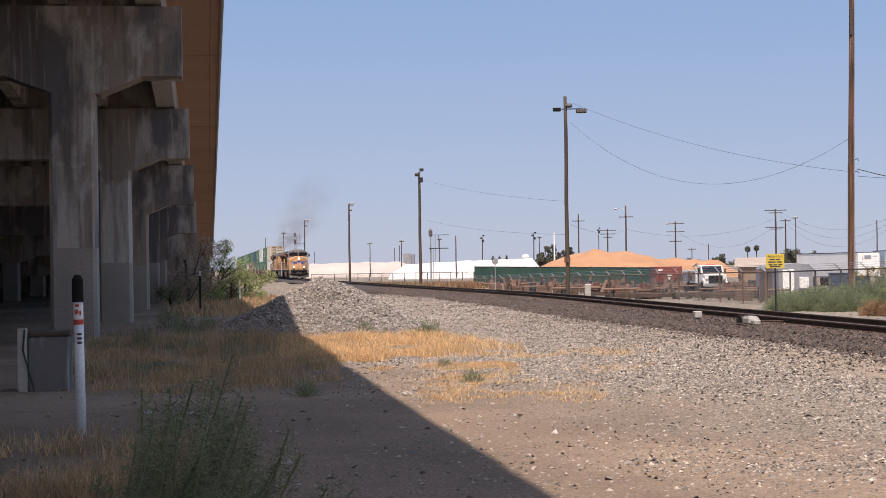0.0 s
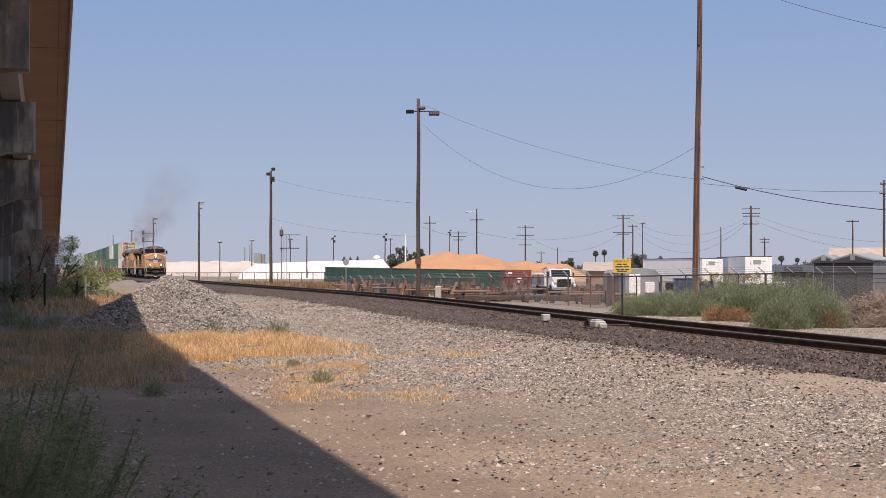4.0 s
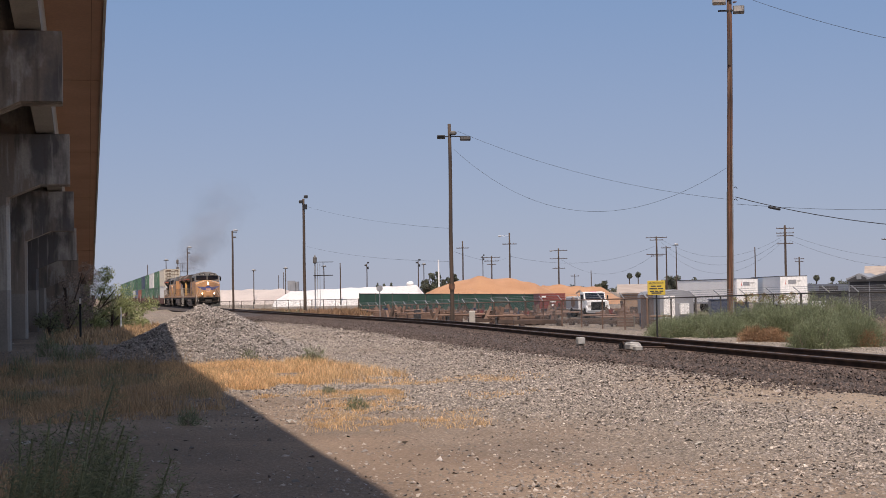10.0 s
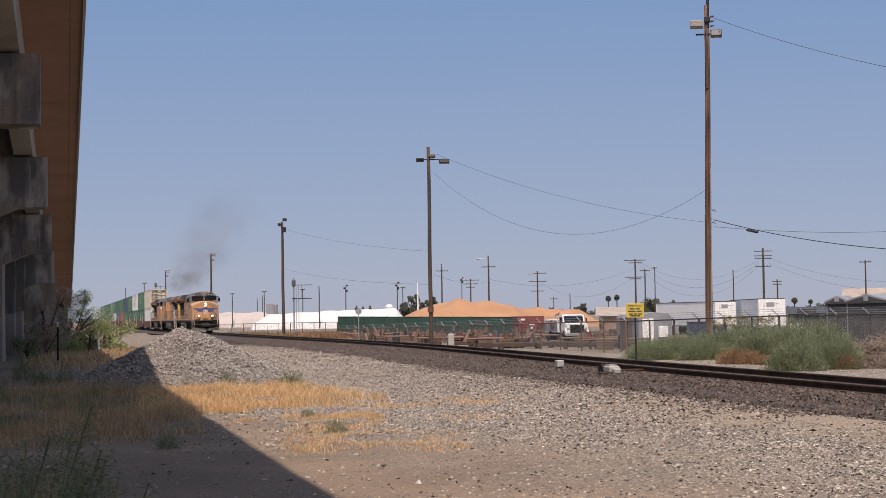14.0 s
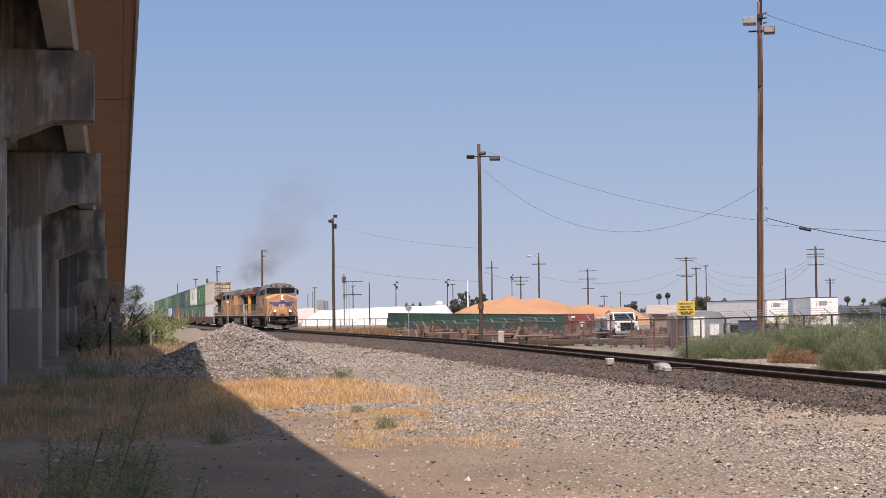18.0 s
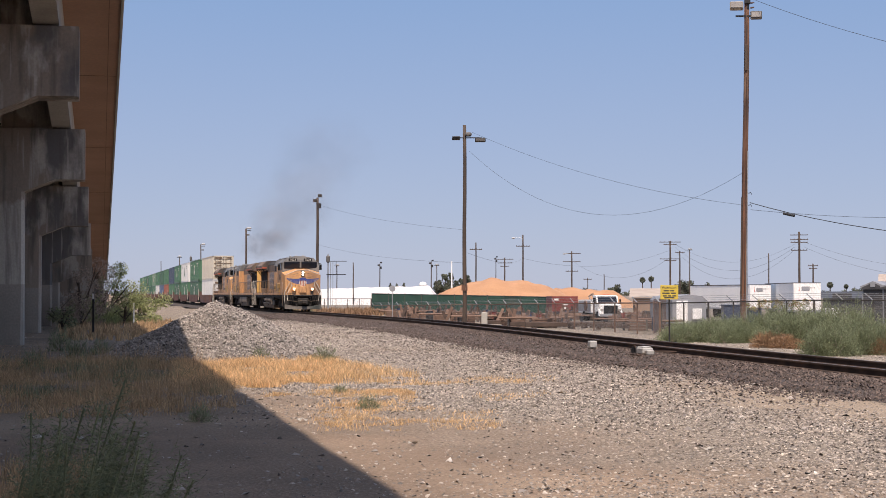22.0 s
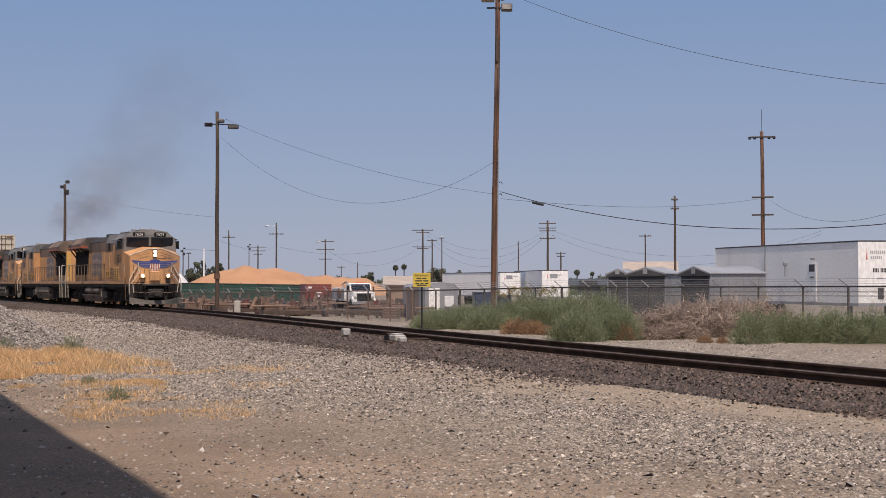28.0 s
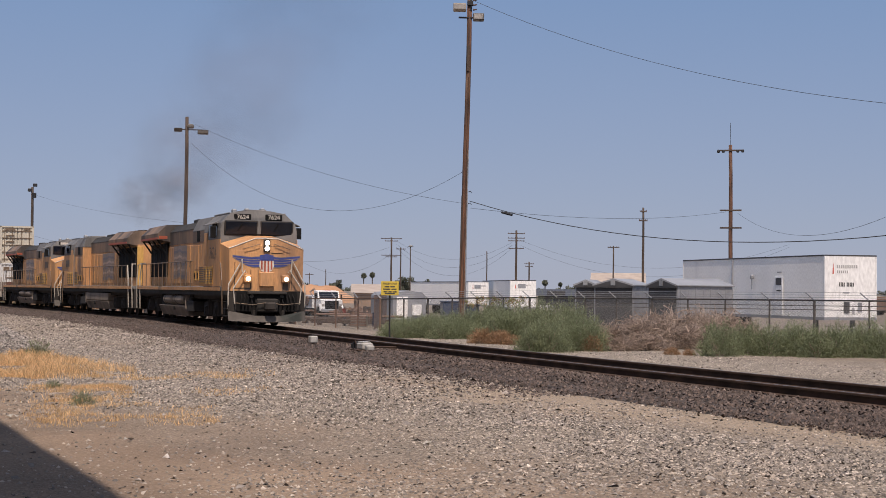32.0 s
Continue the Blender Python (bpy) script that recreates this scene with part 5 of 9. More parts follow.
    for o in (-1, 1):
        part("corner_plate", Shape().box(*sorted((o * 1.18, o * 1.5)), 10.3, 10.36, 0.6, 1.45, 0.02), TRUCK_GREY, L)
        part("plow_rib", Shape().box(*sorted((o * 0.52, o * 0.6)), 10.5, 10.62, 0.3, 0.7), TRUCK_GREY, L)
        part("grab_iron", Shape().pipe([(o * 0.3, 10.27, 3.3), (o * 0.3, 10.34, 3.28), (o * 0.9, 10.34, 3.1), (o * 0.9, 10.26, 3.12)], 0.014, 5), HAND_DARK, n)
    for x0, x1, z0, z1 in ((0.6, 0.62, 1.6, 2.32), (1.22, 1.24, 1.6, 2.6), (0.6, 1.24, 1.58, 1.6), (-0.66, -0.16, 2.93, 2.945), (-0.66, -0.16, 3.2, 3.215)):
        part("seam", Shape().box(x0, x1, 10.25, 10.262, z0, z1), SOOT, n)
    part("cut_lever", Shape().pipe([(-1.3, 10.5, 1.0), (-0.6, 10.6, 0.92), (0, 10.6, 1.02), (0.6, 10.6, 0.92), (1.3, 10.5, 1.0)], 0.018), HAND_DARK, L)
    part("drawbar_pocket", Shape().box(-0.42, 0.42, 10.3, 10.5, 0.6, 1.18, 0.05), SOOT, L)
    # the body sits low on its trucks: what hangs below the deck is a little shallower
    below = ("underframe", "inner_frame", "fuel_tank", "air_reservoir", "reservoir_strap", "battery_box", "side_skirt", "hose", "pilot", "snow_plow", "coupler", "air_hose", "rear_pilot", "step_well", "marker_lamp", "control_hose", "anticlimber", "corner_plate", "plow_rib", "cut_lever", "drawbar_pocket")
    for ob in L.children:
        kind = ob.name.split(".")[0]
        if kind in below:
            ob.matrix_basis = Matrix.Diagonal((1, 1, 0.9, 1)) @ ob.matrix_basis
        elif kind != "truck":
            ob.matrix_basis = Matrix.Translation((0, 0, -0.15)) @ ob.matrix_basis
    return L


CAR_PITCH, LOCO_PITCH = 21.9, 22.4
first = make_locomotive("weathered yellow-orange diesel locomotive with lit headlights on the track", True)
CARS.append((first, 11.2, False))
second = make_locomotive("weathered yellow-orange diesel locomotive coupled backwards behind the leader", False, False)
CARS.append((second, 11.2 + LOCO_PITCH, True))
third = make_locomotive("weathered yellow-orange diesel locomotive, third of the train", False)
CARS.append((third, 11.2 + 2 * LOCO_PITCH, False))


# double-stacked containers in well cars
def container_meshes(length):
    """Corrugated sides, roof, front wall, posts and rails of one box, resting at z 0."""
    h, w = 2.9, 2.59
    sides = []
    for o in (-1, 1):
        s = Shape()
        n = int((length - 0.4) / 0.28)
        ys = []
        for k in range(n):
            y = -length / 2 + 0.2 + k * (length - 0.4) / n
            p = (length - 0.4) / n
            ys += [(y, 0.0), (y + p * 0.3, 0.0), (y + p * 0.5, 0.036), (y + p * 0.8, 0.036)]
        ys.append((length / 2 - 0.2, 0.0))
        v = [(o * (w / 2 - 0.012 - d), y, z) for z in (0.16, h - 0.1) for y, d in ys]
        m = len(ys)
        s.add(v, [(i, i + 1, m + i + 1, m + i) for i in range(m - 1)])
        sides.append(s.mesh("side_panel", False, False))
    fr = Shape()
    for o in (-1, 1):
        for y in (-length / 2 + 0.09, length / 2 - 0.09):
            fr.box(o * (w / 2 - 0.08) - 0.08, o * (w / 2 - 0.08) + 0.08, y - 0.09, y + 0.09, 0, h, 0.01)
        fr.box(*sorted((o * w / 2, o * (w / 2 - 0.1))), -length / 2, length / 2, 0, 0.17)
        fr.box(*sorted((o * w / 2, o * (w / 2 - 0.07))), -length / 2, length / 2, h - 0.11, h)
    for y in (-length / 2 + 0.05, length / 2 - 0.05):
        fr.box(-w / 2, w / 2, y - 0.05, y + 0.05, 0, 0.15)
        fr.box(-w / 2, w / 2, y - 0.05, y + 0.05, h - 0.12, h)
    roof = Shape().box(-w / 2 + 0.05, w / 2 - 0.05, -length / 2 + 0.05, length / 2 - 0.05, h - 0.07, h - 0.03)
    end = Shape()
    xs = []
    for k in range(8):
        x, p = -w / 2 + 0.14 + k * (w - 0.28) / 8, (w - 0.28) / 8
        xs += [(x, 0.0), (x + p * 0.35, 0.0), (x + p * 0.5, 0.035), (x + p * 0.85, 0.035)]
    xs.append((w / 2 - 0.14, 0.0))
    m = len(xs)
    end.add([(x, length / 2 - 0.04 - d, z) for z in (0.12, h - 0.1) for x, d in xs], [(i, i + 1, m + i + 1, m + i) for i in range(m - 1)])
    doors = Shape().box(-w / 2 + 0.12, w / 2 - 0.12, -length / 2 + 0.02, -length / 2 + 0.06, 0.14, h - 0.11)
    return sides, fr.mesh("corner_frame"), roof.mesh("roof"), end.mesh("front_wall"), doors.mesh("door_end")


BOX_MESHES = {n: container_meshes(n) for n in (16.15, 12.19)}
PAINTS = {}
for nm, col in (("cream", (0.62, 0.57, 0.47)), ("green", (0.075, 0.18, 0.105)), ("dark green", (0.06, 0.135, 0.09)), ("white", (0.70, 0.70, 0.68)), ("navy blue", (0.06, 0.085, 0.13)), ("pale green", (0.17, 0.27, 0.19)), ("red", (0.34, 0.12, 0.08)), ("blue", (0.10, 0.145, 0.24))):
    PAINTS[nm] = worn_paint(nm + "_container_paint", col, tuple(v * 0.85 for v in col), tuple(v * 0.5 + 0.06 for v in col), 0.64)


def make_container(colour, length, tier, mark):
    sides, fr, roof, end, doors = BOX_MESHES[length]
    t = thing("shipping_container", Matrix(), colour + " corrugated shipping container stacked " + ("on another one" if tier else "in a well car"), "container", "containers on the train")
    up = Matrix.Translation((0, 0, 0.33 + tier * 2.905))
    mt = PAINTS[colour]

    def own(name, me, mat):
        ob = part(name, me.copy(), None, t, m=up)
        ob.data.materials.append(mat)
        return ob
    for me in sides:
        own("side_panel", me, mt)
    own("corner_frame", fr, mt)
    own("roof", roof, mt)
    own("front_wall", end, mt)
    own("door_end", doors, mt)
    ink = LOGO_WHITE if colour not in ("white", "cream") else PAINTS["green"]
    if mark:
        for o in (-1, 1):
            a, b = sorted((o * 1.288, o * 1.296))
            own("marking", Shape().side([(-1.0, 1.0), (0.2, 0.9), (0.9, 1.2), (0.3, 1.5), (0.55, 2.0), (-0.2, 2.25), (-0.5, 1.6)], a, b).mesh("marking"), ink)
            for y0, y1, z0, z1 in ((-6.5, -5.0, 2.2, 2.35), (4.8, 6.2, 2.25, 2.45), (5.0, 6.0, 1.95, 2.06)):
                own("letter_bar", Shape().box(a, b, y0, y1, z0, z1).mesh("letter_bar"), ink)
    elif colour == "cream":
        # the doors look forward, rusty along their ribs and lock rods
        for x in (-0.95, -0.35, 0.35, 0.95):
            own("lock_rod", Shape().tube((x, length / 2 + 0.005, 0.1), (x, length / 2 + 0.005, 2.8), 0.025, n=6).mesh("lock_rod"), HAND_DARK)
        for z in (0.3, 0.85, 1.4, 1.95, 2.5):
            own("door_rib", Shape().box(-1.15, 1.15, length / 2 - 0.05, length / 2 - 0.012, z - 0.035, z + 0.035).mesh("door_rib"), HAND_DARK)
        own("door_gap", Shape().box(-0.02, 0.02, length / 2 - 0.05, length / 2 - 0.008, 0.12, 2.8).mesh("door_gap"), SOOT)
        for x0, x1, z0, z1 in ((-1.0, -0.5, 2.58, 2.74), (0.15, 0.9, 2.56, 2.74), (0.2, 0.85, 2.1, 2.2), (0.2, 0.85, 1.6, 1.72)):
            own("letter_bar", Shape().box(x0, x1, length / 2 - 0.03, length / 2 - 0.01, z0, z1).mesh("letter_bar"), HAND_DARK)
    else:
        for x0, x1, z0, z1 in ((-1.0, -0.55, 2.3, 2.6), (-0.5, -0.15, 2.32, 2.58), (0.1, 0.45, 2.32, 2.58), (0.55, 1.0, 2.3, 2.6), (-0.8, 0.8, 1.7, 1.78), (-0.8, 0.8, 1.05, 1.12)):
            own("letter_bar", Shape().box(x0, x1, length / 2 - 0.035, length / 2 - 0.02, z0, z1).mesh("letter_bar"), HAND_DARK)
    return t


RUST_RED = worn_paint("rusty_red_car_paint", (0.14, 0.065, 0.05), (0.10, 0.05, 0.04), (0.09, 0.06, 0.045), 0.55, 0.8)


def make_well_car():
    t = thing("well_car", Matrix(), "rusty red-brown well car carrying stacked containers", "rail car", "well cars of the train")
    for o in (-1, 1):
        a, b = sorted((o * 1.36, o * 1.46))
        part("side_sill", Shape().side([(-9.0, 1.15), (-8.2, 0.32), (8.2, 0.32), (9.0, 1.15), (9.0, 1.3), (-9.0, 1.3)], a, b), RUST_RED, t)
        for k in range(9):
            y = -7.6 + k * 1.9
            part("side_post", Shape().box(*sorted((o * 1.46, o * 1.5)), y - 0.06, y + 0.06, 0.34, 1.28), RUST_RED, t)
        part("ladder", Shape().tube((o * 1.4, 9.6, 0.6), (o * 1.4, 9.6, 2.1), 0.025).tube((o * 1.4, 10.0, 0.6), (o * 1.4, 10.0, 2.1), 0.025).tube((o * 1.4, 9.6, 1.2), (o * 1.4, 10.0, 1.2), 0.02).tube((o * 1.4, 9.6, 1.7), (o * 1.4, 10.0, 1.7), 0.02), RAIL_WHITE, t)
    part("well_floor", Shape().box(-1.36, 1.36, -8.2, 8.2, 0.26, 0.32), RUST_RED, t)
    for o in (-1, 1):
        part("end_platform", Shape().box(-1.4, 1.4, *sorted((o * 8.3, o * 10.3)), 1.02, 1.25, 0.03), RUST_RED, t)
        part("end_post", Shape().box(-1.3, 1.3, *sorted((o * 8.3, o * 8.45)), 1.2, 1.75), RUST_RED, t)
        part("coupler", Shape().box(-0.13, 0.13, *sorted((o * 10.2, o * 10.95)), 0.75, 1.0, 0.03), TRUCK_GREY, t)
        bogie(t, o * 9.1, 2, 1.75)
    return t


STACKS = [("cream", "white", 0), ("green", "dark green", 1), ("white", "green", 1), ("green", "dark green", 1), ("navy blue", "green", 0), ("green", "red", 0), ("dark green", "blue", 0), ("green", "white", 1), ("pale green", "green", 1), ("green", "dark green", 0), ("dark green", "green", 1), ("green", "pale green", 1), ("pale green", "green", 0), ("green", "dark green", 1)]
made, wells = {}, None
for k, (upper, lower, mark) in enumerate(STACKS):
    back = 11.2 + 2.5 * LOCO_PITCH + CAR_PITCH * (k + 0.5)
    wells = wells or make_well_car()
    CARS.append((wells if k == 0 else copy_thing(wells, Matrix()), back, False))
    for tier, colour in ((0, lower), (1, upper)):
        key = (colour, tier, mark)
        if key in made:
            box = copy_thing(made[key], Matrix())
        else:
            box = made[key] = make_container(colour, 16.15, tier, mark)
        CARS.append((box, back, False))

# ---- the yard beyond the track ----
YARD = -0.5


def up(az, dist, elevation):
    """A place at a bearing and distance that is seen at a height angle from the camera's stand."""
    return at(az, dist, EYE[2] + dist * math.tan(radians(elevation)))


def facing(p):
    """Turns a thing at p so that its -y side looks at the camera's stand."""
    return Matrix.Rotation(math.atan2(-p.x, p.y), 4, "Z")


def spot(p, turn=0.0):
    return Matrix.Translation((p.x, p.y, ground_z(p.x, p.y) if p.z == 0 else p.z)) @ facing(p) @ Matrix.Rotation(radians(turn), 4, "Z")


INSULATOR = material("brown_glazed_insulator", (0.12, 0.07, 0.05), (0.09, 0.05, 0.04), 0.3, bump=0)
LAMP_GREY = material("lamp_housing_grey", (0.12, 0.115, 0.11), (0.09, 0.085, 0.08), 0.55, scale=3, fine=30, bump=0.1)
LAMP_TAN = material("lamp_housing_tan", (0.34, 0.30, 0.25), (0.28, 0.25, 0.21), 0.6, scale=3, fine=30, bump=0.1)


def pole(p, height, r0, r1, mat, label, name="utility_pole", category="utility pole", lean=0.0, group=""):
    t = thing(name, spot(p) @ Matrix.Rotation(radians(lean), 4, "Y"), label, category, group)
    s = Shape()
    n, rings = 12, 7
    for k in range(rings):
        z = -0.6 + (height + 0.6) * k / (rings - 1)
        r = r0 + (r1 - r0) * k / (rings - 1)
        s.v += [(r * math.cos(6.28318 * i / n) + 0.02 * math.sin(k * 1.7), r * math.sin(6.28318 * i / n), z) for i in range(n)]
        if k:
            o = n * (k - 1)
            s.f += [(o + i, o + (i + 1) % n, o + n + (i + 1) % n, o + n + i) for i in range(n)]
    s.f.append(tuple(range(n * (rings - 1), n * rings)))
    part("shaft", s, mat, t, smooth=True)
    return t


def cross_arm(t, z, half, mat, pins=3, thick=0.06):
    a = part("cross_arm", Shape().box(-half, half, -0.18, -0.08, z - thick, z + thick, 0.01), mat, t)
    for k in range(pins):
        x = half * 0.92 * (1 - k * 0.42)
        for o in (-1, 1):
            part("insulator", Shape().tube((o * x, -0.13, z + thick), (o * x, -0.13, z + thick + 0.16), 0.05, 0.035, 7), INSULATOR, a)
    return a


def flood_lamp(t, x, z, w, h, d, mat, lens=None):
    b = part("floodlight", Shape().box(x - w / 2, x + w / 2, -d, 0.1, z - h / 2, z + h / 2, 0.03), mat, t, "floodlight housing")
    part("lens", Shape().box(x - w / 2 + 0.05, x + w / 2 - 0.05, -d - 0.012, -d + 0.005, z - h / 2 + 0.05, z + h / 2 - 0.05), lens or DEAD_LAMP, b)
    return b


# the near tall pole with two floodlights; a conduit runs up its side
def near_pole():
    p = at(2.84, 92.0)
    g = ground_z(p.x, p.y)
    t = pole(p, 17.2 - g, 0.165, 0.12, POLE_WOOD, "tall reddish-brown wooden pole with two floodlights beside the fence", "light_pole", "light pole", 0.95)
    t.matrix_basis = Matrix.Translation((0, 0, -0.36)) @ t.matrix_basis @ Matrix.Scale(1.15, 4)
    part("dark_patch", Shape().box(-0.075, 0.06, -0.19, -0.08, 13.5, 14.8, 0.02), POLE_DARK, t)
    part("conduit", Shape().tube((0.13, -0.14, 0.0), (0.12, -0.12, 9.5), 0.03, n=8), GALV, t)
    part("wire_guard", Shape().tube((0.02, -0.17, 0.0), (0.03, -0.15, 13.2), 0.014, n=6), RAIL_STEEL, t)
    part("conduit", Shape().tube((-0.15, -0.12, 0.0), (-0.14, -0.12, 7.2), 0.04, n=8), POLE_DARK, t)
    part("lamp_bracket", Shape().box(-0.55, 0.6, -0.12, -0.04, 16.2, 16.28), DARK_STEEL, t)
    flood_lamp(t, -0.5, 16.72, 0.66, 0.34, 0.6, LAMP_TAN)
    flood_lamp(t, 0.46, 16.25, 0.56, 0.34, 0.5, LAMP_GREY)
    part("top_mast", Shape().tube((0.03, -0.05, 16.6), (0.06, -0.05, 19.6), 0.085, 0.07, 10), DARK_STEEL, t, "slim dark steel mast on the pole's top")
    part("mast_clamp", Shape().box(-0.13, 0.17, -0.2, 0.1, 16.85, 17.1, 0.02), DARK_STEEL, t)
    for k in range(4):
        part("insulator", Shape().tube((0.18, -0.1, 16.4 + k * 0.24), (0.36, -0.16, 16.42 + k * 0.24), 0.05, 0.03, 7), INSULATOR, t)
    for z in (6.8, 7.4):
        part("hook", Shape().pipe([(0.18, -0.05, z), (0.28, -0.1, z + 0.04), (0.34, -0.1, z - 0.06)], 0.02), DARK_STEEL, t)


near_pole()


def second_pole():
    p = at(-7.12, 111.0)
    g = ground_z(p.x, p.y)
    t = pole(p, 13.75 - g, 0.155, 0.115, POLE_DARK, "dark wooden light pole with two floodlights behind the track", "light_pole", "light pole", 0.15)
    part("lamp_bracket", Shape().box(-0.8, 1.2, -0.1, -0.03, 13.3, 13.37), DARK_STEEL, t)
    flood_lamp(t, -0.6, 13.3, 0.56, 0.24, 0.4, DARK_STEEL, BLACK)
    flood_lamp(t, 1.1, 13.17, 0.74, 0.27, 0.5, DARK_STEEL, LAMP_GREY)
    part("photo_cell", Shape().box(0.0, 0.5, -0.3, 0.1, 13.42, 13.72, 0.1), LAMP_GREY, t)
    part("patch", Shape().tube((0, -0.02, 2.6), (0, -0.02, 3.0), 0.215, 0.21, 10), POLE_WOOD, t)


second_pole()


def lamp_pole(az, dist, el, style, r=0.15):
    p = at(az, dist)
    h = EYE[2] + dist * math.tan(radians(el)) - ground_z(p.x, p.y)
    t = pole(p, h, r * 1.2, r * 0.85, POLE_DARK, "slim dark light pole with a lamp head far down the yard", "light_pole", "light pole", group="distant light poles")
    if style == 0:
        part("bracket", Shape().box(-0.05, 0.8, -0.05, 0.05, h - 0.4, h - 0.3), DARK_STEEL, t)
        part("lamp_head", Shape().box(0.05, 0.95, -0.25, 0.25, h - 0.12, h + 0.2, 0.08), GALV, t)
        part("lamp_head", Shape().box(0.1, 0.6, -0.2, 0.2, h - 1.25, h - 1.0, 0.06), LAMP_GREY, t)
    elif style == 1:
        for o in (-1, 1):
            part("lamp_head", Shape().box(o * 0.3 - 0.25, o * 0.3 + 0.25, -0.25, 0.2, h - 0.25 + 0.3 * o, h + 0.12 + 0.3 * o, 0.05), DARK_STEEL, t)
        part("transformer", Shape().tube((0.2, -0.1, h - 1.3), (0.2, -0.1, h - 0.7), 0.26, n=10), DARK_STEEL, t)
    elif style == 2:
        part("cross_piece", Shape().box(-0.7, 0.7, -0.08, 0.02, h - 0.15, h - 0.02), DARK_STEEL, t)
        part("lamp_head", Shape().box(-0.35, 0.5, -0.3, 0.2, h - 0.05, h + 0.35, 0.08), GALV, t)
    return t


lamp_pole(-12.43, 194, 3.45, 1, 0.17)
lamp_pole(-14.99, 280, 2.33, 0, 0.17)
for az, dist, el, st in ((-14.25, 420, 0.89, 2), (-13.36, 520, 0.71, 3), (-13.18, 500, 0.81, 3), (-13.11, 420, 0.95, 2), (-11.73, 420, 1.0, 2), (-11.14, 330, 1.11, 3), (-10.18, 380, 1.07, 1), (-8.32, 360, 1.14, 1), (-8.12, 430, 1.01, 2), (-2.08, 420, 0.68, 3), (0.97, 390, 1.54, 2), (3.74, 330, 1.4, 3), (-16.6, 330, 1.75, 0), (-17.35, 430, 1.3, 2), (-18.0, 480, 1.15, 3), (-16.25, 600, 0.62, 3), (-5.98, 470, 1.28, 1)):
    lamp_pole(az, dist, el, st, 0.12 if dist > 300 else 0.14)


def line_pole(az, dist, el, arms, r=0.17, mat=None, lamp=False):
    """A utility pole with cross-arms: (metres below the top, half length)."""
    p = at(az, dist)
    h = EYE[2] + dist * math.tan(radians(el)) - ground_z(p.x, p.y)
    t = pole(p, h, r * 1.15, r * 0.85, mat or POLE_DARK, "dark utility pole with cross-arms carrying cables", group="utility poles")
    for below, half in arms:
        cross_arm(t, h - below, half, mat or POLE_DARK, 2 if half < 1.3 else 3, 0.08)
    if lamp:
        part("street_lamp", Shape().tube((-0.1, -0.1, h - 0.7), (-1.9, -0.2, h - 0.6), 0.04).box(-2.4, -1.7, -0.35, 0.05, h - 0.85, h - 0.55, 0.08), GALV, t)
    return t


line_pole(0.28, 390, 1.86, ((0.3, 2.6), (0.9, 1.6), (4.4, 2.5), (4.8, 1.4)), 0.22)
line_pole(0.62, 392, 1.5, ((0.4, 1.2),), 0.17)
line_pole(4.80, 350, 2.15, ((0.7, 1.9), (1.7, 1.9), (2.3, 1.8), (4.0, 1.7)), 0.24)
line_pole(5.27, 400, 1.02, ((0.5, 1.2), (1.2, 1.0)), 0.2)
line_pole(-5.0, 335, 2.1, ((2.4, 1.5),), 0.17, lamp=True)
line_pole(-3.24, 430, 1.5, ((0.6, 2.4), (2.8, 2.4), (5.4, 1.7)), 0.2, lamp=True)
line_pole(-6.7, 360, 1.83, ((1.6, 1.4),), 0.16)
line_pole(-5.66, 470, 1.28, ((0.5, 2.6), (1.6, 2.2), (2.6, 1.3)), 0.2)
line_pole(9.36, 230, 3.0, ((0.6, 0.5), (1.9, 0.6)), 0.17)
line_pole(8.30, 300, 1.62, ((0.3, 1.1),), 0.14)
line_pole(-2.67, 470, 0.55, ((0.5, 1.2),), 0.13)


def fourth_pole():
    p = at(12.47, 142.0)
    g = ground_z(p.x, p.y)
    t = pole(p, 14.95 - g, 0.2, 0.15, POLE_WOOD, "brown wooden pole with top cross-arm lamps behind the trailer", lean=-0.3)
    for z, half in ((14.45, 1.15), (9.15, 0.95), (7.6, 0.95)):
        part("cross_arm", Shape().box(-half, half, -0.2, -0.1, z - g - 0.07, z - g + 0.07, 0.01), POLE_DARK, t)
    for x in (-1.05, -0.62, 0.62, 1.05):
        part("lamp_head", Shape().box(x - 0.13, x + 0.13, -0.35, -0.05, 14.25 - g, 14.5 - g, 0.05), DARK_STEEL, t)
    part("antenna", Shape().tube((0, 0, 14.9 - g), (0, 0, 16.9 - g), 0.02), DARK_STEEL, t)


fourth_pole()


# ---- cables ----
def cable(p, q, sag, r=0.02, label="thin black overhead cable", splice=None):
    pts = []
    for k in range(25):
        f = k / 24
        v = p.lerp(q, f)
        pts.append((v.x, v.y, v.z - sag * 4 * f * (1 - f)))
    t = part("overhead_cable", Shape().pipe(pts, r, 5), WIRE)
    tagged(t, label, "cable", "overhead cables")
    if splice:
        v = Vector(pts[int(splice * 24)])
        d = (Vector(pts[int(splice * 24) + 1]) - v).normalized()
        part("splice_case", Shape().tube(v - d * 0.5 - Vector((0, 0, 0.1)), v + d * 0.3 - Vector((0, 0, 0.1)), 0.07, n=8), WIRE, t)
    return t


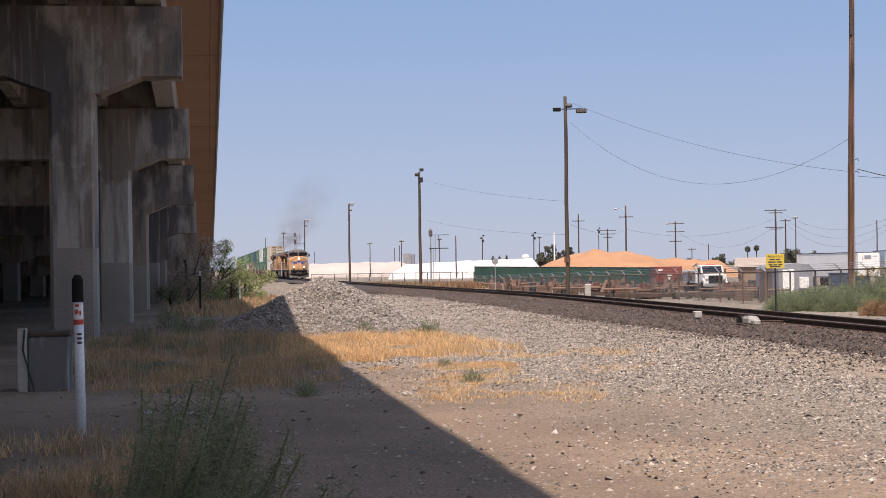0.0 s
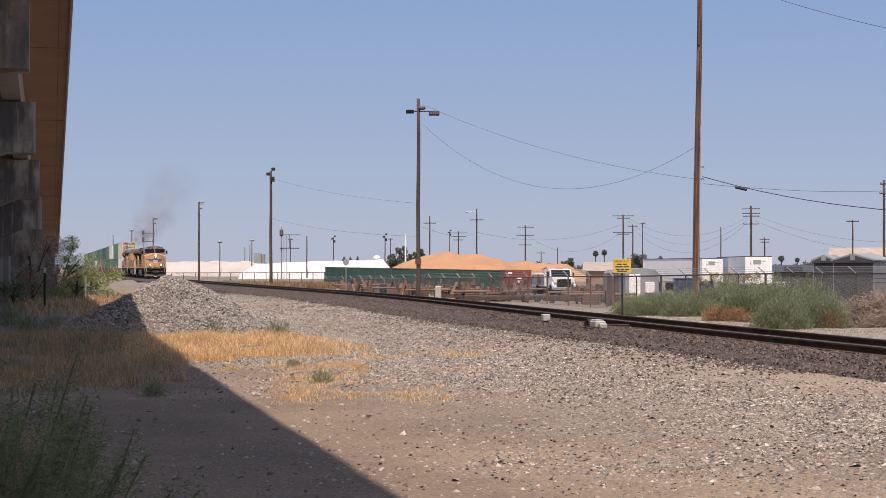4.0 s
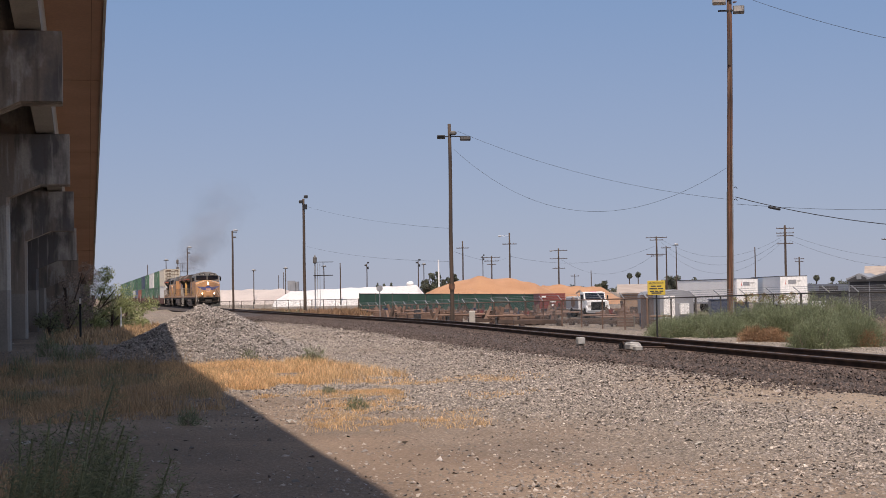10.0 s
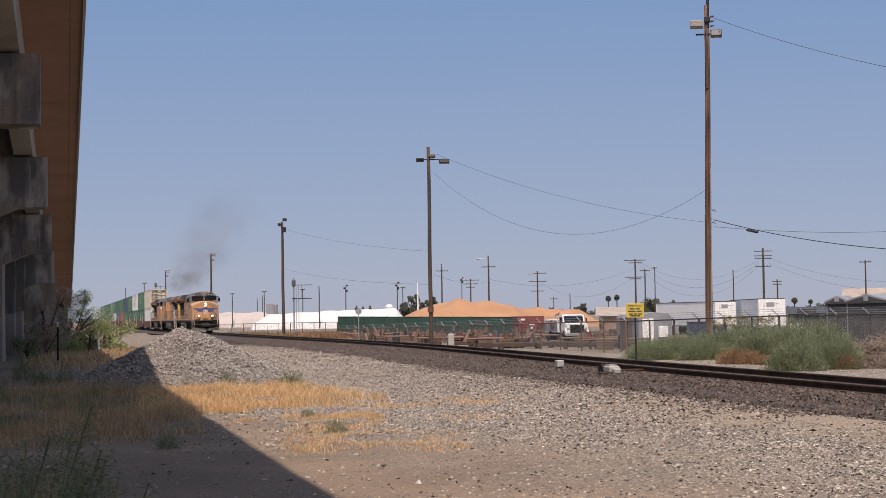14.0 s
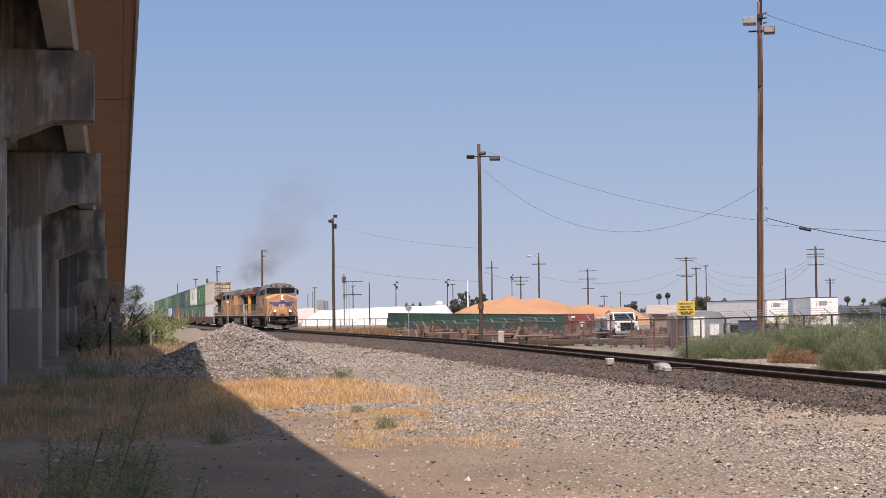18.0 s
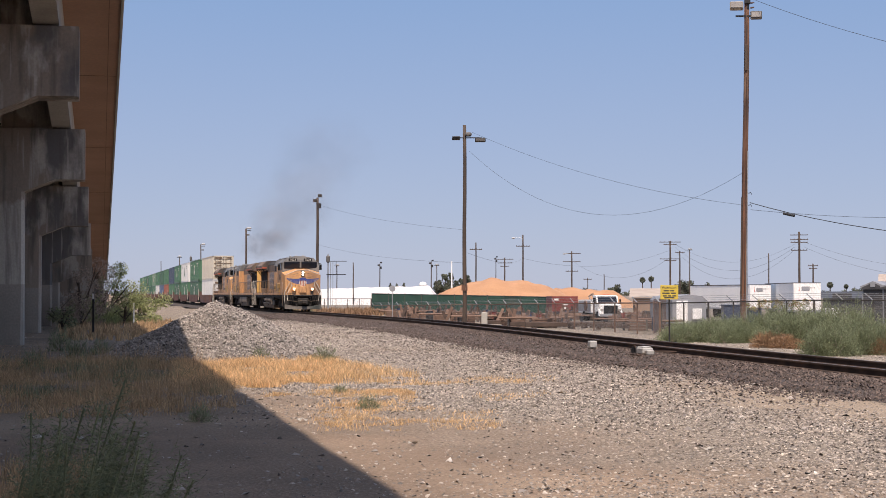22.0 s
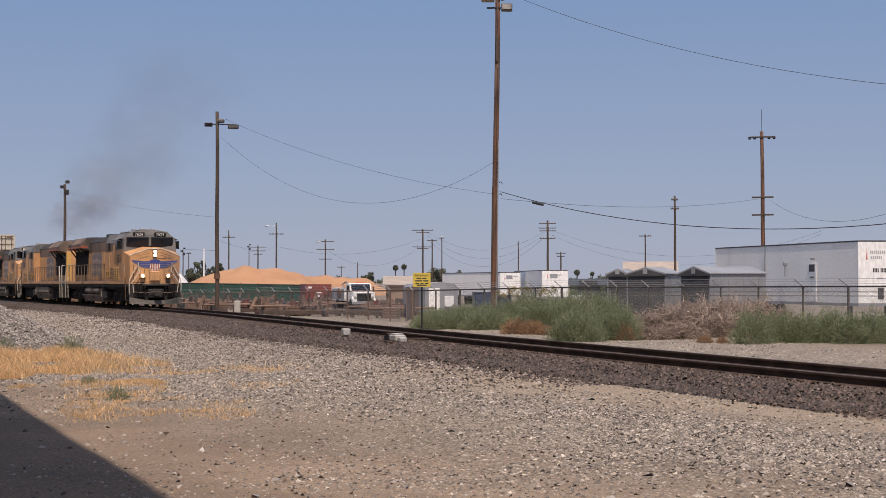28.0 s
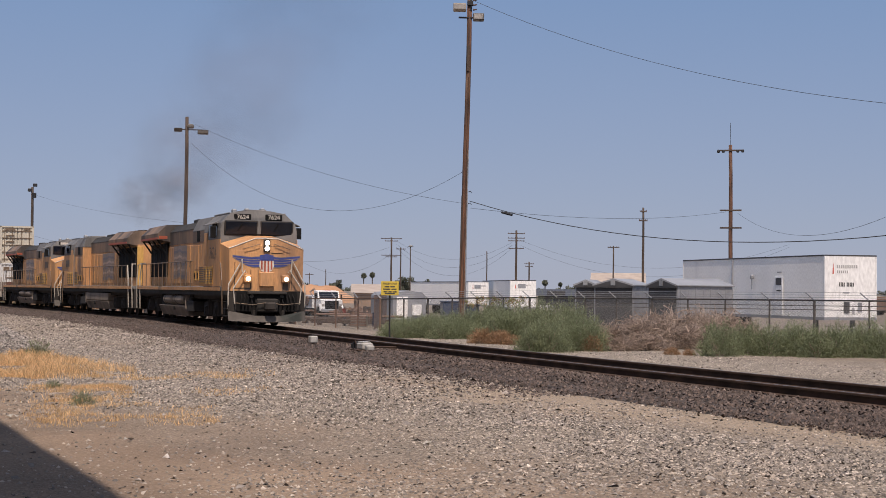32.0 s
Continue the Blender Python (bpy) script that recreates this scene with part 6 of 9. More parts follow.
cable(up(-6.82, 110.9, 5.81), up(2.85, 91.8, 3.12), 0.7, 0.009)
cable(up(-6.95, 110.9, 5.15), up(2.86, 91.8, 4.27), 3.4, 0.009)
cable(up(3.1, 91.8, 3.2), up(24.5, 72, 3.15), 2.05, 0.022, "thick black overhead cable with a splice case", 0.12)
cable(up(3.15, 91.8, 10.4), up(25.0, 66, 6.0), 1.6, 0.012)
cable(up(12.7, 141.8, 2.8), up(24.0, 62, 6.8), 3.4, 0.011)
cable(up(3.12, 91.8, 2.95), up(12.3, 141.8, 2.85), 0.6, 0.011)
cable(up(18.36, 72.4, 1.45), up(24.0, 70, 2.8), 0.25, 0.011)
cable(up(-12.4, 193.8, 3.2), up(-7.2, 111, 2.3), 0.4, 0.008)
cable(up(-12.4, 193.8, 1.75), up(-7.2, 111, 1.1), 0.4, 0.008)
for k in range(3):
    cable(up(0.45, 390, 1.75 - 0.12 * k), up(4.65, 350, 1.72 - 0.1 * k), 4.2 + k * 1.2, 0.019)
cable(up(4.95, 350, 1.8), up(14.5, 330, 1.7), 5.5, 0.019)
cable(up(4.95, 350, 1.62), up(14.5, 330, 1.6), 6.5, 0.019)
cable(up(-5.0, 335, 1.25), up(0.2, 390, 1.5), 2.6, 0.019)
cable(up(-3.2, 430, 1.15), up(0.2, 390, 1.22), 4.6, 0.019)
cable(up(-7.0, 111, 1.45), up(-5.02, 335, 1.25), 0.8, 0.009)


# ---- fence with barbed-wire outriggers ----
def mesh_material(name, colour, size, wire):
    """Woven wire as thin diagonal lines with gaps between."""
    m = bpy.data.materials.new(name)
    m.use_nodes = True
    n, l = m.node_tree.nodes, m.node_tree.links
    tc = n.new("ShaderNodeTexCoord")
    hit = None
    for sgn in (1, -1):
        w = n.new("ShaderNodeVectorMath")
        w.operation = "DOT_PRODUCT"
        w.inputs[1].default_value = (1 / size, 0, sgn / size)
        l.new(tc.outputs["Object"], w.inputs[0])
        f = n.new("ShaderNodeMath")
        f.operation = "FRACT"
        l.new(w.outputs["Value"], f.inputs[0])
        c = n.new("ShaderNodeMath")
        c.operation, c.inputs[1].default_value = "LESS_THAN", wire
        l.new(f.outputs[0], c.inputs[0])
        if hit:
            x = n.new("ShaderNodeMath")
            x.operation = "MAXIMUM"
            l.new(hit, x.inputs[0])
            l.new(c.outputs[0], x.inputs[1])
            hit = x.outputs[0]
        else:
            hit = c.outputs[0]
    b = n["Principled BSDF"]
    b.inputs["Base Color"].default_value = (*colour, 1)
    b.inputs["Roughness"].default_value = 0.6
    b.inputs["Metallic"].default_value = 0.3
    l.new(hit, b.inputs["Alpha"])
    return m


CHAIN = mesh_material("chain_link_wire", (0.28, 0.28, 0.27), 0.075, 0.13)
FENCE_PIPE = material("weathered_fence_pipe", (0.12, 0.11, 0.10), (0.08, 0.072, 0.066), 0.6, 0.3, 3, 30, 0.2, 0.004)
FENCE_RUST = material("rusty_fence_pipe", (0.20, 0.13, 0.095), (0.14, 0.09, 0.07), 0.8, 0.1, 3, 30, 0.3, 0.004)


def fence(points, top, label, pipe, arms=True, step=None, mesh=True):
    """A chain-link fence through posts at the points (bearing, distance); top: height of its rail above zero."""
    t = thing("chain_link_fence", Matrix(), label, "fence")
    posts = [at(a, d) for a, d in points]
    for k, p in enumerate(posts):
        g = ground_z(p.x, p.y)
        z = top[k] if isinstance(top, (list, tuple)) else top
        post = part("post", Shape().tube((p.x, p.y, g - 0.2), (p.x, p.y, z + 0.03), 0.045 if k % 4 else 0.06, n=8), pipe, t)
        if arms:
            q = posts[min(k + 1, len(posts) - 1)] - posts[max(k - 1, 0)]
            q.normalize()
            out = Vector((q.y, -q.x, 0))
            if out.dot(p) > 0:
                out = -out
            part("outrigger", Shape().tube((p.x, p.y, z), p + out * 0.2 + q * 0.36 + Vector((0, 0, z + 0.36)), 0.032, n=6), GALV, post)
    for k in range(len(posts) - 1):
        a, b = posts[k], posts[k + 1]
        za, zb = (top[k], top[k + 1]) if isinstance(top, (list, tuple)) else (top, top)
        part("top_rail", Shape().tube((a.x, a.y, za), (b.x, b.y, zb), 0.04, n=6), pipe, t)
        if arms:
            d = (b - a).normalized()
            out = Vector((d.y, -d.x, 0))
            if out.dot(a) > 0:
                out = -out
            for f in (0.35, 0.68, 1.0):
                o = out * 0.2 * f + d * 0.36 * f + Vector((0, 0, 0.36 * f))
                part("barbed_wire", Shape().tube(Vector((a.x, a.y, za)) + o, Vector((b.x, b.y, zb)) + o, 0.011, n=4, cap=False), GALV, t)
        if mesh:
            length = (b - a).xy.length
            ga, gb = ground_z(a.x, a.y), ground_z(b.x, b.y)
            w = Shape().add([(0, 0, ga), (length, 0, gb), (length, 0, zb), (0, 0, za)], [(0, 1, 2, 3)])
            part("wire_mesh", w.mesh("wire_mesh", False, False), CHAIN, t, m=Matrix.Translation((a.x, a.y, 0)) @ Matrix.Rotation(math.atan2(b.y - a.y, b.x - a.x), 4, "Z"))
    return t


def middle_rails(points, top, share):
    """Thin rails below the top one, on a line of their own posts."""
    t = thing("pipe_railing", Matrix(), "thin grey pipe railing behind the chain-link fence", "railing")
    posts = [at(a, d + 1.2) for a, d in points]
    for k, p in enumerate(posts):
        part("post", Shape().tube((p.x, p.y, ground_z(p.x, p.y) - 0.1), (p.x, p.y, top[k] - share[0]), 0.03, n=6), FENCE_PIPE, t)
        if k:
            q = posts[k - 1]
            for d in share:
                part("rail", Shape().tube((q.x, q.y, top[k - 1] - d), (p.x, p.y, top[k] - d), 0.02, n=5), FENCE_PIPE, t)


def along(a0, d0, a1, d1, bearings):
    """Where rays at the bearings meet the straight line between two places."""
    p, q = at(a0, d0), at(a1, d1)
    out = []
    for b in bearings:
        r = at(b, 1.0)
        w = q - p
        k = (p.x * w.y - p.y * w.x) / (r.x * w.y - r.y * w.x)
        out.append((b, k))
    return out


right_line = along(19.22, 72.6, -0.05, 95.0, (23.5, 21.3, 19.22, 17.24, 15.37, 13.82, 12.28, 10.96, 9.69, 8.42, 7.3, 6.3, 5.3, 4.35, 3.4, 2.5, 1.62, 0.75, -0.05))
fence(right_line, [1.95 + d * math.tan(radians(-0.27 - 0.10 * max(0, 5 - b) / 5)) for b, d in right_line], "galvanised chain-link fence with barbed-wire outriggers along the yard", FENCE_PIPE)
middle_rails(right_line[2:12], [1.95 + d * math.tan(radians(-0.27)) for b, d in right_line[2:12]], (0.26, 0.45))
left_line = along(-0.1, 92, -10.4, 188, (-0.1, -0.9, -1.7, -2.45, -3.15, -3.83, -4.45, -5.05, -5.6, -6.15, -6.65, -7.15, -7.6, -8.0, -8.4, -8.8, -9.15, -9.5, -9.8, -10.1, -10.4))
fence(left_line, [1.95 + d * math.tan(radians(-0.40 + 0.01 * (b + 5))) for b, d in left_line], "weathered chain-link fence with outriggers in front of stored materials", FENCE_RUST)
far_line = [(-10.5 - 0.42 * k, 205 + 9 * k) for k in range(15)]
fence(far_line, [1.95 + d * math.tan(radians(-0.2)) for b, d in far_line], "old wooden-post fence in dry grass before white mounds", POLE_DARK, False, mesh=True)


# green screen fence
GREEN_SCREEN = material("green_wind_screen", (0.035, 0.095, 0.07), (0.028, 0.075, 0.055), 0.8, scale=0.6, fine=30, bump=0.2, c=(0.07, 0.10, 0.085), cover=0.58)


def screen_fence():
    t = thing("screen_fence", Matrix(), "dark green fabric screen fence on steel posts", "fence")
    line = along(-10.47, 192, -3.9, 160, [-10.47 + 0.598 * k for k in range(12)])
    for k, (b, d) in enumerate(line):
        p = at(b, d)
        g = ground_z(p.x, p.y)
        top = EYE[2] + d * math.tan(radians(-0.01 - 0.0125 * k))
        part("post", Shape().tube((p.x, p.y, g - 0.2), (p.x, p.y, top + 0.08), 0.05, n=6), FENCE_PIPE, t)
        if k:
            q, tq = last
            s = Shape()
            n = 6
            for j in range(n + 1):
                f = j / n
                v = q.lerp(p, f)
                bulge = 0.08 * math.sin(f * 3.1416) * (1 if k % 2 else -1)
                s.v += [(v.x, v.y + bulge, g + 0.1), (v.x, v.y + bulge * 0.3, tq + (top - tq) * f)]
                if j:
                    s.f.append((2 * j - 2, 2 * j, 2 * j + 1, 2 * j - 1))
            part("screen_panel", s.mesh("screen_panel", False, False), GREEN_SCREEN, t)
            part("top_rail", Shape().tube((q.x, q.y, tq), (p.x, p.y, top), 0.035, n=6), FENCE_PIPE, t)
        last = (p, top)


screen_fence()


# ---- mounds ----
SALT = material("white_tarpaulin", (0.70, 0.675, 0.65), (0.60, 0.58, 0.56), 0.7, scale=0.15, fine=3, bump=0.3, depth=0.2)
SALT_GREY = material("pale_grey_tarpaulin", (0.50, 0.44, 0.40), (0.42, 0.37, 0.34), 0.8, scale=0.15, fine=3, bump=0.3, depth=0.2)
ORANGE_SOIL = material("orange_wood_chip", (0.43, 0.235, 0.125), (0.37, 0.195, 0.10), 0.95, scale=0.25, fine=6, bump=0.5, depth=0.1, c=(0.48, 0.29, 0.17), cover=0.56)


def mound(a0, a1, dist, depth, crest, mat, name, label, category, seed, rough=0.12, power=0.7):
    """A long heap between two bearings; crest: (share of the length, height angle)."""
    sh = Shape()
    nu, nv = 90, 14
    p0, p1 = at(a0, dist), at(a1, dist)
    back = at((a0 + a1) / 2, 1.0)
    for i in range(nu + 1):
        f = i / nu
        el = float(np.interp(f, [c[0] for c in crest], [c[1] for c in crest]))
        top = EYE[2] + dist * math.tan(radians(el))
        base = p0.lerp(p1, f)
        for j in range(nv + 1):
            g = j / nv
            q = base + back * (depth * g)
            h = min(1, 2.4 * g) ** power if g < 0.6 else max(0, (1 - g) / 0.4) ** power
            z = YARD - 0.1 + (top - YARD) * h + rough * (top - YARD) * h * noise.noise(Vector((f * 9 + seed, g * 5, seed)))
            sh.v.append((q.x, q.y, z))
            if i and j:
                a = (i - 1) * (nv + 1) + j - 1
                sh.f.append((a, a + nv + 1, a + nv + 2, a + 1))
    ob = part(name, sh.mesh(name, True), mat)
    return tagged(ob, label, category)


mound(-16.9, -11.9, 420, 26, ((0, -0.05), (0.08, 0.2), (0.5, 0.21), (0.75, 0.21), (1, -0.1)), SALT_GREY, "covered_mound", "long pale mound covered with dusty white tarpaulin", "mound", 3)
mound(-13.6, -7.9, 330, 26, ((0, -0.2), (0.1, 0.14), (0.42, 0.22), (0.7, 0.24), (0.93, 0.3), (1, -0.2)), SALT, "covered_mound", "long bright white tarpaulin-covered mound", "mound", 5, 0.08)
mound(-8.9, -3.1, 235, 30, ((0, -0.4), (0.08, -0.12), (0.25, 0.3), (0.34, 0.41), (0.47, 0.56), (0.6, 0.5), (0.72, 0.46), (0.85, 0.3), (1, -0.2)), ORANGE_SOIL, "bark_mound", "big orange-brown heap of wood chips", "heap", 8, 0.14, 0.85)
mound(-4.6, -1.0, 262, 26, ((0, -0.2), (0.2, 0.2), (0.5, 0.14), (0.8, 0.1), (1, -0.3)), ORANGE_SOIL, "bark_mound", "low orange-brown heap of wood chips", "heap", 11, 0.14, 0.85)
mound(-8.3, -5.2, 222, 14, ((0, -0.5), (0.3, -0.1), (0.6, 0.12), (0.8, -0.02), (1, -0.5)), ORANGE_SOIL, "bark_mound", "fresh pale orange heap of wood chips", "heap", 14, 0.14, 0.85)

# ---- sheds, trailers and the rest of the yard ----
GREY_SHEET = material("dull_grey_sheet_metal", (0.33, 0.34, 0.36), (0.27, 0.28, 0.30), 0.55, 0.25, 0.9, 25, 0.1, 0.005, c=(0.22, 0.22, 0.23), cover=0.6, stretch=(1, 1, 0.4))
DARK_SHEET = material("dark_shed_door", (0.075, 0.075, 0.08), (0.055, 0.055, 0.058), 0.6, 0.2, 1.0, 25, 0.1, 0.005)
# whiter than the front walls, to lift trailer sides that lie in shade
SHADE_WHITE = material("shade_lifted_white_sheet", (0.90, 0.89, 0.86), (0.86, 0.85, 0.82), 0.6, scale=0.7, fine=25, bump=0.05, c=(0.68, 0.67, 0.66), cover=0.64, stretch=(1, 1, 0.3))
BLUE_BIN = material("dark_blue_bin", (0.03, 0.05, 0.10), (0.024, 0.04, 0.08), 0.5, scale=2, fine=25, bump=0.1)
RED_BIN = material("faded_red_container", (0.22, 0.055, 0.045), (0.17, 0.045, 0.038), 0.6, scale=0.8, fine=20, bump=0.15, c=(0.13, 0.06, 0.05), cover=0.6)
TAN_WALL = material("tan_stucco", (0.34, 0.24, 0.175), (0.28, 0.2, 0.145), 0.9, scale=0.8, fine=20, bump=0.2)
TAN_ROOF = material("tan_metal_roof", (0.42, 0.35, 0.29), (0.33, 0.27, 0.225), 0.7, scale=0.8, fine=20, bump=0.2)
OLD_TIMBER = material("weathered_timber", (0.21, 0.135, 0.10), (0.14, 0.09, 0.07), 0.9, scale=2, fine=30, bump=0.4, c=(0.28, 0.21, 0.17), cover=0.6)
DARK_TIMBER = material("dark_old_tie_timber", (0.095, 0.065, 0.052), (0.06, 0.043, 0.036), 0.9, scale=2, fine=30, bump=0.4)
INK = material("grey_lettering", (0.38, 0.38, 0.38), (0.34, 0.34, 0.34), 0.6, bump=0)
INK_BLACK = material("black_lettering", (0.05, 0.05, 0.05), (0.04, 0.04, 0.04), 0.6, bump=0)


def trailer(c, r, l, z0, z1, label, big):
    """A box trailer from the plan of three corners: c and r end its short front wall, c and l its long side."""
    o = Matrix.Translation((c.x, c.y, 0))
    ex, ey = (r - c).xy.to_3d(), (l - c).xy.to_3d()
    w, ln = ex.length, ey.length
    turn = Matrix((( ey.y / ln, ey.x / ln, 0, 0), (-ey.x / ln, ey.y / ln, 0, 0), (0, 0, 1, 0), (0, 0, 0, 1)))
    t = thing("box_trailer", o @ turn, label, "trailer", "box trailers")
    part("box", Shape().box(0, w, 0, ln, z0, z1 - 0.06), SHADE_WHITE, t)
    part("roof_edge", Shape().box(-0.03, w + 0.03, -0.03, ln + 0.03, z1 - 0.07, z1, 0.01), DARK_SHEET, t)
    part("bottom_rail", Shape().box(-0.025, w + 0.025, -0.025, ln + 0.025, z0 - 0.1, z0 + 0.05), GREY_SHEET, t)
    for x, y in ((-0.02, -0.02), (w - 0.04, -0.02), (-0.02, ln - 0.04)):
        part("corner_post", Shape().box(x, x + 0.07, y, y + 0.07, z0, z1 - 0.07), WHITE_PAINT, t)
    part("front_wall", Shape().box(0.05, w - 0.05, -0.02, 0.0, z0 + 0.06, z1 - 0.08), WHITE_PAINT, t)
    h = z1 - z0
    mark = part("logo_spike", Shape().prism([(0.42, z0 + h * 0.70), (0.50, z0 + h * 0.70), (0.47, z0 + h * 0.88)], -0.032, -0.022), MARKER_RED, t)
    # two lines of a firm's name as bars
    for x0, x1, z, hh in ((0.66, 1.86, 0.79, 0.05), (0.68, 1.34, 0.71, 0.042)):
        x = x0
        while x < x1:
            part("letter_bar", Shape().box(x, min(x + 0.06, x1), -0.032, -0.021, z0 + h * z, z0 + h * (z + hh)), INK, t)
            x += 0.11
    if big:
        for k in range(10):
            if k != 4:
                part("number_bar", Shape().box(0.80 + k * 0.085, 0.855 + k * 0.085, -0.032, -0.021, z0 + h * 0.50, z0 + h * 0.565), INK_BLACK, t)
        part("placard_holder", Shape().box(1.02, 1.38, -0.04, -0.02, z0 + h * 0.40, z0 + h * 0.415), GREY_SHEET, t)
        part("service_box", Shape().box(1.05, 1.38, -0.06, -0.02, z0 + h * 0.08, z0 + h * 0.26, 0.01), DARK_SHEET, t)
        part("panel", Shape().box(1.52, 1.66, -0.05, -0.02, z0 + h * 0.07, z0 + h * 0.16), INK, t)
        part("panel", Shape().box(1.85, 2.08, -0.05, -0.02, z0 + h * 0.10, z0 + h * 0.25), GREY_SHEET, t)
        d = part("side_door", Shape().box(-0.06, -0.02, 4.6, 5.55, z0 + 0.1, z0 + h * 0.66, 0.01), WHITE_PAINT, t)
        part("door_window", Shape().box(-0.075, -0.055, 4.75, 5.4, z0 + h * 0.52, z0 + h * 0.64), DARK_SHEET, d)
        part("door_bar", Shape().box(-0.075, -0.055, 4.8, 5.3, z0 + h * 0.42, z0 + h * 0.44), DARK_SHEET, d)
        part("side_plate", Shape().box(-0.05, -0.02, 4.8, 5.3, z0 + h * 0.72, z0 + h * 0.745), INK, t)
        part("wall_lamp", Shape().tube((-0.15, 8.2, z0 + h * 0.45), (-0.15, 8.2, z0 + h * 0.62), 0.03).box(-0.25, -0.05, 8.1, 8.3, z0 + h * 0.62, z0 + h * 0.70, 0.05), GALV, t)
        part("downpipe", Shape().tube((-0.06, 11.0, z0), (-0.06, 11.0, z1 - 0.1), 0.035), GREY_SHEET, t)
    else:
        part("wall_vent", Shape().box(w * 0.3, w * 0.6, -0.05, -0.02, z0 + h * 0.72, z0 + h * 0.86), GREY_SHEET, t)
    for x in (0.3, w - 0.5):
        part("landing_leg", Shape().box(x, x + 0.2, 1.6, 1.8, YARD, z0), DARK_SHEET, t)
    for y in (ln - 2.2, ln - 3.5):
        for x in (0.1, w - 0.35):
            part("wheel", Shape().disc((x + 0.12, y, YARD + 0.5), (1, 0, 0), 0.5, 0.26, 18), BLACK, t)
    return t


trailer(at(15.72, 83.0), at(17.46, 84.4), at(10.8, 99.5), 0.65, 3.90, "long white box trailer used as a store, behind the fence", True)
trailer(at(3.08, 150), at(3.83, 150.6), at(1.0, 164), 0.45, 2.72, "white box trailer with a wall vent, behind the brush", False)
trailer(at(4.6, 142), at(5.5, 142.6), at(3.6, 157), 0.35, 2.84, "white box trailer with a bright front wall, behind the brush", False)


def shed(az, dist, turn, w, ln, eave, peak, label, doors=True):
    p = at(az, dist)
    t = thing("storage_shed", spot(p, turn), label, "shed", "storage sheds")
    part("side_wall", Shape().box(0, w, 0, ln, -0.1, eave, 0.015), GREY_SHEET, t)
    part("roof", Shape().prism([(-0.08, eave), (w + 0.08, eave), (w + 0.08, eave + 0.05), (w / 2, peak + 0.05), (-0.08, eave + 0.05)], -0.12, ln + 0.1), GREY_SHEET, t)
    part("gable", Shape().prism([(0.02, eave - 0.1), (w - 0.02, eave - 0.1), (w - 0.02, eave), (w / 2, peak - 0.04), (0.02, eave)], -0.135, -0.1), DARK_SHEET, t)
    part("door", Shape().box(0.08, w - 0.08, -0.03, 0.0, 0.05, eave - 0.12, 0.01), DARK_SHEET, t)
    part("gable_vent", Shape().box(w / 2 - 0.13, w / 2 + 0.13, -0.16, -0.13, eave + 0.02, eave + 0.3), GALV, t)
    for k in range(int(ln / 0.6)):
        part("wall_rib", Shape().box(w, w + 0.025, 0.2 + k * 0.6, 0.26 + k * 0.6, 0, eave - 0.05), GREY_SHEET, t)
    return t


shed(9.54, 85.5, -43, 2.12, 4.4, 2.75, 3.12, "grey metal storage shed with a dark gabled front")
shed(7.62, 87.5, -22, 2.3, 2.7, 2.75, 3.1, "grey metal storage shed with dark double doors")
shed(6.93, 90.0, -14, 1.25, 2.6, 2.75, 3.05, "small grey metal shed with a gabled roof")


def far_hall(a0, a1, dist, eave, peak, wall, roof, label):
    p, q = at(a0, dist), at(a1, dist)
    w = (q - p).length
    t = thing("warehouse", Matrix.Translation((p.x, p.y, YARD)) @ Matrix.Rotation(math.atan2(q.y - p.y, q.x - p.x), 4, "Z"), label, "building")
    part("wall", Shape().box(0, w, 0, 14, -0.2, eave - YARD), wall, t)
    part("roof", Shape().side([(-0.4, eave - YARD), (14.4, eave - YARD), (7, peak - YARD)], -0.4, w + 0.4), roof, t)
    for k in range(int(w / 5)):
        part("door", Shape().box(1.2 + k * 5, 3.6 + k * 5, -0.06, 0.0, 0, 2.4), DARK_SHEET, t)
    return t


far_hall(7.55, 9.4, 300, 3.4, 5.4, GREY_SHEET, TAN_ROOF, "far pale-roofed warehouse with gear on its roof")
far_hall(-1.05, 0.4, 172, 1.45, 2.45, TAN_WALL, TAN_ROOF, "low tan building with a tan sloping metal roof")
far_hall(5.6, 7.3, 210, 1.2, 2.1, DARK_SHEET, DARK_SHEET, "long low dark canopy behind the fence")


def grey_cabin():
    p = at(0.35, 118)
    t = thing("site_cabin", spot(p, 18), "rounded grey metal cabin behind the fence", "cabin")
    out = [(0, -0.1), (2.6, -0.1), (2.6, 1.95), (2.35, 2.2), (1.3, 2.35), (0.25, 2.2), (0, 1.95)]
    part("body", Shape().prism(out, 0, 5.5), GREY_SHEET, t)
    part("door", Shape().box(0.3, 1.15, -0.05, 0.0, 0.0, 1.9), SHADE_WHITE, t)
    part("meter_box", Shape().box(1.5, 2.2, -0.25, 0.0, 0.5, 1.3, 0.03), WHITE_PAINT, t)


grey_cabin()


def wood_gate():
    t = thing("plank_wall", Matrix(), "brown weathered plank wall at the fence corner", "wall")
    p, q = at(-0.32, 96.5), at(0.12, 112)
    for k in range(16):
        v = p.lerp(q, k / 16)
        d = (q - p).normalized()
        s = Shape().box(-0.02, 0.02, 0, 0.92, -0.1, 2.05 + 0.08 * noise.noise(Vector((k * 3.1, 0, 0))))
        part("plank", s, OLD_TIMBER, t, m=Matrix.Translation((v.x, v.y, YARD)) @ Matrix.Rotation(math.atan2(-d.x, d.y), 4, "Z"))


wood_gate()


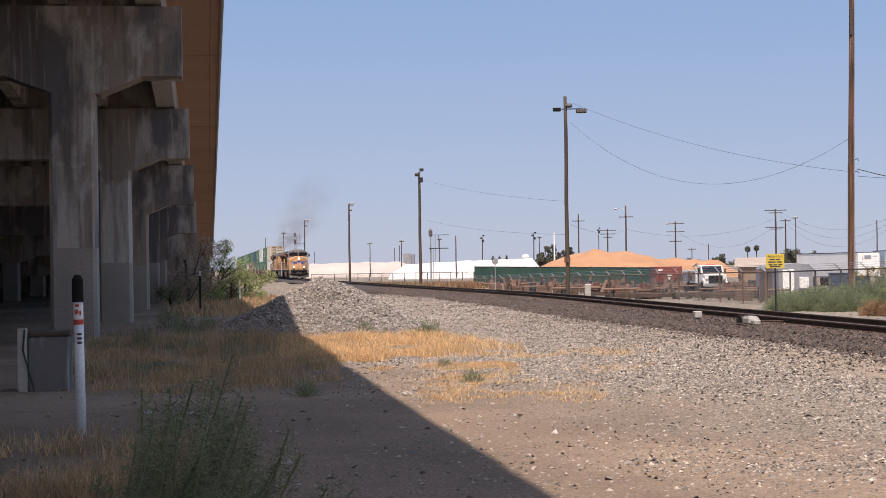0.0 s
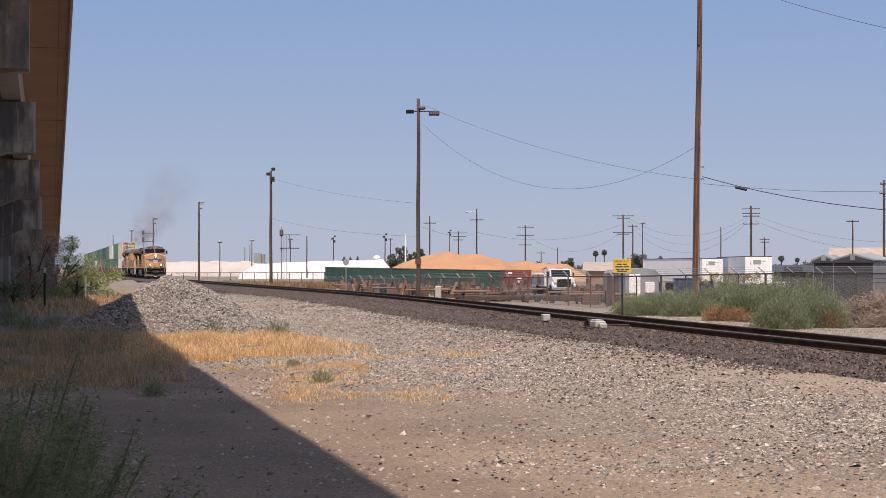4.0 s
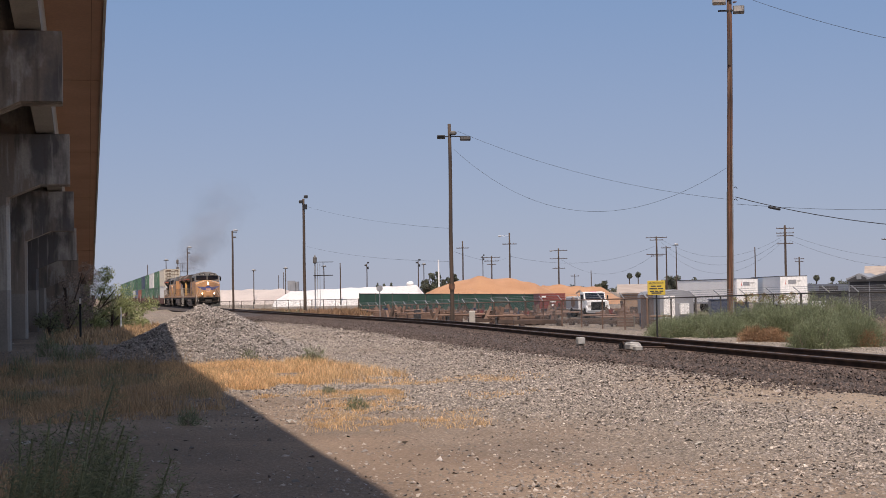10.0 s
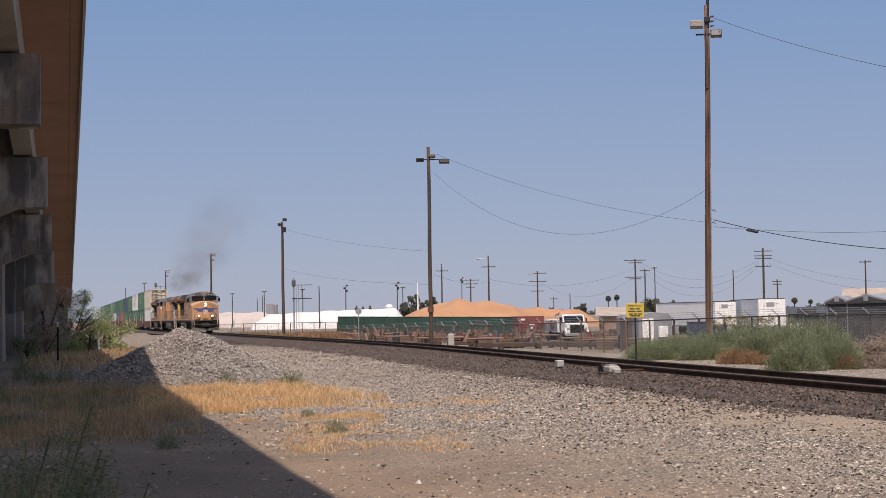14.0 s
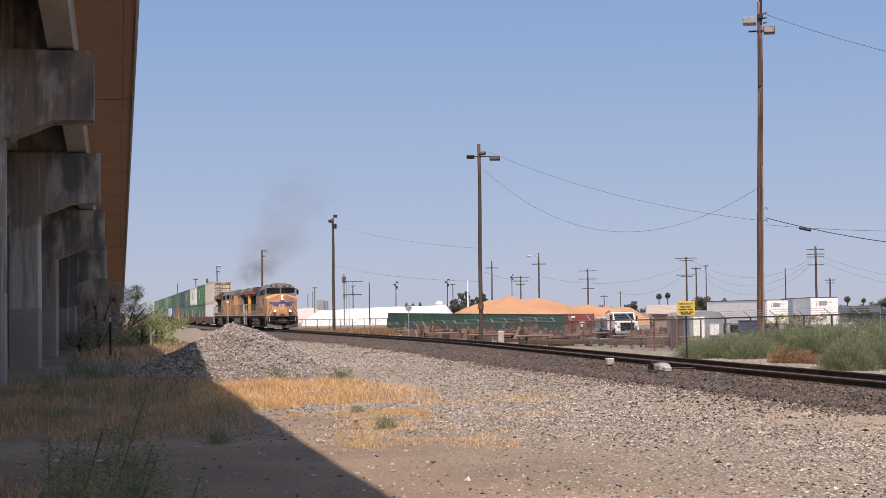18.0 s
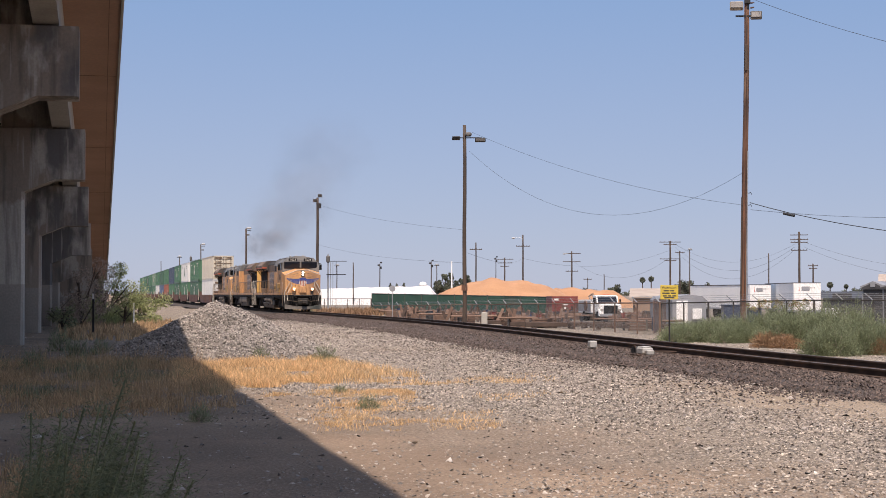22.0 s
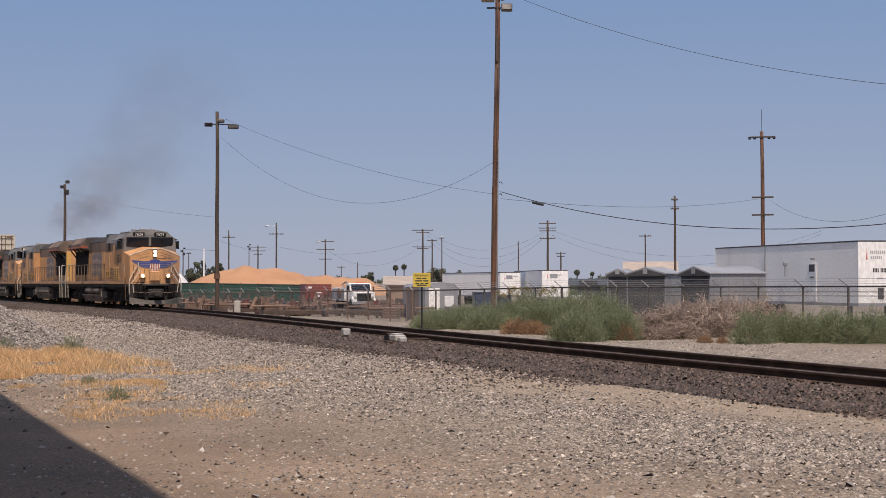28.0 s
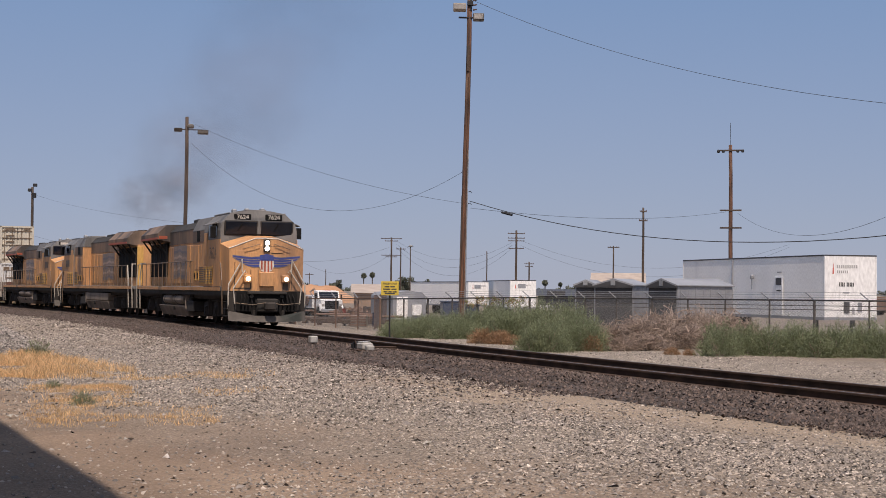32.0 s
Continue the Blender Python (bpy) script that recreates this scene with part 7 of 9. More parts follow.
def bin_box(az, dist, w, d, h, mat, label, z=None):
    p = at(az, dist)
    t = thing("waste_bin", spot(p, 10), label, "bin", "bins and boxes in the yard")
    part("body", Shape().box(-w / 2, w / 2, 0, d, 0.1, h, 0.04), mat, t)
    part("lid", Shape().box(-w / 2 - 0.04, w / 2 + 0.04, -0.05, d + 0.04, h, h + 0.09, 0.03), mat, t)
    for o in (-1, 1):
        part("skid", Shape().box(o * w * 0.35 - 0.06, o * w * 0.35 + 0.06, 0, d, 0, 0.1), DARK_SHEET, t)
    return t


bin_box(2.48, 112, 1.25, 1.2, 1.55, BLUE_BIN, "dark blue waste container with a lid")
bin_box(3.28, 110, 0.8, 0.9, 1.35, BLUE_BIN, "small dark blue waste bin")
bin_box(5.5, 108, 0.8, 0.9, 1.1, BLUE_BIN, "small blue waste bin by a fence post")
bin_box(5.9, 107, 0.85, 0.8, 1.35, WHITE_PAINT, "white steel cabinet behind the fence")


def red_container():
    p = at(-3.95, 150)
    t = thing("storage_container", spot(p, 6), "faded red steel storage container with white lettering bars", "container")
    w, h, ln = 2.44, 2.15, 6.0
    part("body", Shape().box(0.04, w - 0.04, 0.02, ln, 0, h), RED_BIN, t)
    for x in (0, w - 0.1):
        part("corner_post", Shape().box(x, x + 0.1, -0.02, 0.1, 0, h + 0.02), RED_BIN, t)
    for k in range(9):
        part("rib", Shape().box(0.15 + k * 0.25, 0.25 + k * 0.25, -0.015, 0.02, 0.12, h - 0.1), RED_BIN, t)
    for x0, x1, z0, z1 in ((0.2, 0.6, 1.75, 1.95), (1.0, 1.5, 1.3, 1.5), (1.0, 1.5, 0.95, 1.15), (1.0, 1.5, 0.6, 0.8)):
        part("letter_bar", Shape().box(x0, x1, -0.03, -0.014, z0, z1), LOGO_PALE, t)


red_container()


def truck():
    p = at(-1.85, 138)
    t = thing("work_truck", spot(p, 18) @ Matrix.Scale(0.88, 4), "white heavy work truck with a dark grille, parked in the yard", "truck")
    cab = Shape().side([(0.0, 0.75), (0.0, 1.62), (0.95, 1.75), (1.25, 2.52), (2.4, 2.58), (2.4, 0.75)], -1.1, 1.1)
    c = part("cab", cab, WHITE_PAINT, t)
    part("windscreen", Shape().side([(0.97, 1.80), (1.24, 2.44), (1.20, 2.46), (0.92, 1.82)], -0.98, 0.98), GLASS, c)
    part("grille", Shape().box(-0.72, 0.72, -0.04, 0.02, 0.75, 1.55, 0.02), BLACK, c)
    for o in (-1, 1):
        part("headlamp", Shape().box(o * 0.9 - 0.14, o * 0.9 + 0.14, -0.05, 0.05, 1.02, 1.24, 0.02), DEAD_LAMP, c)
        part("mirror", Shape().box(o * 1.35 - 0.08, o * 1.35 + 0.08, 1.1, 1.16, 1.7, 2.2, 0.02), BLACK, c)
        part("fender", Shape().side([(-0.05, 0.55), (-0.05, 1.0), (0.3, 1.25), (1.1, 1.25), (1.35, 0.9), (1.35, 0.7), (1.1, 1.0), (0.4, 1.0), (0.15, 0.55)], *sorted((o * 0.8, o * 1.2))), WHITE_PAINT, c)
        part("wheel", Shape().disc((o * 1.0, 0.7, 0.5), (1, 0, 0), 0.5, 0.3, 20), BLACK, t)
        part("wheel", Shape().disc((o * 0.95, 5.0, 0.5), (1, 0, 0), 0.5, 0.55, 20), BLACK, t)
        part("side_window", Shape().box(*sorted((o * 1.09, o * 1.115)), 1.35, 2.2, 1.75, 2.3), GLASS, c)
    part("bumper", Shape().box(-1.15, 1.15, -0.2, 0.0, 0.45, 0.75, 0.04), GALV, t)
    part("beacon", Shape().box(-0.35, 0.35, 1.4, 1.5, 2.58, 2.64, 0.02), MARKER_RED, c)
    part("chassis", Shape().box(-0.45, 0.45, 0.2, 7.0, 0.55, 0.8), DARK_SHEET, t)
    part("service_body", Shape().box(-1.2, 1.2, 2.6, 7.0, 0.8, 2.1, 0.03), WHITE_PAINT, t)
    part("crane_boom", Shape().tube((-0.7, 2.9, 2.1), (-0.9, 3.0, 2.7), 0.12, n=8).tube((-0.9, 3.0, 2.7), (-0.3, 6.2, 2.45), 0.1, n=8), TAN_WALL, t)
    for k in range(4):
        part("tool_locker", Shape().box(-1.24, -1.2, 2.75 + k * 1.05, 3.7 + k * 1.05, 0.95, 1.95, 0.01), GREY_SHEET, t)
    part("hose_reel", Shape().disc((-1.25, 4.2, 1.55), (1, 0, 0), 0.5, 0.2, 16), OLD_TIMBER, t)


truck()


def stored_things():
    """Pallets, pipes and boards lying about behind the left fence."""
    rng = random.Random(7)
    for k in range(125):
        az = -9.8 + k * 0.077 + rng.uniform(-0.1, 0.1)
        d = 122 + rng.uniform(-10, 26) + max(0, -5 - az) * 7 - max(0, az + 4) * 3
        if -3.4 < az < -1.5:
            d = max(d, 146)
        p = at(az, d)
        kind = k % 5
        if kind == 0:
            t = thing("pallet_stack", spot(p, rng.uniform(-40, 40)), "stack of weathered wooden pallets in the yard", "pallets", "stored pallets")
            n = rng.randint(2, 5)
            for j in range(n):
                part("pallet", Shape().box(-0.6, 0.6, -0.5, 0.5, j * 0.15 + 0.1, j * 0.15 + 0.14).box(-0.6, -0.5, -0.5, 0.5, j * 0.15, j * 0.15 + 0.1).box(0.5, 0.6, -0.5, 0.5, j * 0.15, j * 0.15 + 0.1), OLD_TIMBER, t, m=Matrix.Rotation(rng.uniform(-0.05, 0.05), 4, "Z"))
        elif kind == 1:
            t = thing("pipe_rack", spot(p, rng.uniform(-15, 15)), "rusty steel pipes lying on trestles", "pipes", "stored pipes")
            for j in range(5):
                part("pipe", Shape().tube((-2.2, j * 0.2, 0.62), (2.4, j * 0.2, 0.62), 0.07, n=7), OLD_TIMBER, t)
            for x in (-1.5, 1.5):
                part("trestle", Shape().box(x - 0.06, x + 0.06, -0.1, 0.1, 0, 0.55).box(x - 0.06, x + 0.06, 0.8, 1.0, 0, 0.55).box(x - 0.06, x + 0.06, -0.2, 1.1, 0.48, 0.56), DARK_SHEET, t)
        elif kind == 2:
            t = thing("crate", spot(p, rng.uniform(-30, 30)), "pale wooden crate among stored materials", "crate", "stored crates")
            h = rng.uniform(0.4, 0.85)
            part("box", Shape().box(-0.5, 0.5, -0.4, 0.4, 0, h), (TAN_WALL, GREY_SHEET, DARK_TIMBER, CONCRETE_PALE)[k // 5 % 4], t)
            for j in range(4):
                part("slat", Shape().box(-0.53, 0.53, -0.43, -0.4, 0.06 + j * h / 4, 0.06 + j * h / 4 + h / 6), OLD_TIMBER, t)
        elif kind == 4:
            t = thing("steel_drum", spot(p), "dented steel drum standing in the yard", "drum", "stored drums")
            paint = (BLUE_BIN, RED_BIN, OLD_TIMBER, DARK_SHEET)[k // 5 % 4]
            part("shell", Shape().tube((0, 0, 0), (0, 0, 0.9), 0.29, n=14), paint, t)
            for z in (0.02, 0.3, 0.6, 0.88):
                part("hoop", Shape().tube((0, 0, z - 0.02), (0, 0, z + 0.02), 0.305, n=14), paint, t)
        else:
            t = thing("board_pile", spot(p, rng.uniform(-40, 40)), "pile of leaning old boards", "boards", "stored boards")
            for j in range(6):
                part("board", Shape().box(-0.12, 0.12, -0.02, 0.02, 0, rng.uniform(0.7, 1.5)), (OLD_TIMBER, DARK_TIMBER)[j % 2], t, m=Matrix.Translation((j * 0.2 - 0.5, 0.1 * j, 0)) @ Matrix.Rotation(rng.uniform(-0.7, 0.7), 4, "Y") @ Matrix.Rotation(rng.uniform(-0.5, 0.2), 4, "X"))
    for k in range(10):
        az = -5.7 + k * 0.58 + rng.uniform(-0.15, 0.15)
        p = at(az, 113 - (az + 5.6) * 2.2 + rng.uniform(0, 9))
        t = thing("timber_baulk", spot(p, rng.uniform(-12, 12)), "long dark timber baulk lying on blocks inside the fence", "timber", "stored timbers")
        part("beam", Shape().box(-1.9, 1.9, -0.15, 0.15, 0.14, 0.42, 0.02), DARK_TIMBER, t)
        for x in (-1.3, 1.3):
            part("block", Shape().box(x - 0.15, x + 0.15, -0.3, 0.3, 0, 0.14, 0.02), DARK_TIMBER, t)
    p = at(-6.4, 112)
    t = thing("concrete_post", spot(p), "pale concrete bollard by the fence", "bollard")
    part("shaft", Shape().box(-0.22, 0.22, -0.2, 0.2, -0.1, 1.1, 0.05), CONCRETE_PALE, t)


stored_things()


# ---- beside the track ----
def beside(az, off):
    """The place at a bearing that lies off metres from the track's middle."""
    best = None
    for k in range(0, 1200):
        p, d = on_track(k * 0.1)
        q = p + Vector((d.y, -d.x, 0)) * off
        e = abs(math.degrees(math.atan2(q.x, q.y)) - az)
        if best is None or e < best[0]:
            best = (e, q, d)
    return best[1], best[2]


SWITCH_GREY = material("pale_switch_case", (0.40, 0.39, 0.37), (0.32, 0.31, 0.29), 0.6, scale=4, fine=40, bump=0.1, c=(0.3, 0.28, 0.25), cover=0.6)


def switch_machine():
    q, d = beside(-0.62, -1.65)
    m = Matrix.Translation((q.x, q.y, 0.29)) @ Matrix.Rotation(math.atan2(-d.x, d.y), 4, "Z")
    t = thing("switch_machine", m @ Matrix.Diagonal((0.62, 0.62, 0.8, 1)), "pale grey railway switch machine on the ballast beside the rail", "switch machine")
    part("case", Shape().box(-0.28, 0.22, -0.45, 0.4, 0.04, 0.26, 0.04), SWITCH_GREY, t)
    part("motor", Shape().box(-0.2, 0.12, -0.95, -0.5, 0.02, 0.2, 0.04), SWITCH_GREY, t)
    for y, z in ((0.65, 0.16), (0.95, 0.2), (1.25, 0.14)):
        part("gear_housing", Shape().box(-0.25, 0.1, y - 0.11, y + 0.11, 0, z + 0.08, 0.03), DARK_STEEL, t)
    part("cover", Shape().box(-0.22, 0.16, -0.3, 0.35, 0.26, 0.30, 0.015), SWITCH_GREY, t)
    part("throw_rod", Shape().tube((0.2, 0.0, 0.12), (2.2, 0.0, 0.1), 0.025).tube((0.2, 0.3, 0.12), (2.2, 0.3, 0.1), 0.025), RAIL_STEEL, t)
    part("base_plate", Shape().box(-0.5, 0.5, -0.6, 0.6, 0.0, 0.04), RAIL_STEEL, t)
    part("lever", Shape().pipe([(-0.2, 0.5, 0.1), (-0.25, 0.7, 0.3), (-0.2, 1.2, 0.24), (-0.1, 1.4, 0.08)], 0.03), RAIL_STEEL, t)
    q, d = beside(-2.5, -1.75)
    t = thing("junction_box", Matrix.Translation((q.x, q.y, 0.23)) @ Matrix.Rotation(math.atan2(-d.x, d.y), 4, "Z"), "small grey junction box on a short post by the track", "junction box")
    part("post", Shape().tube((0, 0, -0.1), (0, 0, 0.2), 0.05), RAIL_STEEL, t)
    part("case", Shape().box(-0.11, 0.11, -0.14, 0.14, 0.1, 0.3, 0.02), SWITCH_GREY, t)
    q, d = beside(2.9, 1.9)
    t = thing("marker_block", Matrix.Translation((q.x, q.y, 0.2)), "flat white marker block lying beyond the rail", "marker")
    part("slab", Shape().box(-0.2, 0.2, -0.08, 0.08, 0.05, 0.12, 0.02), SWITCH_GREY, t)


switch_machine()
SIGN_YELLOW = material("faded_yellow_sign", (0.62, 0.46, 0.06), (0.55, 0.41, 0.06), 0.5, scale=3, fine=40, bump=0.05)


def yellow_sign():
    p = at(0.24, 65.0)
    t = thing("warning_sign", Matrix.Translation((p.x, p.y, ground_z(p.x, p.y))) @ facing(p), "yellow warning sign on a thin dark post by the track", "sign")
    g = -ground_z(p.x, p.y)
    part("post", Shape().tube((0, 0, -0.2), (0, 0, 2.25 + g), 0.035, n=8), DARK_STEEL, t)
    pl = part("plate", Shape().box(-0.36, 0.36, -0.055, -0.035, 1.68 + g, 2.26 + g, 0.006), SIGN_YELLOW, t, "faded yellow sign plate")
    stand = Matrix.Rotation(radians(90), 4, "X")
    lettering("Attention", 0.15, Matrix.Translation((0, -0.058, 2.12 + g)) @ stand, INK_BLACK, pl)
    for z, spans in ((2.01, ((-0.22, -0.02), (0.02, 0.2))), (1.91, ((-0.28, 0.02), (0.06, 0.27))), (1.80, ((-0.26, -0.1), (-0.06, 0.08), (0.12, 0.28))), (1.73, ((-0.2, 0.2),))):
        for a, b in spans:
            part("letter_bar", Shape().box(a, b, -0.06, -0.054, z + g, z + g + 0.05), INK_BLACK, pl)


yellow_sign()


def back_sign(az, dist, h, label, mat, r=0.25):
    p = at(az, dist)
    t = thing("round_sign", spot(p), label, "sign")
    part("post", Shape().tube((0, 0, -0.2), (0, 0, h), 0.04, n=8), GALV, t)
    part("disc", Shape().disc((0, -0.05, h), (0, 1, 0), r, 0.02, 20), mat, t)


back_sign(-9.73, 150, 2.9, "grey round sign seen from its back, on a post", GALV, 0.3)


def signal_mast(az, dist, el, label, frames):
    p = at(az, dist)
    g = ground_z(p.x, p.y)
    h = EYE[2] + dist * math.tan(radians(el)) - g
    t = thing("signal_mast", spot(p), label, "railway signal", "railway signals")
    part("mast", Shape().tube((0, 0, 0), (0, 0, h), 0.1, 0.08, 8), GALV, t)
    part("ladder", Shape().tube((0.3, -0.1, 0.3), (0.3, -0.1, h - 1), 0.03).tube((0.6, -0.1, 0.3), (0.6, -0.1, h - 1), 0.03), GALV, t)
    part("base", Shape().box(-0.5, 0.5, -0.4, 0.4, -0.2, 0.35, 0.05), SWITCH_GREY, t)
    for z in frames:
        part("signal_head", Shape().box(-0.24, 0.24, -0.2, 0.1, h - z + 0.2, h - z + 1.1, 0.15), LAMP_GREY, t)
    part("platform", Shape().box(-0.2, 2.2, -0.3, 0.3, h - 2.6, h - 2.5).tube((0.2, 0, h - 0.9), (2.3, 0, h - 0.9), 0.04).tube((1.0, 0, h - 2.5), (1.0, 0, h - 0.9), 0.03), DARK_STEEL, t)
    return t


signal_mast(-12.05, 196, 1.42, "grey railway signal mast with a ladder and platform", (1.3,))
signal_mast(-16.95, 330, 1.35, "far grey railway signal mast", (1.3, 2.7))


# ---- right end: lumber, light mast, stop sign ----
def lumber_heap():
    t = thing("tie_pile", Matrix(), "heap of old dark railway ties beside the fence", "timber pile")
    rng = random.Random(5)
    for k, (az, d, z, ln, turn, lift, mat) in enumerate(((19.6, 63.5, 0.12, 4.2, 88, 0, DARK_TIMBER), (20.2, 62.5, 0.12, 4.0, 80, 0, DARK_TIMBER), (20.6, 64.0, 0.4, 4.5, 92, 2, DARK_TIMBER), (20.9, 66.5, 0.75, 4.6, 98, 4, DARK_TIMBER), (21.0, 67.5, 1.05, 4.8, 100, 5, DARK_TIMBER), (21.6, 66.0, 0.5, 3.5, 60, 4, DARK_TIMBER), (22.0, 65.0, 0.85, 3.8, 95, 3, DARK_TIMBER), (18.6, 64.2, 0.1, 3.0, 86, 0, DARK_TIMBER), (19.2, 62.2, 0.1, 2.6, 75, 0, DARK_TIMBER), (20.4, 61.8, 0.1, 3.2, 100, 0, OLD_TIMBER), (21.4, 63.2, 0.42, 3.6, 88, -3, DARK_TIMBER))):
        p = at(az, d)
        m = Matrix.Translation((p.x, p.y, ground_z(p.x, p.y) + z)) @ facing(p) @ Matrix.Rotation(radians(turn), 4, "Z") @ Matrix.Rotation(radians(lift), 4, "X")
        part("tie", Shape().box(-0.13, 0.13, -ln / 2, ln / 2, -0.12, 0.12, 0.02), mat, t, m=m)


lumber_heap()


def light_mast():
    p = at(18.36, 72.4)
    t = thing("light_mast", spot(p), "thin galvanised light mast with small floodlights", "light pole")
    h = 3.85 - ground_z(p.x, p.y)
    part("mast", Shape().tube((0, 0, -0.1), (0, 0, h), 0.06, 0.05, 8), GALV, t)
    for z, x in ((h - 0.15, -0.35), (h - 0.45, -0.5), (h - 0.7, -0.25)):
        part("floodlight", Shape().box(x - 0.22, x + 0.1, -0.2, 0.05, z - 0.06, z + 0.08, 0.03), WHITE_PAINT, t)
        part("bracket", Shape().tube((0, 0, z), (x, -0.05, z), 0.02), GALV, t)
    part("cable_loop", Shape().pipe([(0.05, 0, h - 0.8), (0.14, 0, h - 1.2), (0.05, 0, h - 1.6)], 0.03), DARK_STEEL, t)
    q = at(18.52, 80)
    t = thing("notice_board", spot(q), "small white notice on a post behind the fence", "sign")
    part("post", Shape().tube((0, 0.02, 0), (0, 0.02, 1.5), 0.03), GALV, t)
    part("plate", Shape().box(-0.17, 0.17, -0.02, 0.0, 0.86, 1.42), WHITE_PAINT, t)
    for z in (1.3, 1.15, 1.02, 0.92):
        part("letter_bar", Shape().box(-0.11, 0.11, -0.026, -0.019, z, z + 0.05), INK_BLACK, t)
    q = at(19.43, 96)
    t = thing("stop_sign", spot(q), "red octagonal stop sign on a post", "stop sign")
    part("post", Shape().tube((0, 0.03, 0), (0, 0.03, 1.3), 0.03), GALV, t)
    o = [(0.3 * math.cos(math.pi / 8 + k * math.pi / 4), 1.12 + 0.3 * math.sin(math.pi / 8 + k * math.pi / 4)) for k in range(8)]
    pl = part("plate", Shape().prism(o, -0.02, 0.0), MARKER_RED, t)
    lettering("STOP", 0.2, Matrix.Translation((0, -0.023, 1.05)) @ Matrix.Rotation(radians(90), 4, "X"), LOGO_PALE, pl)
    q = at(18.75, 84)
    t = thing("traffic_cone", spot(q), "orange traffic cone beside a concrete block", "cone")
    part("cone", Shape().tube((0, 0, 0.04), (0, 0, 0.75), 0.18, 0.03, 14), ORANGE_PLASTIC, t)
    part("collar", Shape().tube((0, 0, 0.35), (0, 0, 0.5), 0.118, 0.09, 14), LOGO_PALE, t)
    part("base", Shape().box(-0.22, 0.22, -0.22, 0.22, 0, 0.04, 0.01), ORANGE_PLASTIC, t)
    q = at(17.75, 80)
    t = thing("concrete_block", spot(q, 20), "low tan concrete barrier block behind the brush", "barrier")
    part("block", Shape().box(-1.5, 1.7, -0.3, 0.3, -0.1, 0.85, 0.06), CONCRETE_PALE, t)


ORANGE_PLASTIC = material("orange_plastic", (0.7, 0.16, 0.02), (0.6, 0.14, 0.02), 0.5, bump=0)
light_mast()


def far_wagons():
    for k in range(3):
        p = at(19.1 + k * 4.0, 185)
        t = thing("gondola_car", spot(p, 8), "long brown freight gondola standing far off", "freight car", "far freight cars")
        part("body", Shape().box(-6.2, 6.2, 0, 2.8, 0.55, 2.05, 0.03), OLD_TIMBER, t)
        part("underframe", Shape().box(-6.3, 6.3, 0.3, 2.5, 0.25, 0.55), DARK_SHEET, t)
        for j in range(11):
            part("side_post", Shape().box(-6.0 + j * 1.2, -5.88 + j * 1.2, -0.06, 0, 0.55, 2.05), OLD_TIMBER, t)
        for x in (-4.8, -3.2, 3.2, 4.8):
            part("wheel", Shape().disc((x, 0.3, 0.22), (0, 1, 0), 0.42, 0.12, 14), TRUCK_GREY, t)


far_wagons()


def far_tanks():
    p = at(-8.62, 900)
    t = thing("water_tower", spot(p), "far white globe water tower", "water tower")
    part("stem", Shape().tube((0, 0, 0), (0, 0, 6.5), 0.9, 0.6, 10), WHITE_PAINT, t)
    bm = bmesh.new()
    bmesh.ops.create_uvsphere(bm, u_segments=16, v_segments=10, radius=2.2)
    me = bpy.data.meshes.new("globe")
    bm.to_mesh(me)
    bm.free()
    part("globe", me, WHITE_PAINT, t, m=Matrix.Translation((0, 0, 7.2)) @ Matrix.Diagonal((1, 1, 0.8, 1)))
    p = at(-12.88, 700)
    t = thing("elevator_block", spot(p), "far pale block building above the mounds", "building")
    part("block", Shape().box(-2.0, 1.3, 0, 6, 0, 8.6), GREY_SHEET, t)
    part("tank", Shape().tube((2.0, 2, 0), (2.0, 2, 8.2), 1.1, n=16), GREY_SHEET, t)
    p = at(-7.58, 380)
    t = thing("white_mast", spot(p), "thin white mast among the far trees", "mast")
    part("shaft", Shape().tube((0, 0, 0), (0, 0, 10.2), 0.22, 0.16, 10), WHITE_PAINT, t)


far_tanks()

# ---- plants ----
def leaf_material(name, a, b, islands=0.4, through=0.4):
    m = material(name, a, b, 0.8, scale=1.2, fine=30, bump=0, islands=islands, spec=0.2)
    n, l = m.node_tree.nodes, m.node_tree.links
    tl, mx = n.new("ShaderNodeBsdfTranslucent"), n.new("ShaderNodeMixShader")
    mx.inputs["Fac"].default_value = through
    l.new(n["Principled BSDF"].inputs["Base Color"].links[0].from_socket, tl.inputs["Color"])
    l.new(n["Principled BSDF"].outputs["BSDF"], mx.inputs[1])
    l.new(tl.outputs["BSDF"], mx.inputs[2])
    l.new(mx.outputs["Shader"], n["Material Output"].inputs["Surface"])
    return m


DRY_GRASS = leaf_material("dry_golden_grass", (0.80, 0.555, 0.31), (0.66, 0.44, 0.235))
# the same dry grass, browner and darker in colour where it lies in shade
SHADE_GRASS = leaf_material("shaded_dry_grass", (0.60, 0.415, 0.245), (0.40, 0.275, 0.16))
SAGE = leaf_material("grey_green_brush", (0.255, 0.285, 0.17), (0.185, 0.21, 0.12))
SAGE_DRY = leaf_material("dry_brush", (0.38, 0.24, 0.14), (0.28, 0.175, 0.105))
DEAD_TWIG = leaf_material("dead_brown_twigs", (0.43, 0.345, 0.285), (0.27, 0.21, 0.17))
LEAF_GREEN = leaf_material("olive_green_leaves", (0.37, 0.40, 0.19), (0.28, 0.31, 0.14))
WEED_GREEN = leaf_material("dull_green_weed", (0.24, 0.255, 0.15), (0.18, 0.195, 0.115))
# dark leaves, lightened a little to stand for distance haze
FAR_LEAF = leaf_material("far_hazed_leaves", (0.145, 0.155, 0.115), (0.11, 0.12, 0.09))


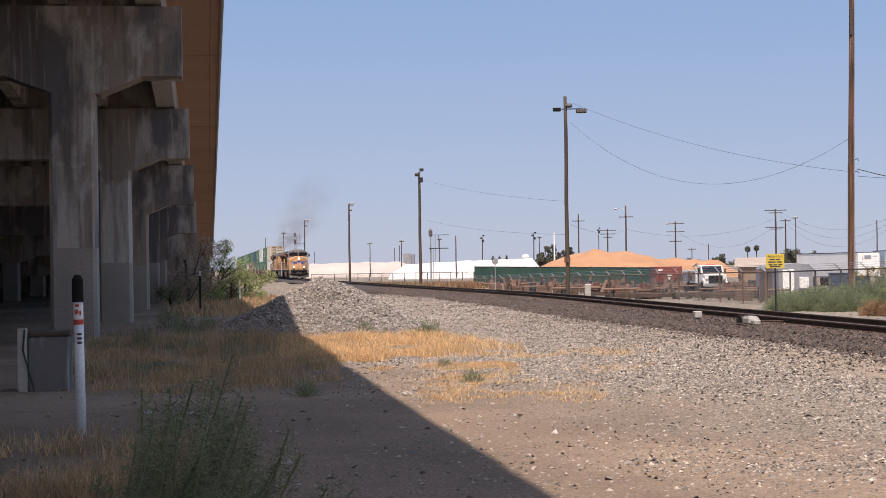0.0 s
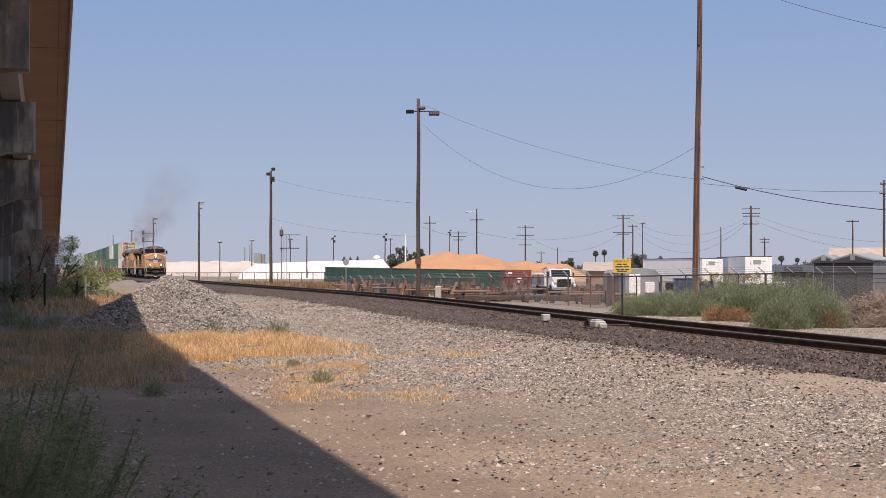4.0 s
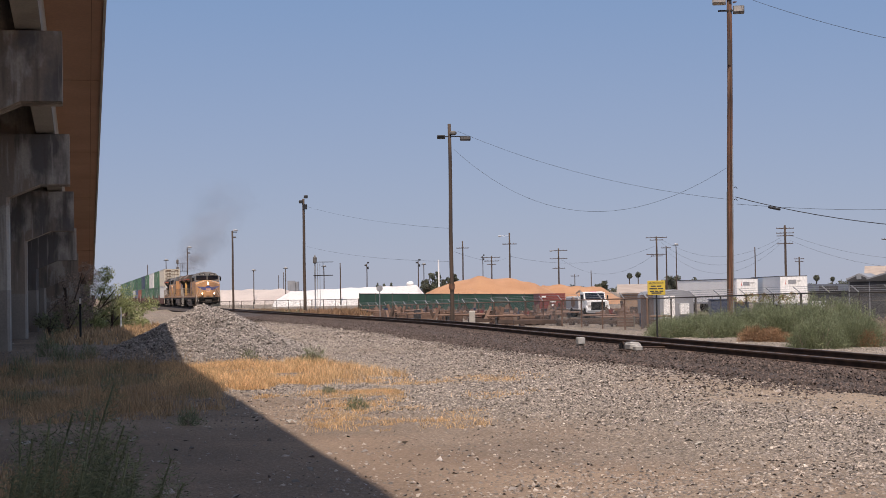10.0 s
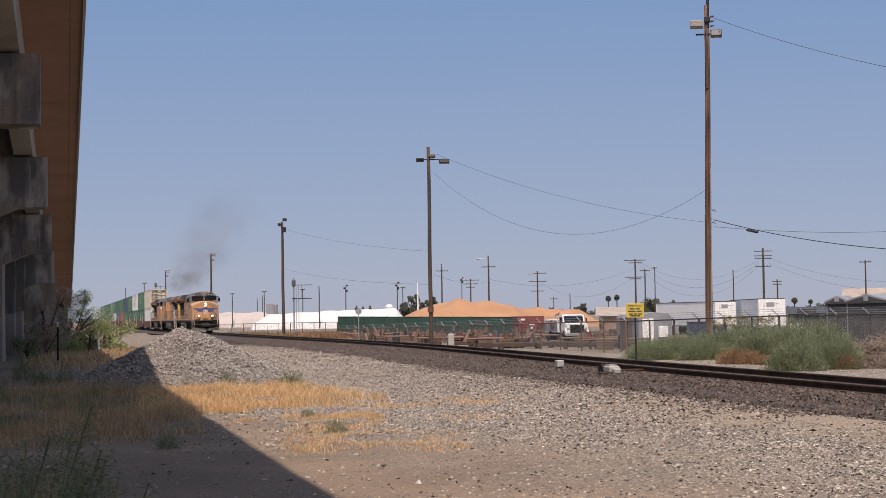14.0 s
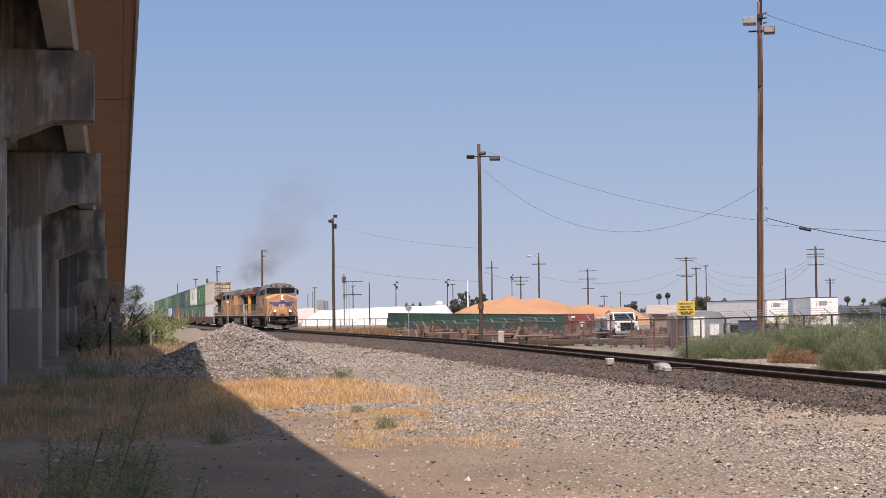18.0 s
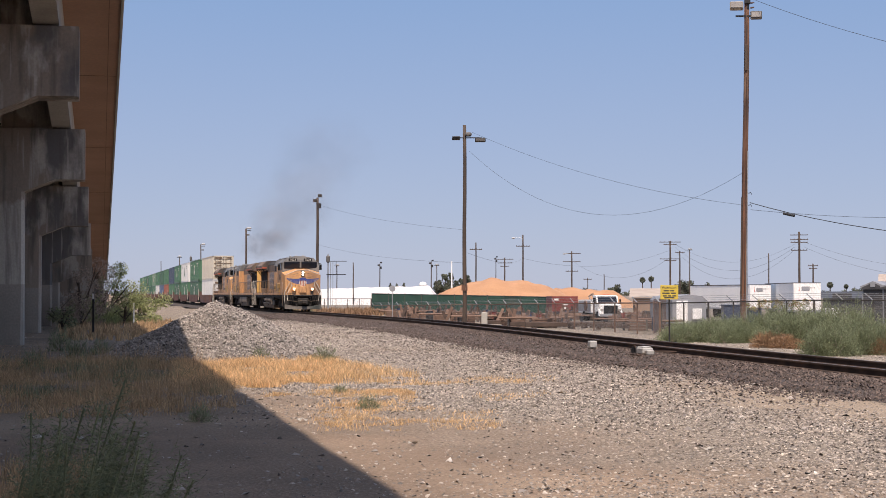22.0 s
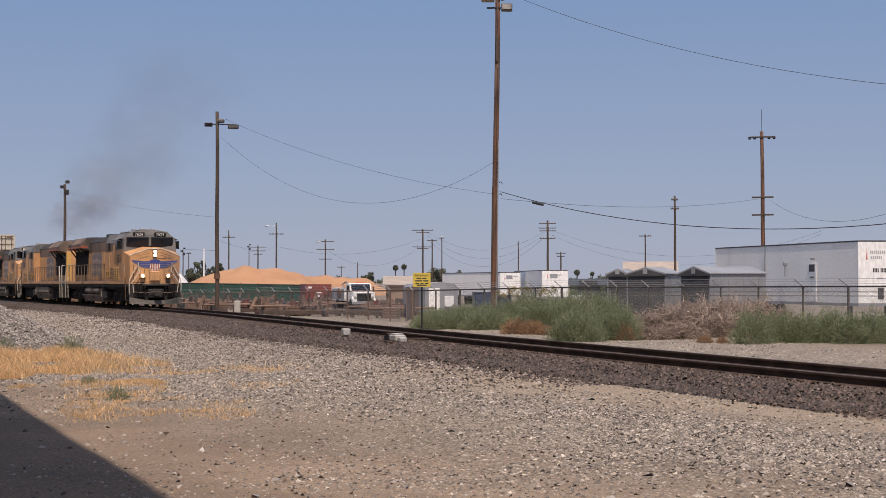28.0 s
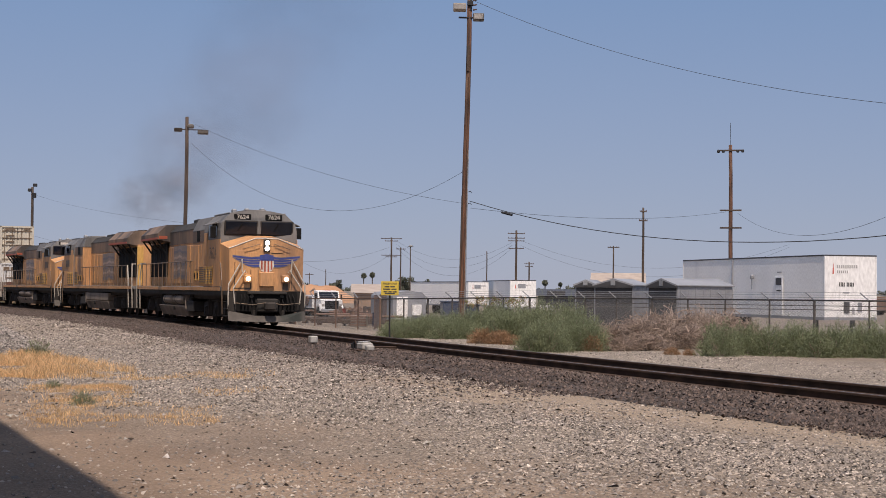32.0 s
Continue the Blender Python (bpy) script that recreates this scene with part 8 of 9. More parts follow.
def blades(spots, heights, widths, lean, seed):
    """Arrays of bent grass blades: five points and three triangles each."""
    rng = np.random.default_rng(seed)
    k = len(spots)
    a = rng.uniform(0, 6.2832, k)
    d = np.stack((np.cos(a), np.sin(a), np.zeros(k)), -1)
    b = rng.uniform(0, 6.2832, k)
    w = np.stack((np.cos(b), np.sin(b), np.zeros(k)), -1) * np.asarray(widths)[:, None] / 2
    h = np.asarray(heights)[:, None]
    z = np.array((0, 0, 1.0))
    out = rng.uniform(0.1, 1.0, (k, 1)) * lean
    mid = spots + z * h * 0.55 + d * h * out * 0.35
    tip = spots + z * h * (1 - 0.25 * out) + d * h * out
    v = np.stack((spots - w, spots + w, mid - w * 0.8, mid + w * 0.8, tip), 1)
    t = np.array([(0, 1, 3), (0, 3, 2), (2, 3, 4)])
    return v.reshape(-1, 3), (t[None] + 5 * np.arange(k)[:, None, None]).reshape(-1, 3)


def grass_patch(count, region, heights, width, mat, label, seed, lean=0.8, name="dry_grass"):
    """Tufts of grass where region(x, y) gives a share above chance; region: bearing and distance limits and a density."""
    rng = np.random.default_rng(seed)
    a0, a1, d0, d1, density = region
    spots = []
    while len(spots) < count:
        p = at(rng.uniform(a0, a1), math.sqrt(rng.uniform(d0 * d0, d1 * d1)))
        if off_track(p.x, p.y) > -3.2 and d1 < 60:
            continue
        if rng.random() > density(p.x, p.y):
            continue
        g = ground_z(p.x, p.y)
        n = rng.integers(4, 10)
        for _ in range(n):
            spots.append((p.x + rng.normal(0, 0.07), p.y + rng.normal(0, 0.07), g - 0.01))
    spots = np.array(spots)
    h = rng.uniform(*heights, len(spots)) * rng.uniform(0.6, 1.1, len(spots))
    v, t = blades(spots, h, np.full(len(spots), width) * rng.uniform(0.6, 1.3, len(spots)), lean, seed)
    ob = part(name, soup(name, v, t, mat), None)
    return tagged(ob, label, "grass", kind="stuff")


def patchy(scale, cut, soft=0.15, z=0.0):
    return lambda x, y: min(max((noise.noise(Vector((x * scale, y * scale, z))) * 0.5 + 0.5 - cut) / soft, 0), 1)


def in_patch(x, y):
    a, d = math.degrees(math.atan2(x, y)), math.hypot(x, y)
    far = 45.5 + max(0, a + 15.5) * 0.2 - max(0, a + 12.5) * 2.6
    near = 33.0 + max(0, a + 15) * 0.25
    if not (near < d < far):
        return 0
    return patchy(0.3, 0.25, 0.25, 2.0)(x, y) * patchy(1.1, 0.4, 0.25, 4.0)(x, y) * (1 - 0.75 * min(max((a + 13.2) / 2.5, 0), 1))


grass_patch(36000, (-17.5, -8.8, 30, 50, in_patch), (0.05, 0.33), 0.010, DRY_GRASS, "tall golden dry grass in the sun before the stone heap", 31, 1.3)
grass_patch(4200, (-12.4, -5.9, 22.6, 26.8, lambda x, y: patchy(0.7, 0.4, 0.2, 12.0)(x, y) * patchy(2.4, 0.4, 0.2, 35.0)(x, y)), (0.02, 0.11), 0.008, DRY_GRASS, "thin golden grass matted on the gravel", 132, 1.4)
grass_patch(5600, (-14.2, -9.0, 27, 31.5, lambda x, y: patchy(0.42, 0.5, 0.2, 5.0)(x, y) * patchy(1.6, 0.42, 0.2, 15.0)(x, y)), (0.03, 0.13), 0.009, DRY_GRASS, "thin low golden grass scattered on the gravel", 32, 1.1)
grass_patch(3000, (-12.5, -3.5, 28, 36, lambda x, y: patchy(0.4, 0.52, 0.2, 8.0)(x, y) * patchy(1.4, 0.42, 0.2, 18.0)(x, y)), (0.03, 0.13), 0.010, DRY_GRASS, "sparse yellow grass on the gravel", 36, 1.1)
grass_patch(26000, (-25.5, -15.3, 25.5, 46, lambda x, y: patchy(0.24, 0.4, 0.2, 9.0)(x, y) * patchy(0.9, 0.44, 0.2, 6.0)(x, y)), (0.05, 0.36), 0.010, SHADE_GRASS, "brown dry grass, its colour darkened for the overpass shade", 33, 1.3)
grass_patch(1400, (-25.0, -16.5, 27, 46, lambda x, y: patchy(0.5, 0.5, 0.1, 29.0)(x, y)), (0.4, 0.85), 0.008, SHADE_GRASS, "tall single dry stalks in the overpass shade", 233, 0.5, "dry_stalk")
grass_patch(4200, (-25.5, -16.0, 30, 47, lambda x, y: patchy(0.33, 0.5, 0.12, 19.0)(x, y)), (0.12, 0.42), 0.010, WEED_GREEN, "grey-green weeds among dry grass in the overpass shade", 133, 1.2, "weed_patch")
grass_patch(3600, (-27.5, -20.5, 13.2, 18.5, lambda x, y: patchy(0.5, 0.42, 0.15, 3.0)(x, y) * (1 if math.hypot(x, y) < 17.2 else 0.3)), (0.15, 0.36), 0.012, SHADE_GRASS, "dry grass tufts in shade-darkened brown near the marker post", 34)
grass_patch(4200, (-21.5, -17.6, 66, 110, lambda x, y: 0.8), (0.2, 0.45), 0.05, SHADE_GRASS, "dry grass in shade-darkened brown below the shrubs", 35)
grass_patch(5000, (-17.0, -9.9, 172, 206, lambda x, y: 0.9 if off_track(x, y) > 5 else 0.0), (0.5, 1.0), 0.10, SAGE_DRY, "dry grass and weeds along the far fence", 37)
grass_patch(3000, (-17.0, -12.5, 176, 206, lambda x, y: 0.9 if off_track(x, y) > 5 else 0.0), (0.4, 0.8), 0.10, SAGE, "greenish weeds along the far fence", 38)


def brush_mesh(name, count, mat, seed, length=(0.12, 0.34), width=0.028, droop=0.0, lump=0.25):
    """The twigs of one dome-shaped bush, one metre high and two across."""
    rng = np.random.default_rng(seed)
    u = rng.normal(size=(count, 3))
    u[:, 2] = np.abs(u[:, 2]) * 1.1
    u /= np.linalg.norm(u, axis=1)[:, None]
    r = rng.uniform(0.35, 1.0, (count, 1)) ** 0.6
    lumps = np.array([1 + lump * noise.noise(Vector((x * 2.4 + seed, y * 2.4, z * 2.4))) + lump * 0.6 * noise.noise(Vector((x * 6 + seed, y * 6, z * 6))) for x, y, z in u])
    p = u * r * lumps[:, None] * np.array((1.0, 1.0, 1.0))
    d = u * 0.7 + rng.normal(0, 0.5, (count, 3)) + np.array((0, 0, 0.35 - droop))
    d /= np.linalg.norm(d, axis=1)[:, None]
    w = np.cross(d, rng.normal(size=(count, 3)))
    w /= np.linalg.norm(w, axis=1)[:, None]
    ln = rng.uniform(*length, (count, 1))
    wd = width * rng.uniform(0.6, 1.4, (count, 1)) / 2
    a = p - d * ln * 0.5
    v = np.stack((a - w * wd, a + w * wd, p + d * ln * 0.5), 1)
    v[:, :, 2] = np.maximum(v[:, :, 2], 0.0)
    return soup(name, v.reshape(-1, 3), np.arange(3 * count).reshape(-1, 3), mat)


def stems_mesh(seed, n=14):
    rng = random.Random(seed)
    s = Shape()
    for k in range(n):
        a, t = rng.uniform(0, 6.28), rng.uniform(0.2, 1.1)
        e = Vector((math.cos(a) * math.sin(t), math.sin(a) * math.sin(t), math.cos(t))) * rng.uniform(0.5, 0.85)
        s.pipe([(0, 0, -0.05), e * 0.5 + Vector((0, 0, 0.05)), e], 0.012, 4)
    return s.mesh("stems", False, False)


BRUSH = [brush_mesh("foliage", 6600, SAGE, 50 + k, (0.05, 0.15), 0.02, 0.15, 0.5) for k in range(4)]
BRUSH_THIN = [brush_mesh("foliage", 420, SAGE, 150 + k, (0.25, 0.6), 0.03, 0.0, 0.5) for k in range(3)]
BRUSH_DRY = [brush_mesh("foliage", 2200, SAGE_DRY, 60 + k) for k in range(2)]
BRUSH_DEAD = [brush_mesh("twig_mass", 2400, DEAD_TWIG, 70 + k, (0.25, 0.8), 0.032, 0.45, 0.6) for k in range(3)]


def long_branch(seed):
    """One thick dead branch, arching over."""
    rng = random.Random(seed)
    n = 6
    pts = [(0, 0, 0)]
    bend = rng.uniform(0.4, 0.9)
    for k in range(1, n):
        f = k / (n - 1)
        pts.append((f * 0.95 + rng.uniform(-0.03, 0.03), rng.uniform(-0.06, 0.06) * k, bend * math.sin(f * 2.7) * 0.55 + rng.uniform(-0.02, 0.02)))
    return Shape().pipe(pts, 0.02, 5).mesh("branch", False, False)


BRANCHES = [long_branch(k) for k in range(7)]
STEMS = [stems_mesh(80 + k) for k in range(3)]
rb = random.Random(99)


def bush(az, dist, w, h, kind, label, z=None):
    p = at(az, dist * 0.94 if az > 0 else dist)
    g = ground_z(p.x, p.y) if z is None else z
    m = Matrix.Translation((p.x, p.y, g - 0.04)) @ Matrix.Rotation(rb.uniform(0, 6.28), 4, "Z")
    t = thing("bush" if kind != "dead" else "brush_pile", m, label, "bush" if kind != "dead" else "brush pile", "bushes beyond the track" if kind != "dead" else "heaps of dead branches")
    h = h * 1.06 if kind == "green" else h
    size = Matrix.Diagonal((w / 2, w / 2 * rb.uniform(0.8, 1.1), h, 1))
    me = rb.choice({"green": BRUSH if w > 1.0 else BRUSH_THIN, "dry": BRUSH_DRY, "dead": BRUSH_DEAD}[kind])
    part("foliage" if kind != "dead" else "twig_mass", me, None, t, m=size)
    part("stem", rb.choice(STEMS), DEAD_TWIG, t, m=size)
    if kind == "dead":
        for k in range(16):
            a, r = rb.uniform(0, 6.283), rb.uniform(0.0, 0.45)
            m = Matrix.Translation((math.cos(a * 1.7) * r * w / 2, math.sin(a * 1.7) * r * w / 2, h * rb.uniform(0.1, 0.6))) @ Matrix.Rotation(a, 4, "Z") @ Matrix.Rotation(rb.uniform(-0.5, 0.4), 4, "Y") @ Matrix.Diagonal((w * rb.uniform(0.4, 0.75), 1, h, 1))
            part("branch", rb.choice(BRANCHES), DEAD_TWIG, t, m=m)


GREEN = "grey-green weedy bush on the gravel beyond the track"
for k in range(9):
    bush(0.35 + k * 0.32 + rb.uniform(-0.1, 0.1), 84 + rb.uniform(-1, 3), rb.uniform(1.5, 2.1), rb.uniform(0.7, 1.05), "green", GREEN)
for k in range(15):
    bush(0.5 + k * 0.44 + rb.uniform(-0.1, 0.1), 87.5 - max(0, k - 7) * 0.8 + rb.uniform(-1, 1.5), rb.uniform(2.0, 2.7), 0.9 + 0.06 * k + rb.uniform(-0.1, 0.15), "green", GREEN)
for k in range(6):
    bush(4.2 + k * 0.62 + rb.uniform(-0.1, 0.1), 79 - k * 1.0 + rb.uniform(-1, 1), rb.uniform(2.1, 2.6), rb.uniform(1.3, 1.6), "green", GREEN)
for k in range(6):
    bush(5.3 + k * 0.42 + rb.uniform(-0.08, 0.08), 69 + rb.uniform(-1.5, 1), rb.uniform(1.5, 1.9), rb.uniform(0.9, 1.2), "green", GREEN)
for az, d, w, h in ((3.65, 77.5, 1.7, 0.75), (4.25, 76.8, 1.6, 0.7), (4.75, 76, 1.3, 0.45), (7.7, 70.5, 1.3, 0.85), (7.55, 69, 1.0, 0.7), (8.0, 71, 0.9, 0.5)):
    bush(az, d, w, h, "dry", "dried orange-brown tumbleweed among green brush")
for az, d, w, h in ((8.35, 73, 2.0, 0.95), (9.1, 74, 2.4, 1.15), (9.9, 75, 2.5, 1.1), (10.6, 73.5, 2.3, 0.95), (11.2, 74, 2.0, 0.9), (9.6, 71, 2.0, 0.6), (8.6, 70, 1.6, 0.5), (10.3, 79, 2.4, 1.35), (11.4, 80, 2.4, 1.4), (12.3, 80, 2.2, 1.45), (11.9, 78, 2.0, 1.2), (13.0, 79, 1.8, 1.1), (9.4, 79, 2.2, 1.2)):
    bush(az, d, w, h, "dead", "heap of dead brown branches on the gravel")
for k in range(11):
    bush(12.15 + k * 0.56 + rb.uniform(-0.12, 0.12), 66.5 + rb.uniform(-1.2, 2), rb.uniform(1.6, 2.2), rb.uniform(0.95, 1.3), "green", GREEN)
for az, d, w, h in ((18.2, 62.5, 0.9, 0.5), (10.4, 66.5, 0.7, 0.35), (11.0, 66, 0.6, 0.3)):
    bush(az, d, w, h, "dry", "small dry weed at the gravel's edge")
for az, d, w, h in ((-20.9, 46, 1.3, 0.8), (-21.5, 55, 1.6, 0.9), (-20.1, 52, 1.1, 0.6), (-22.4, 42, 1.2, 0.6)):
    bush(az, d, 0.95, h * 0.9, "green", "thin twiggy weed in the shade of the columns")
for az, d, w, h in ((-10.6, 26.5, 0.5, 0.3), (-11.6, 31, 0.4, 0.2), (-12.2, 44.5, 0.9, 0.5), (-14.5, 45.3, 0.8, 0.45), (-16.6, 24.2, 0.5, 0.3)):
    bush(az, d, w, h, "green", "small green weed growing in the gravel")


def leaf_cloud(count, centres, radii, size, mat, seed):
    """Leaves gathered in clumps of uneven size."""
    rng = np.random.default_rng(seed)
    c = np.asarray(centres, float)
    r = np.asarray(radii, float)
    pick = rng.choice(len(c), count, p=r ** 2 / (r ** 2).sum())
    u = rng.normal(size=(count, 3))
    u /= np.linalg.norm(u, axis=1)[:, None]
    p = c[pick] + u * (r[pick] * rng.uniform(0.3, 1.05, count) ** 0.5)[:, None]
    d = rng.normal(size=(count, 3))
    d /= np.linalg.norm(d, axis=1)[:, None]
    w = np.cross(d, u + rng.normal(0, 0.4, (count, 3)))
    w /= np.linalg.norm(w, axis=1)[:, None] + 1e-9
    s = size * rng.uniform(0.6, 1.4, (count, 1))
    v = np.stack((p - d * s, p - w * s * 0.45, p + d * s, p + w * s * 0.45), 1)
    t = np.array([(0, 1, 2), (0, 2, 3)])
    return soup("leaves", v.reshape(-1, 3), (t[None] + 4 * np.arange(count)[:, None, None]).reshape(-1, 3), mat)


def tree(p, h, spread, leaves, leaf, mat, seed, label, trunk=0.1, name="tree", low=0.15):
    rng = random.Random(seed)
    t = thing(name, Matrix.Translation((p.x, p.y, ground_z(p.x, p.y))), label, "tree" if name == "tree" else "shrub")
    centres, radii = [], []
    part("trunk", Shape().pipe([(0, 0, -0.2), (0.05 * h * rng.uniform(-1, 1), 0, h * 0.3), (0.06 * h * rng.uniform(-1, 1), 0, h * 0.6)], trunk, 8), POLE_DARK, t)
    limbs = 9
    for k in range(limbs):
        a = k * 2.4 + rng.uniform(-0.4, 0.4)
        z0 = h * rng.uniform(low * 0.6, 0.5)
        e = Vector((math.cos(a) * spread * rng.uniform(0.4, 1.0), math.sin(a) * spread * rng.uniform(0.4, 1.0), h * rng.uniform(low + 0.15, 0.95)))
        part("limb", Shape().pipe([(0, 0, z0), tuple(e * 0.5 + Vector((0, 0, z0 * 0.6))), tuple(e)], trunk * 0.35, 5), POLE_DARK, t)
        for _ in range(4):
            centres.append(e * rng.uniform(0.6, 1.05) + Vector((rng.uniform(-1, 1) * spread * 0.25, rng.uniform(-1, 1) * spread * 0.25, rng.uniform(-0.1, 0.1) * h)))
            radii.append(spread * rng.uniform(0.14, 0.32))
    part("crown", leaf_cloud(leaves, centres, radii, leaf, mat, seed), None, t)
    return t


tree(at(-19.95, 100), 3.5, 2.0, 6400, 0.06, LEAF_GREEN, 1, "tall leafy green shrub at the overpass end", 0.09, "shrub", 0.05)
tree(at(-19.3, 102), 2.4, 1.7, 5200, 0.06, LEAF_GREEN, 2, "leafy green shrub beside the overpass", 0.08, "shrub", 0.02)
tree(at(-18.75, 105), 1.8, 1.6, 4200, 0.06, LEAF_GREEN, 3, "low leafy green shrub near the track", 0.07, "shrub", 0.0)
tree(at(-20.75, 97), 4.4, 2.3, 7200, 0.05, DEAD_TWIG, 4, "dark twiggy shrub in the shade under the overpass edge", 0.08, "shrub", 0.02)
tree(at(-21.4, 88), 1.5, 1.0, 900, 0.07, WEED_GREEN, 14, "shaded shrub between the columns", 0.07, "shrub", 0.02)
tree(at(-7.75, 430), 7.4, 3.2, 3000, 0.35, FAR_LEAF, 5, "far broad dark green tree", 0.3)
tree(at(-7.25, 440), 7.9, 2.9, 3000, 0.35, FAR_LEAF, 6, "far broad dark green tree", 0.3)
for k, (az, d, h, w) in enumerate(((0.55, 620, 6.4, 4), (0.9, 640, 6.8, 5), (1.3, 640, 5.6, 4), (-1.75, 640, 5.6, 3), (-13.9, 700, 4.5, 4), (6.9, 700, 4, 5), (13.9, 700, 4, 5), (14.6, 720, 4, 5), (-8.0, 640, 5.0, 3))):
    tree(at(az, d), h, w, 1300, 0.5, FAR_LEAF, 20 + k, "small dark tree on the far skyline", 0.25)
for k, az in enumerate((-9.8, -9.56, -9.31)):
    p = at(az, 640)
    t = thing("conifer", Matrix.Translation((p.x, p.y, YARD)), "far dark pointed conifer", "tree")
    part("trunk", Shape().tube((0, 0, 0), (0, 0, 6.8), 0.2, 0.05), POLE_DARK, t)
    part("crown", leaf_cloud(900, [(0, 0, 1.4 + 0.6 * j) for j in range(9)], [1.7 - 0.17 * j for j in range(9)], 0.4, FAR_LEAF, 40 + k), None, t)
for k, (az, d, h) in enumerate(((-0.71, 560, 6.9), (-0.4, 560, 7.2), (5.85, 520, 4.8), (6.4, 700, 5.0), (-5.97, 470, 4.5))):
    p = at(az, d)
    t = thing("palm_tree", Matrix.Translation((p.x, p.y, YARD)), "far palm tree on the skyline", "palm tree", "far palms")
    part("trunk", Shape().tube((0, 0, 0), (0, 0, h), 0.22, 0.16), POLE_DARK, t)
    part("crown", leaf_cloud(500, [(0, 0, h), (0, 0, h + 0.3)], [0.85, 0.65], 0.42, FAR_LEAF, 45 + k), None, t)


def fence_vine():
    """A creeper sprawling along the top of the fence."""
    rng = random.Random(77)
    c, r = [], []
    for b, d in along(19.22, 72.6, -0.05, 95.0, [3.1 + 0.09 * k for k in range(24)]):
        p = at(b, d - 0.1)
        for _ in range(3):
            c.append((p.x + rng.uniform(-0.2, 0.2), p.y + rng.uniform(-0.15, 0.15), 1.95 + d * math.tan(radians(-0.3)) + rng.uniform(-0.5, 0.06)))
            r.append(rng.uniform(0.06, 0.16))
    t = thing("fence_vine", Matrix(), "straggly green and rust-red creeper along the fence top", "creeper")
    part("leaves", leaf_cloud(1300, c, r, 0.035, LEAF_GREEN, 71), None, t)
    part("dry_leaves", leaf_cloud(1500, c, r, 0.035, SAGE_DRY, 72), None, t)


fence_vine()


def skyline():
    """A low uneven belt of trees and roofs far off."""
    rng = np.random.default_rng(8)
    c, r = [], []
    for k in range(900):
        az = rng.uniform(-40, 45)
        d = rng.uniform(1250, 1500)
        p = at(az, d)
        h = 2.2 + 2.6 * max(0, noise.noise(Vector((az * 0.5, 0, 0)))) + rng.uniform(0, 1.2)
        c.append((p.x, p.y, YARD + rng.uniform(0.3, 1.0) * h))
        r.append(rng.uniform(1.5, 3.2))
    ob = part("far_treeline", leaf_cloud(16000, c, r, 1.3, FAR_LEAF, 9), None)
    tagged(ob, "low dark belt of trees along the horizon", "trees", kind="stuff")


skyline()


def near_weed():
    """Tall feathery weeds close to the camera, in the shade."""
    rng = random.Random(3)
    for az, d, h in ((-23.2, 7.2, 1.25), (-22.1, 7.0, 1.35), (-21.0, 6.8, 1.38), (-20.0, 6.9, 1.22), (-21.6, 6.2, 1.1), (-19.2, 7.3, 1.12), (-22.8, 6.3, 0.95), (-24.6, 7.6, 0.95), (-18.4, 7.5, 0.85), (-20.5, 7.8, 1.2), (-22.6, 7.7, 1.36), (-23.7, 6.8, 1.22), (-21.8, 7.5, 1.42), (-20.9, 7.35, 1.3), (-24.2, 7.1, 1.1)):
        p = at(az, d)
        t = thing("tall_weed", Matrix.Translation((p.x, p.y, ground_z(p.x, p.y))) @ Matrix.Rotation(rng.uniform(-0.3, 0.3), 4, "Z"), "tall feathery green weed close by in the shade", "weed", "tall weeds")
        h *= 1.04
        lean = rng.uniform(0.08, 0.42)
        s = Shape()
        spots = []
        for k in range(5):
            a = rng.uniform(-0.5, 0.5)
            top = Vector((lean * h * rng.uniform(0.6, 1.2) + a * 0.35, rng.uniform(-0.25, 0.25), h * rng.uniform(0.75, 1.05)))
            mid = top * 0.5 + Vector((-0.06, 0, 0.08))
            s.pipe([(0, 0, -0.03), tuple(mid), tuple(top)], 0.005, 4)
            for j in range(760):
                f = rng.uniform(0.25, 1.0)
                q = mid * (2 * f) if f < 0.5 else mid.lerp(top, 2 * f - 1)
                spots.append(q)
        part("stem", s.mesh("stems", False, False), WEED_GREEN, t)
        n = len(spots)
        g = np.random.default_rng(int(az * -100))
        base = np.array([tuple(q) for q in spots])
        dd = g.normal(size=(n, 3)) * (1, 1, 0.4) + np.array((0.25, 0, 0.45))
        dd /= np.linalg.norm(dd, axis=1)[:, None]
        w = np.cross(dd, g.normal(size=(n, 3)))
        w /= np.linalg.norm(w, axis=1)[:, None]
        base = base + g.normal(0, 0.028, (n, 3))
        ln = g.uniform(0.012, 0.06, (n, 1))
        v = np.stack((base - w * 0.0022, base + w * 0.0022, base + dd * ln), 1)
        part("feathery_leaf", soup("leaves", v.reshape(-1, 3), np.arange(3 * n).reshape(-1, 3), WEED_GREEN), None, t)


near_weed()


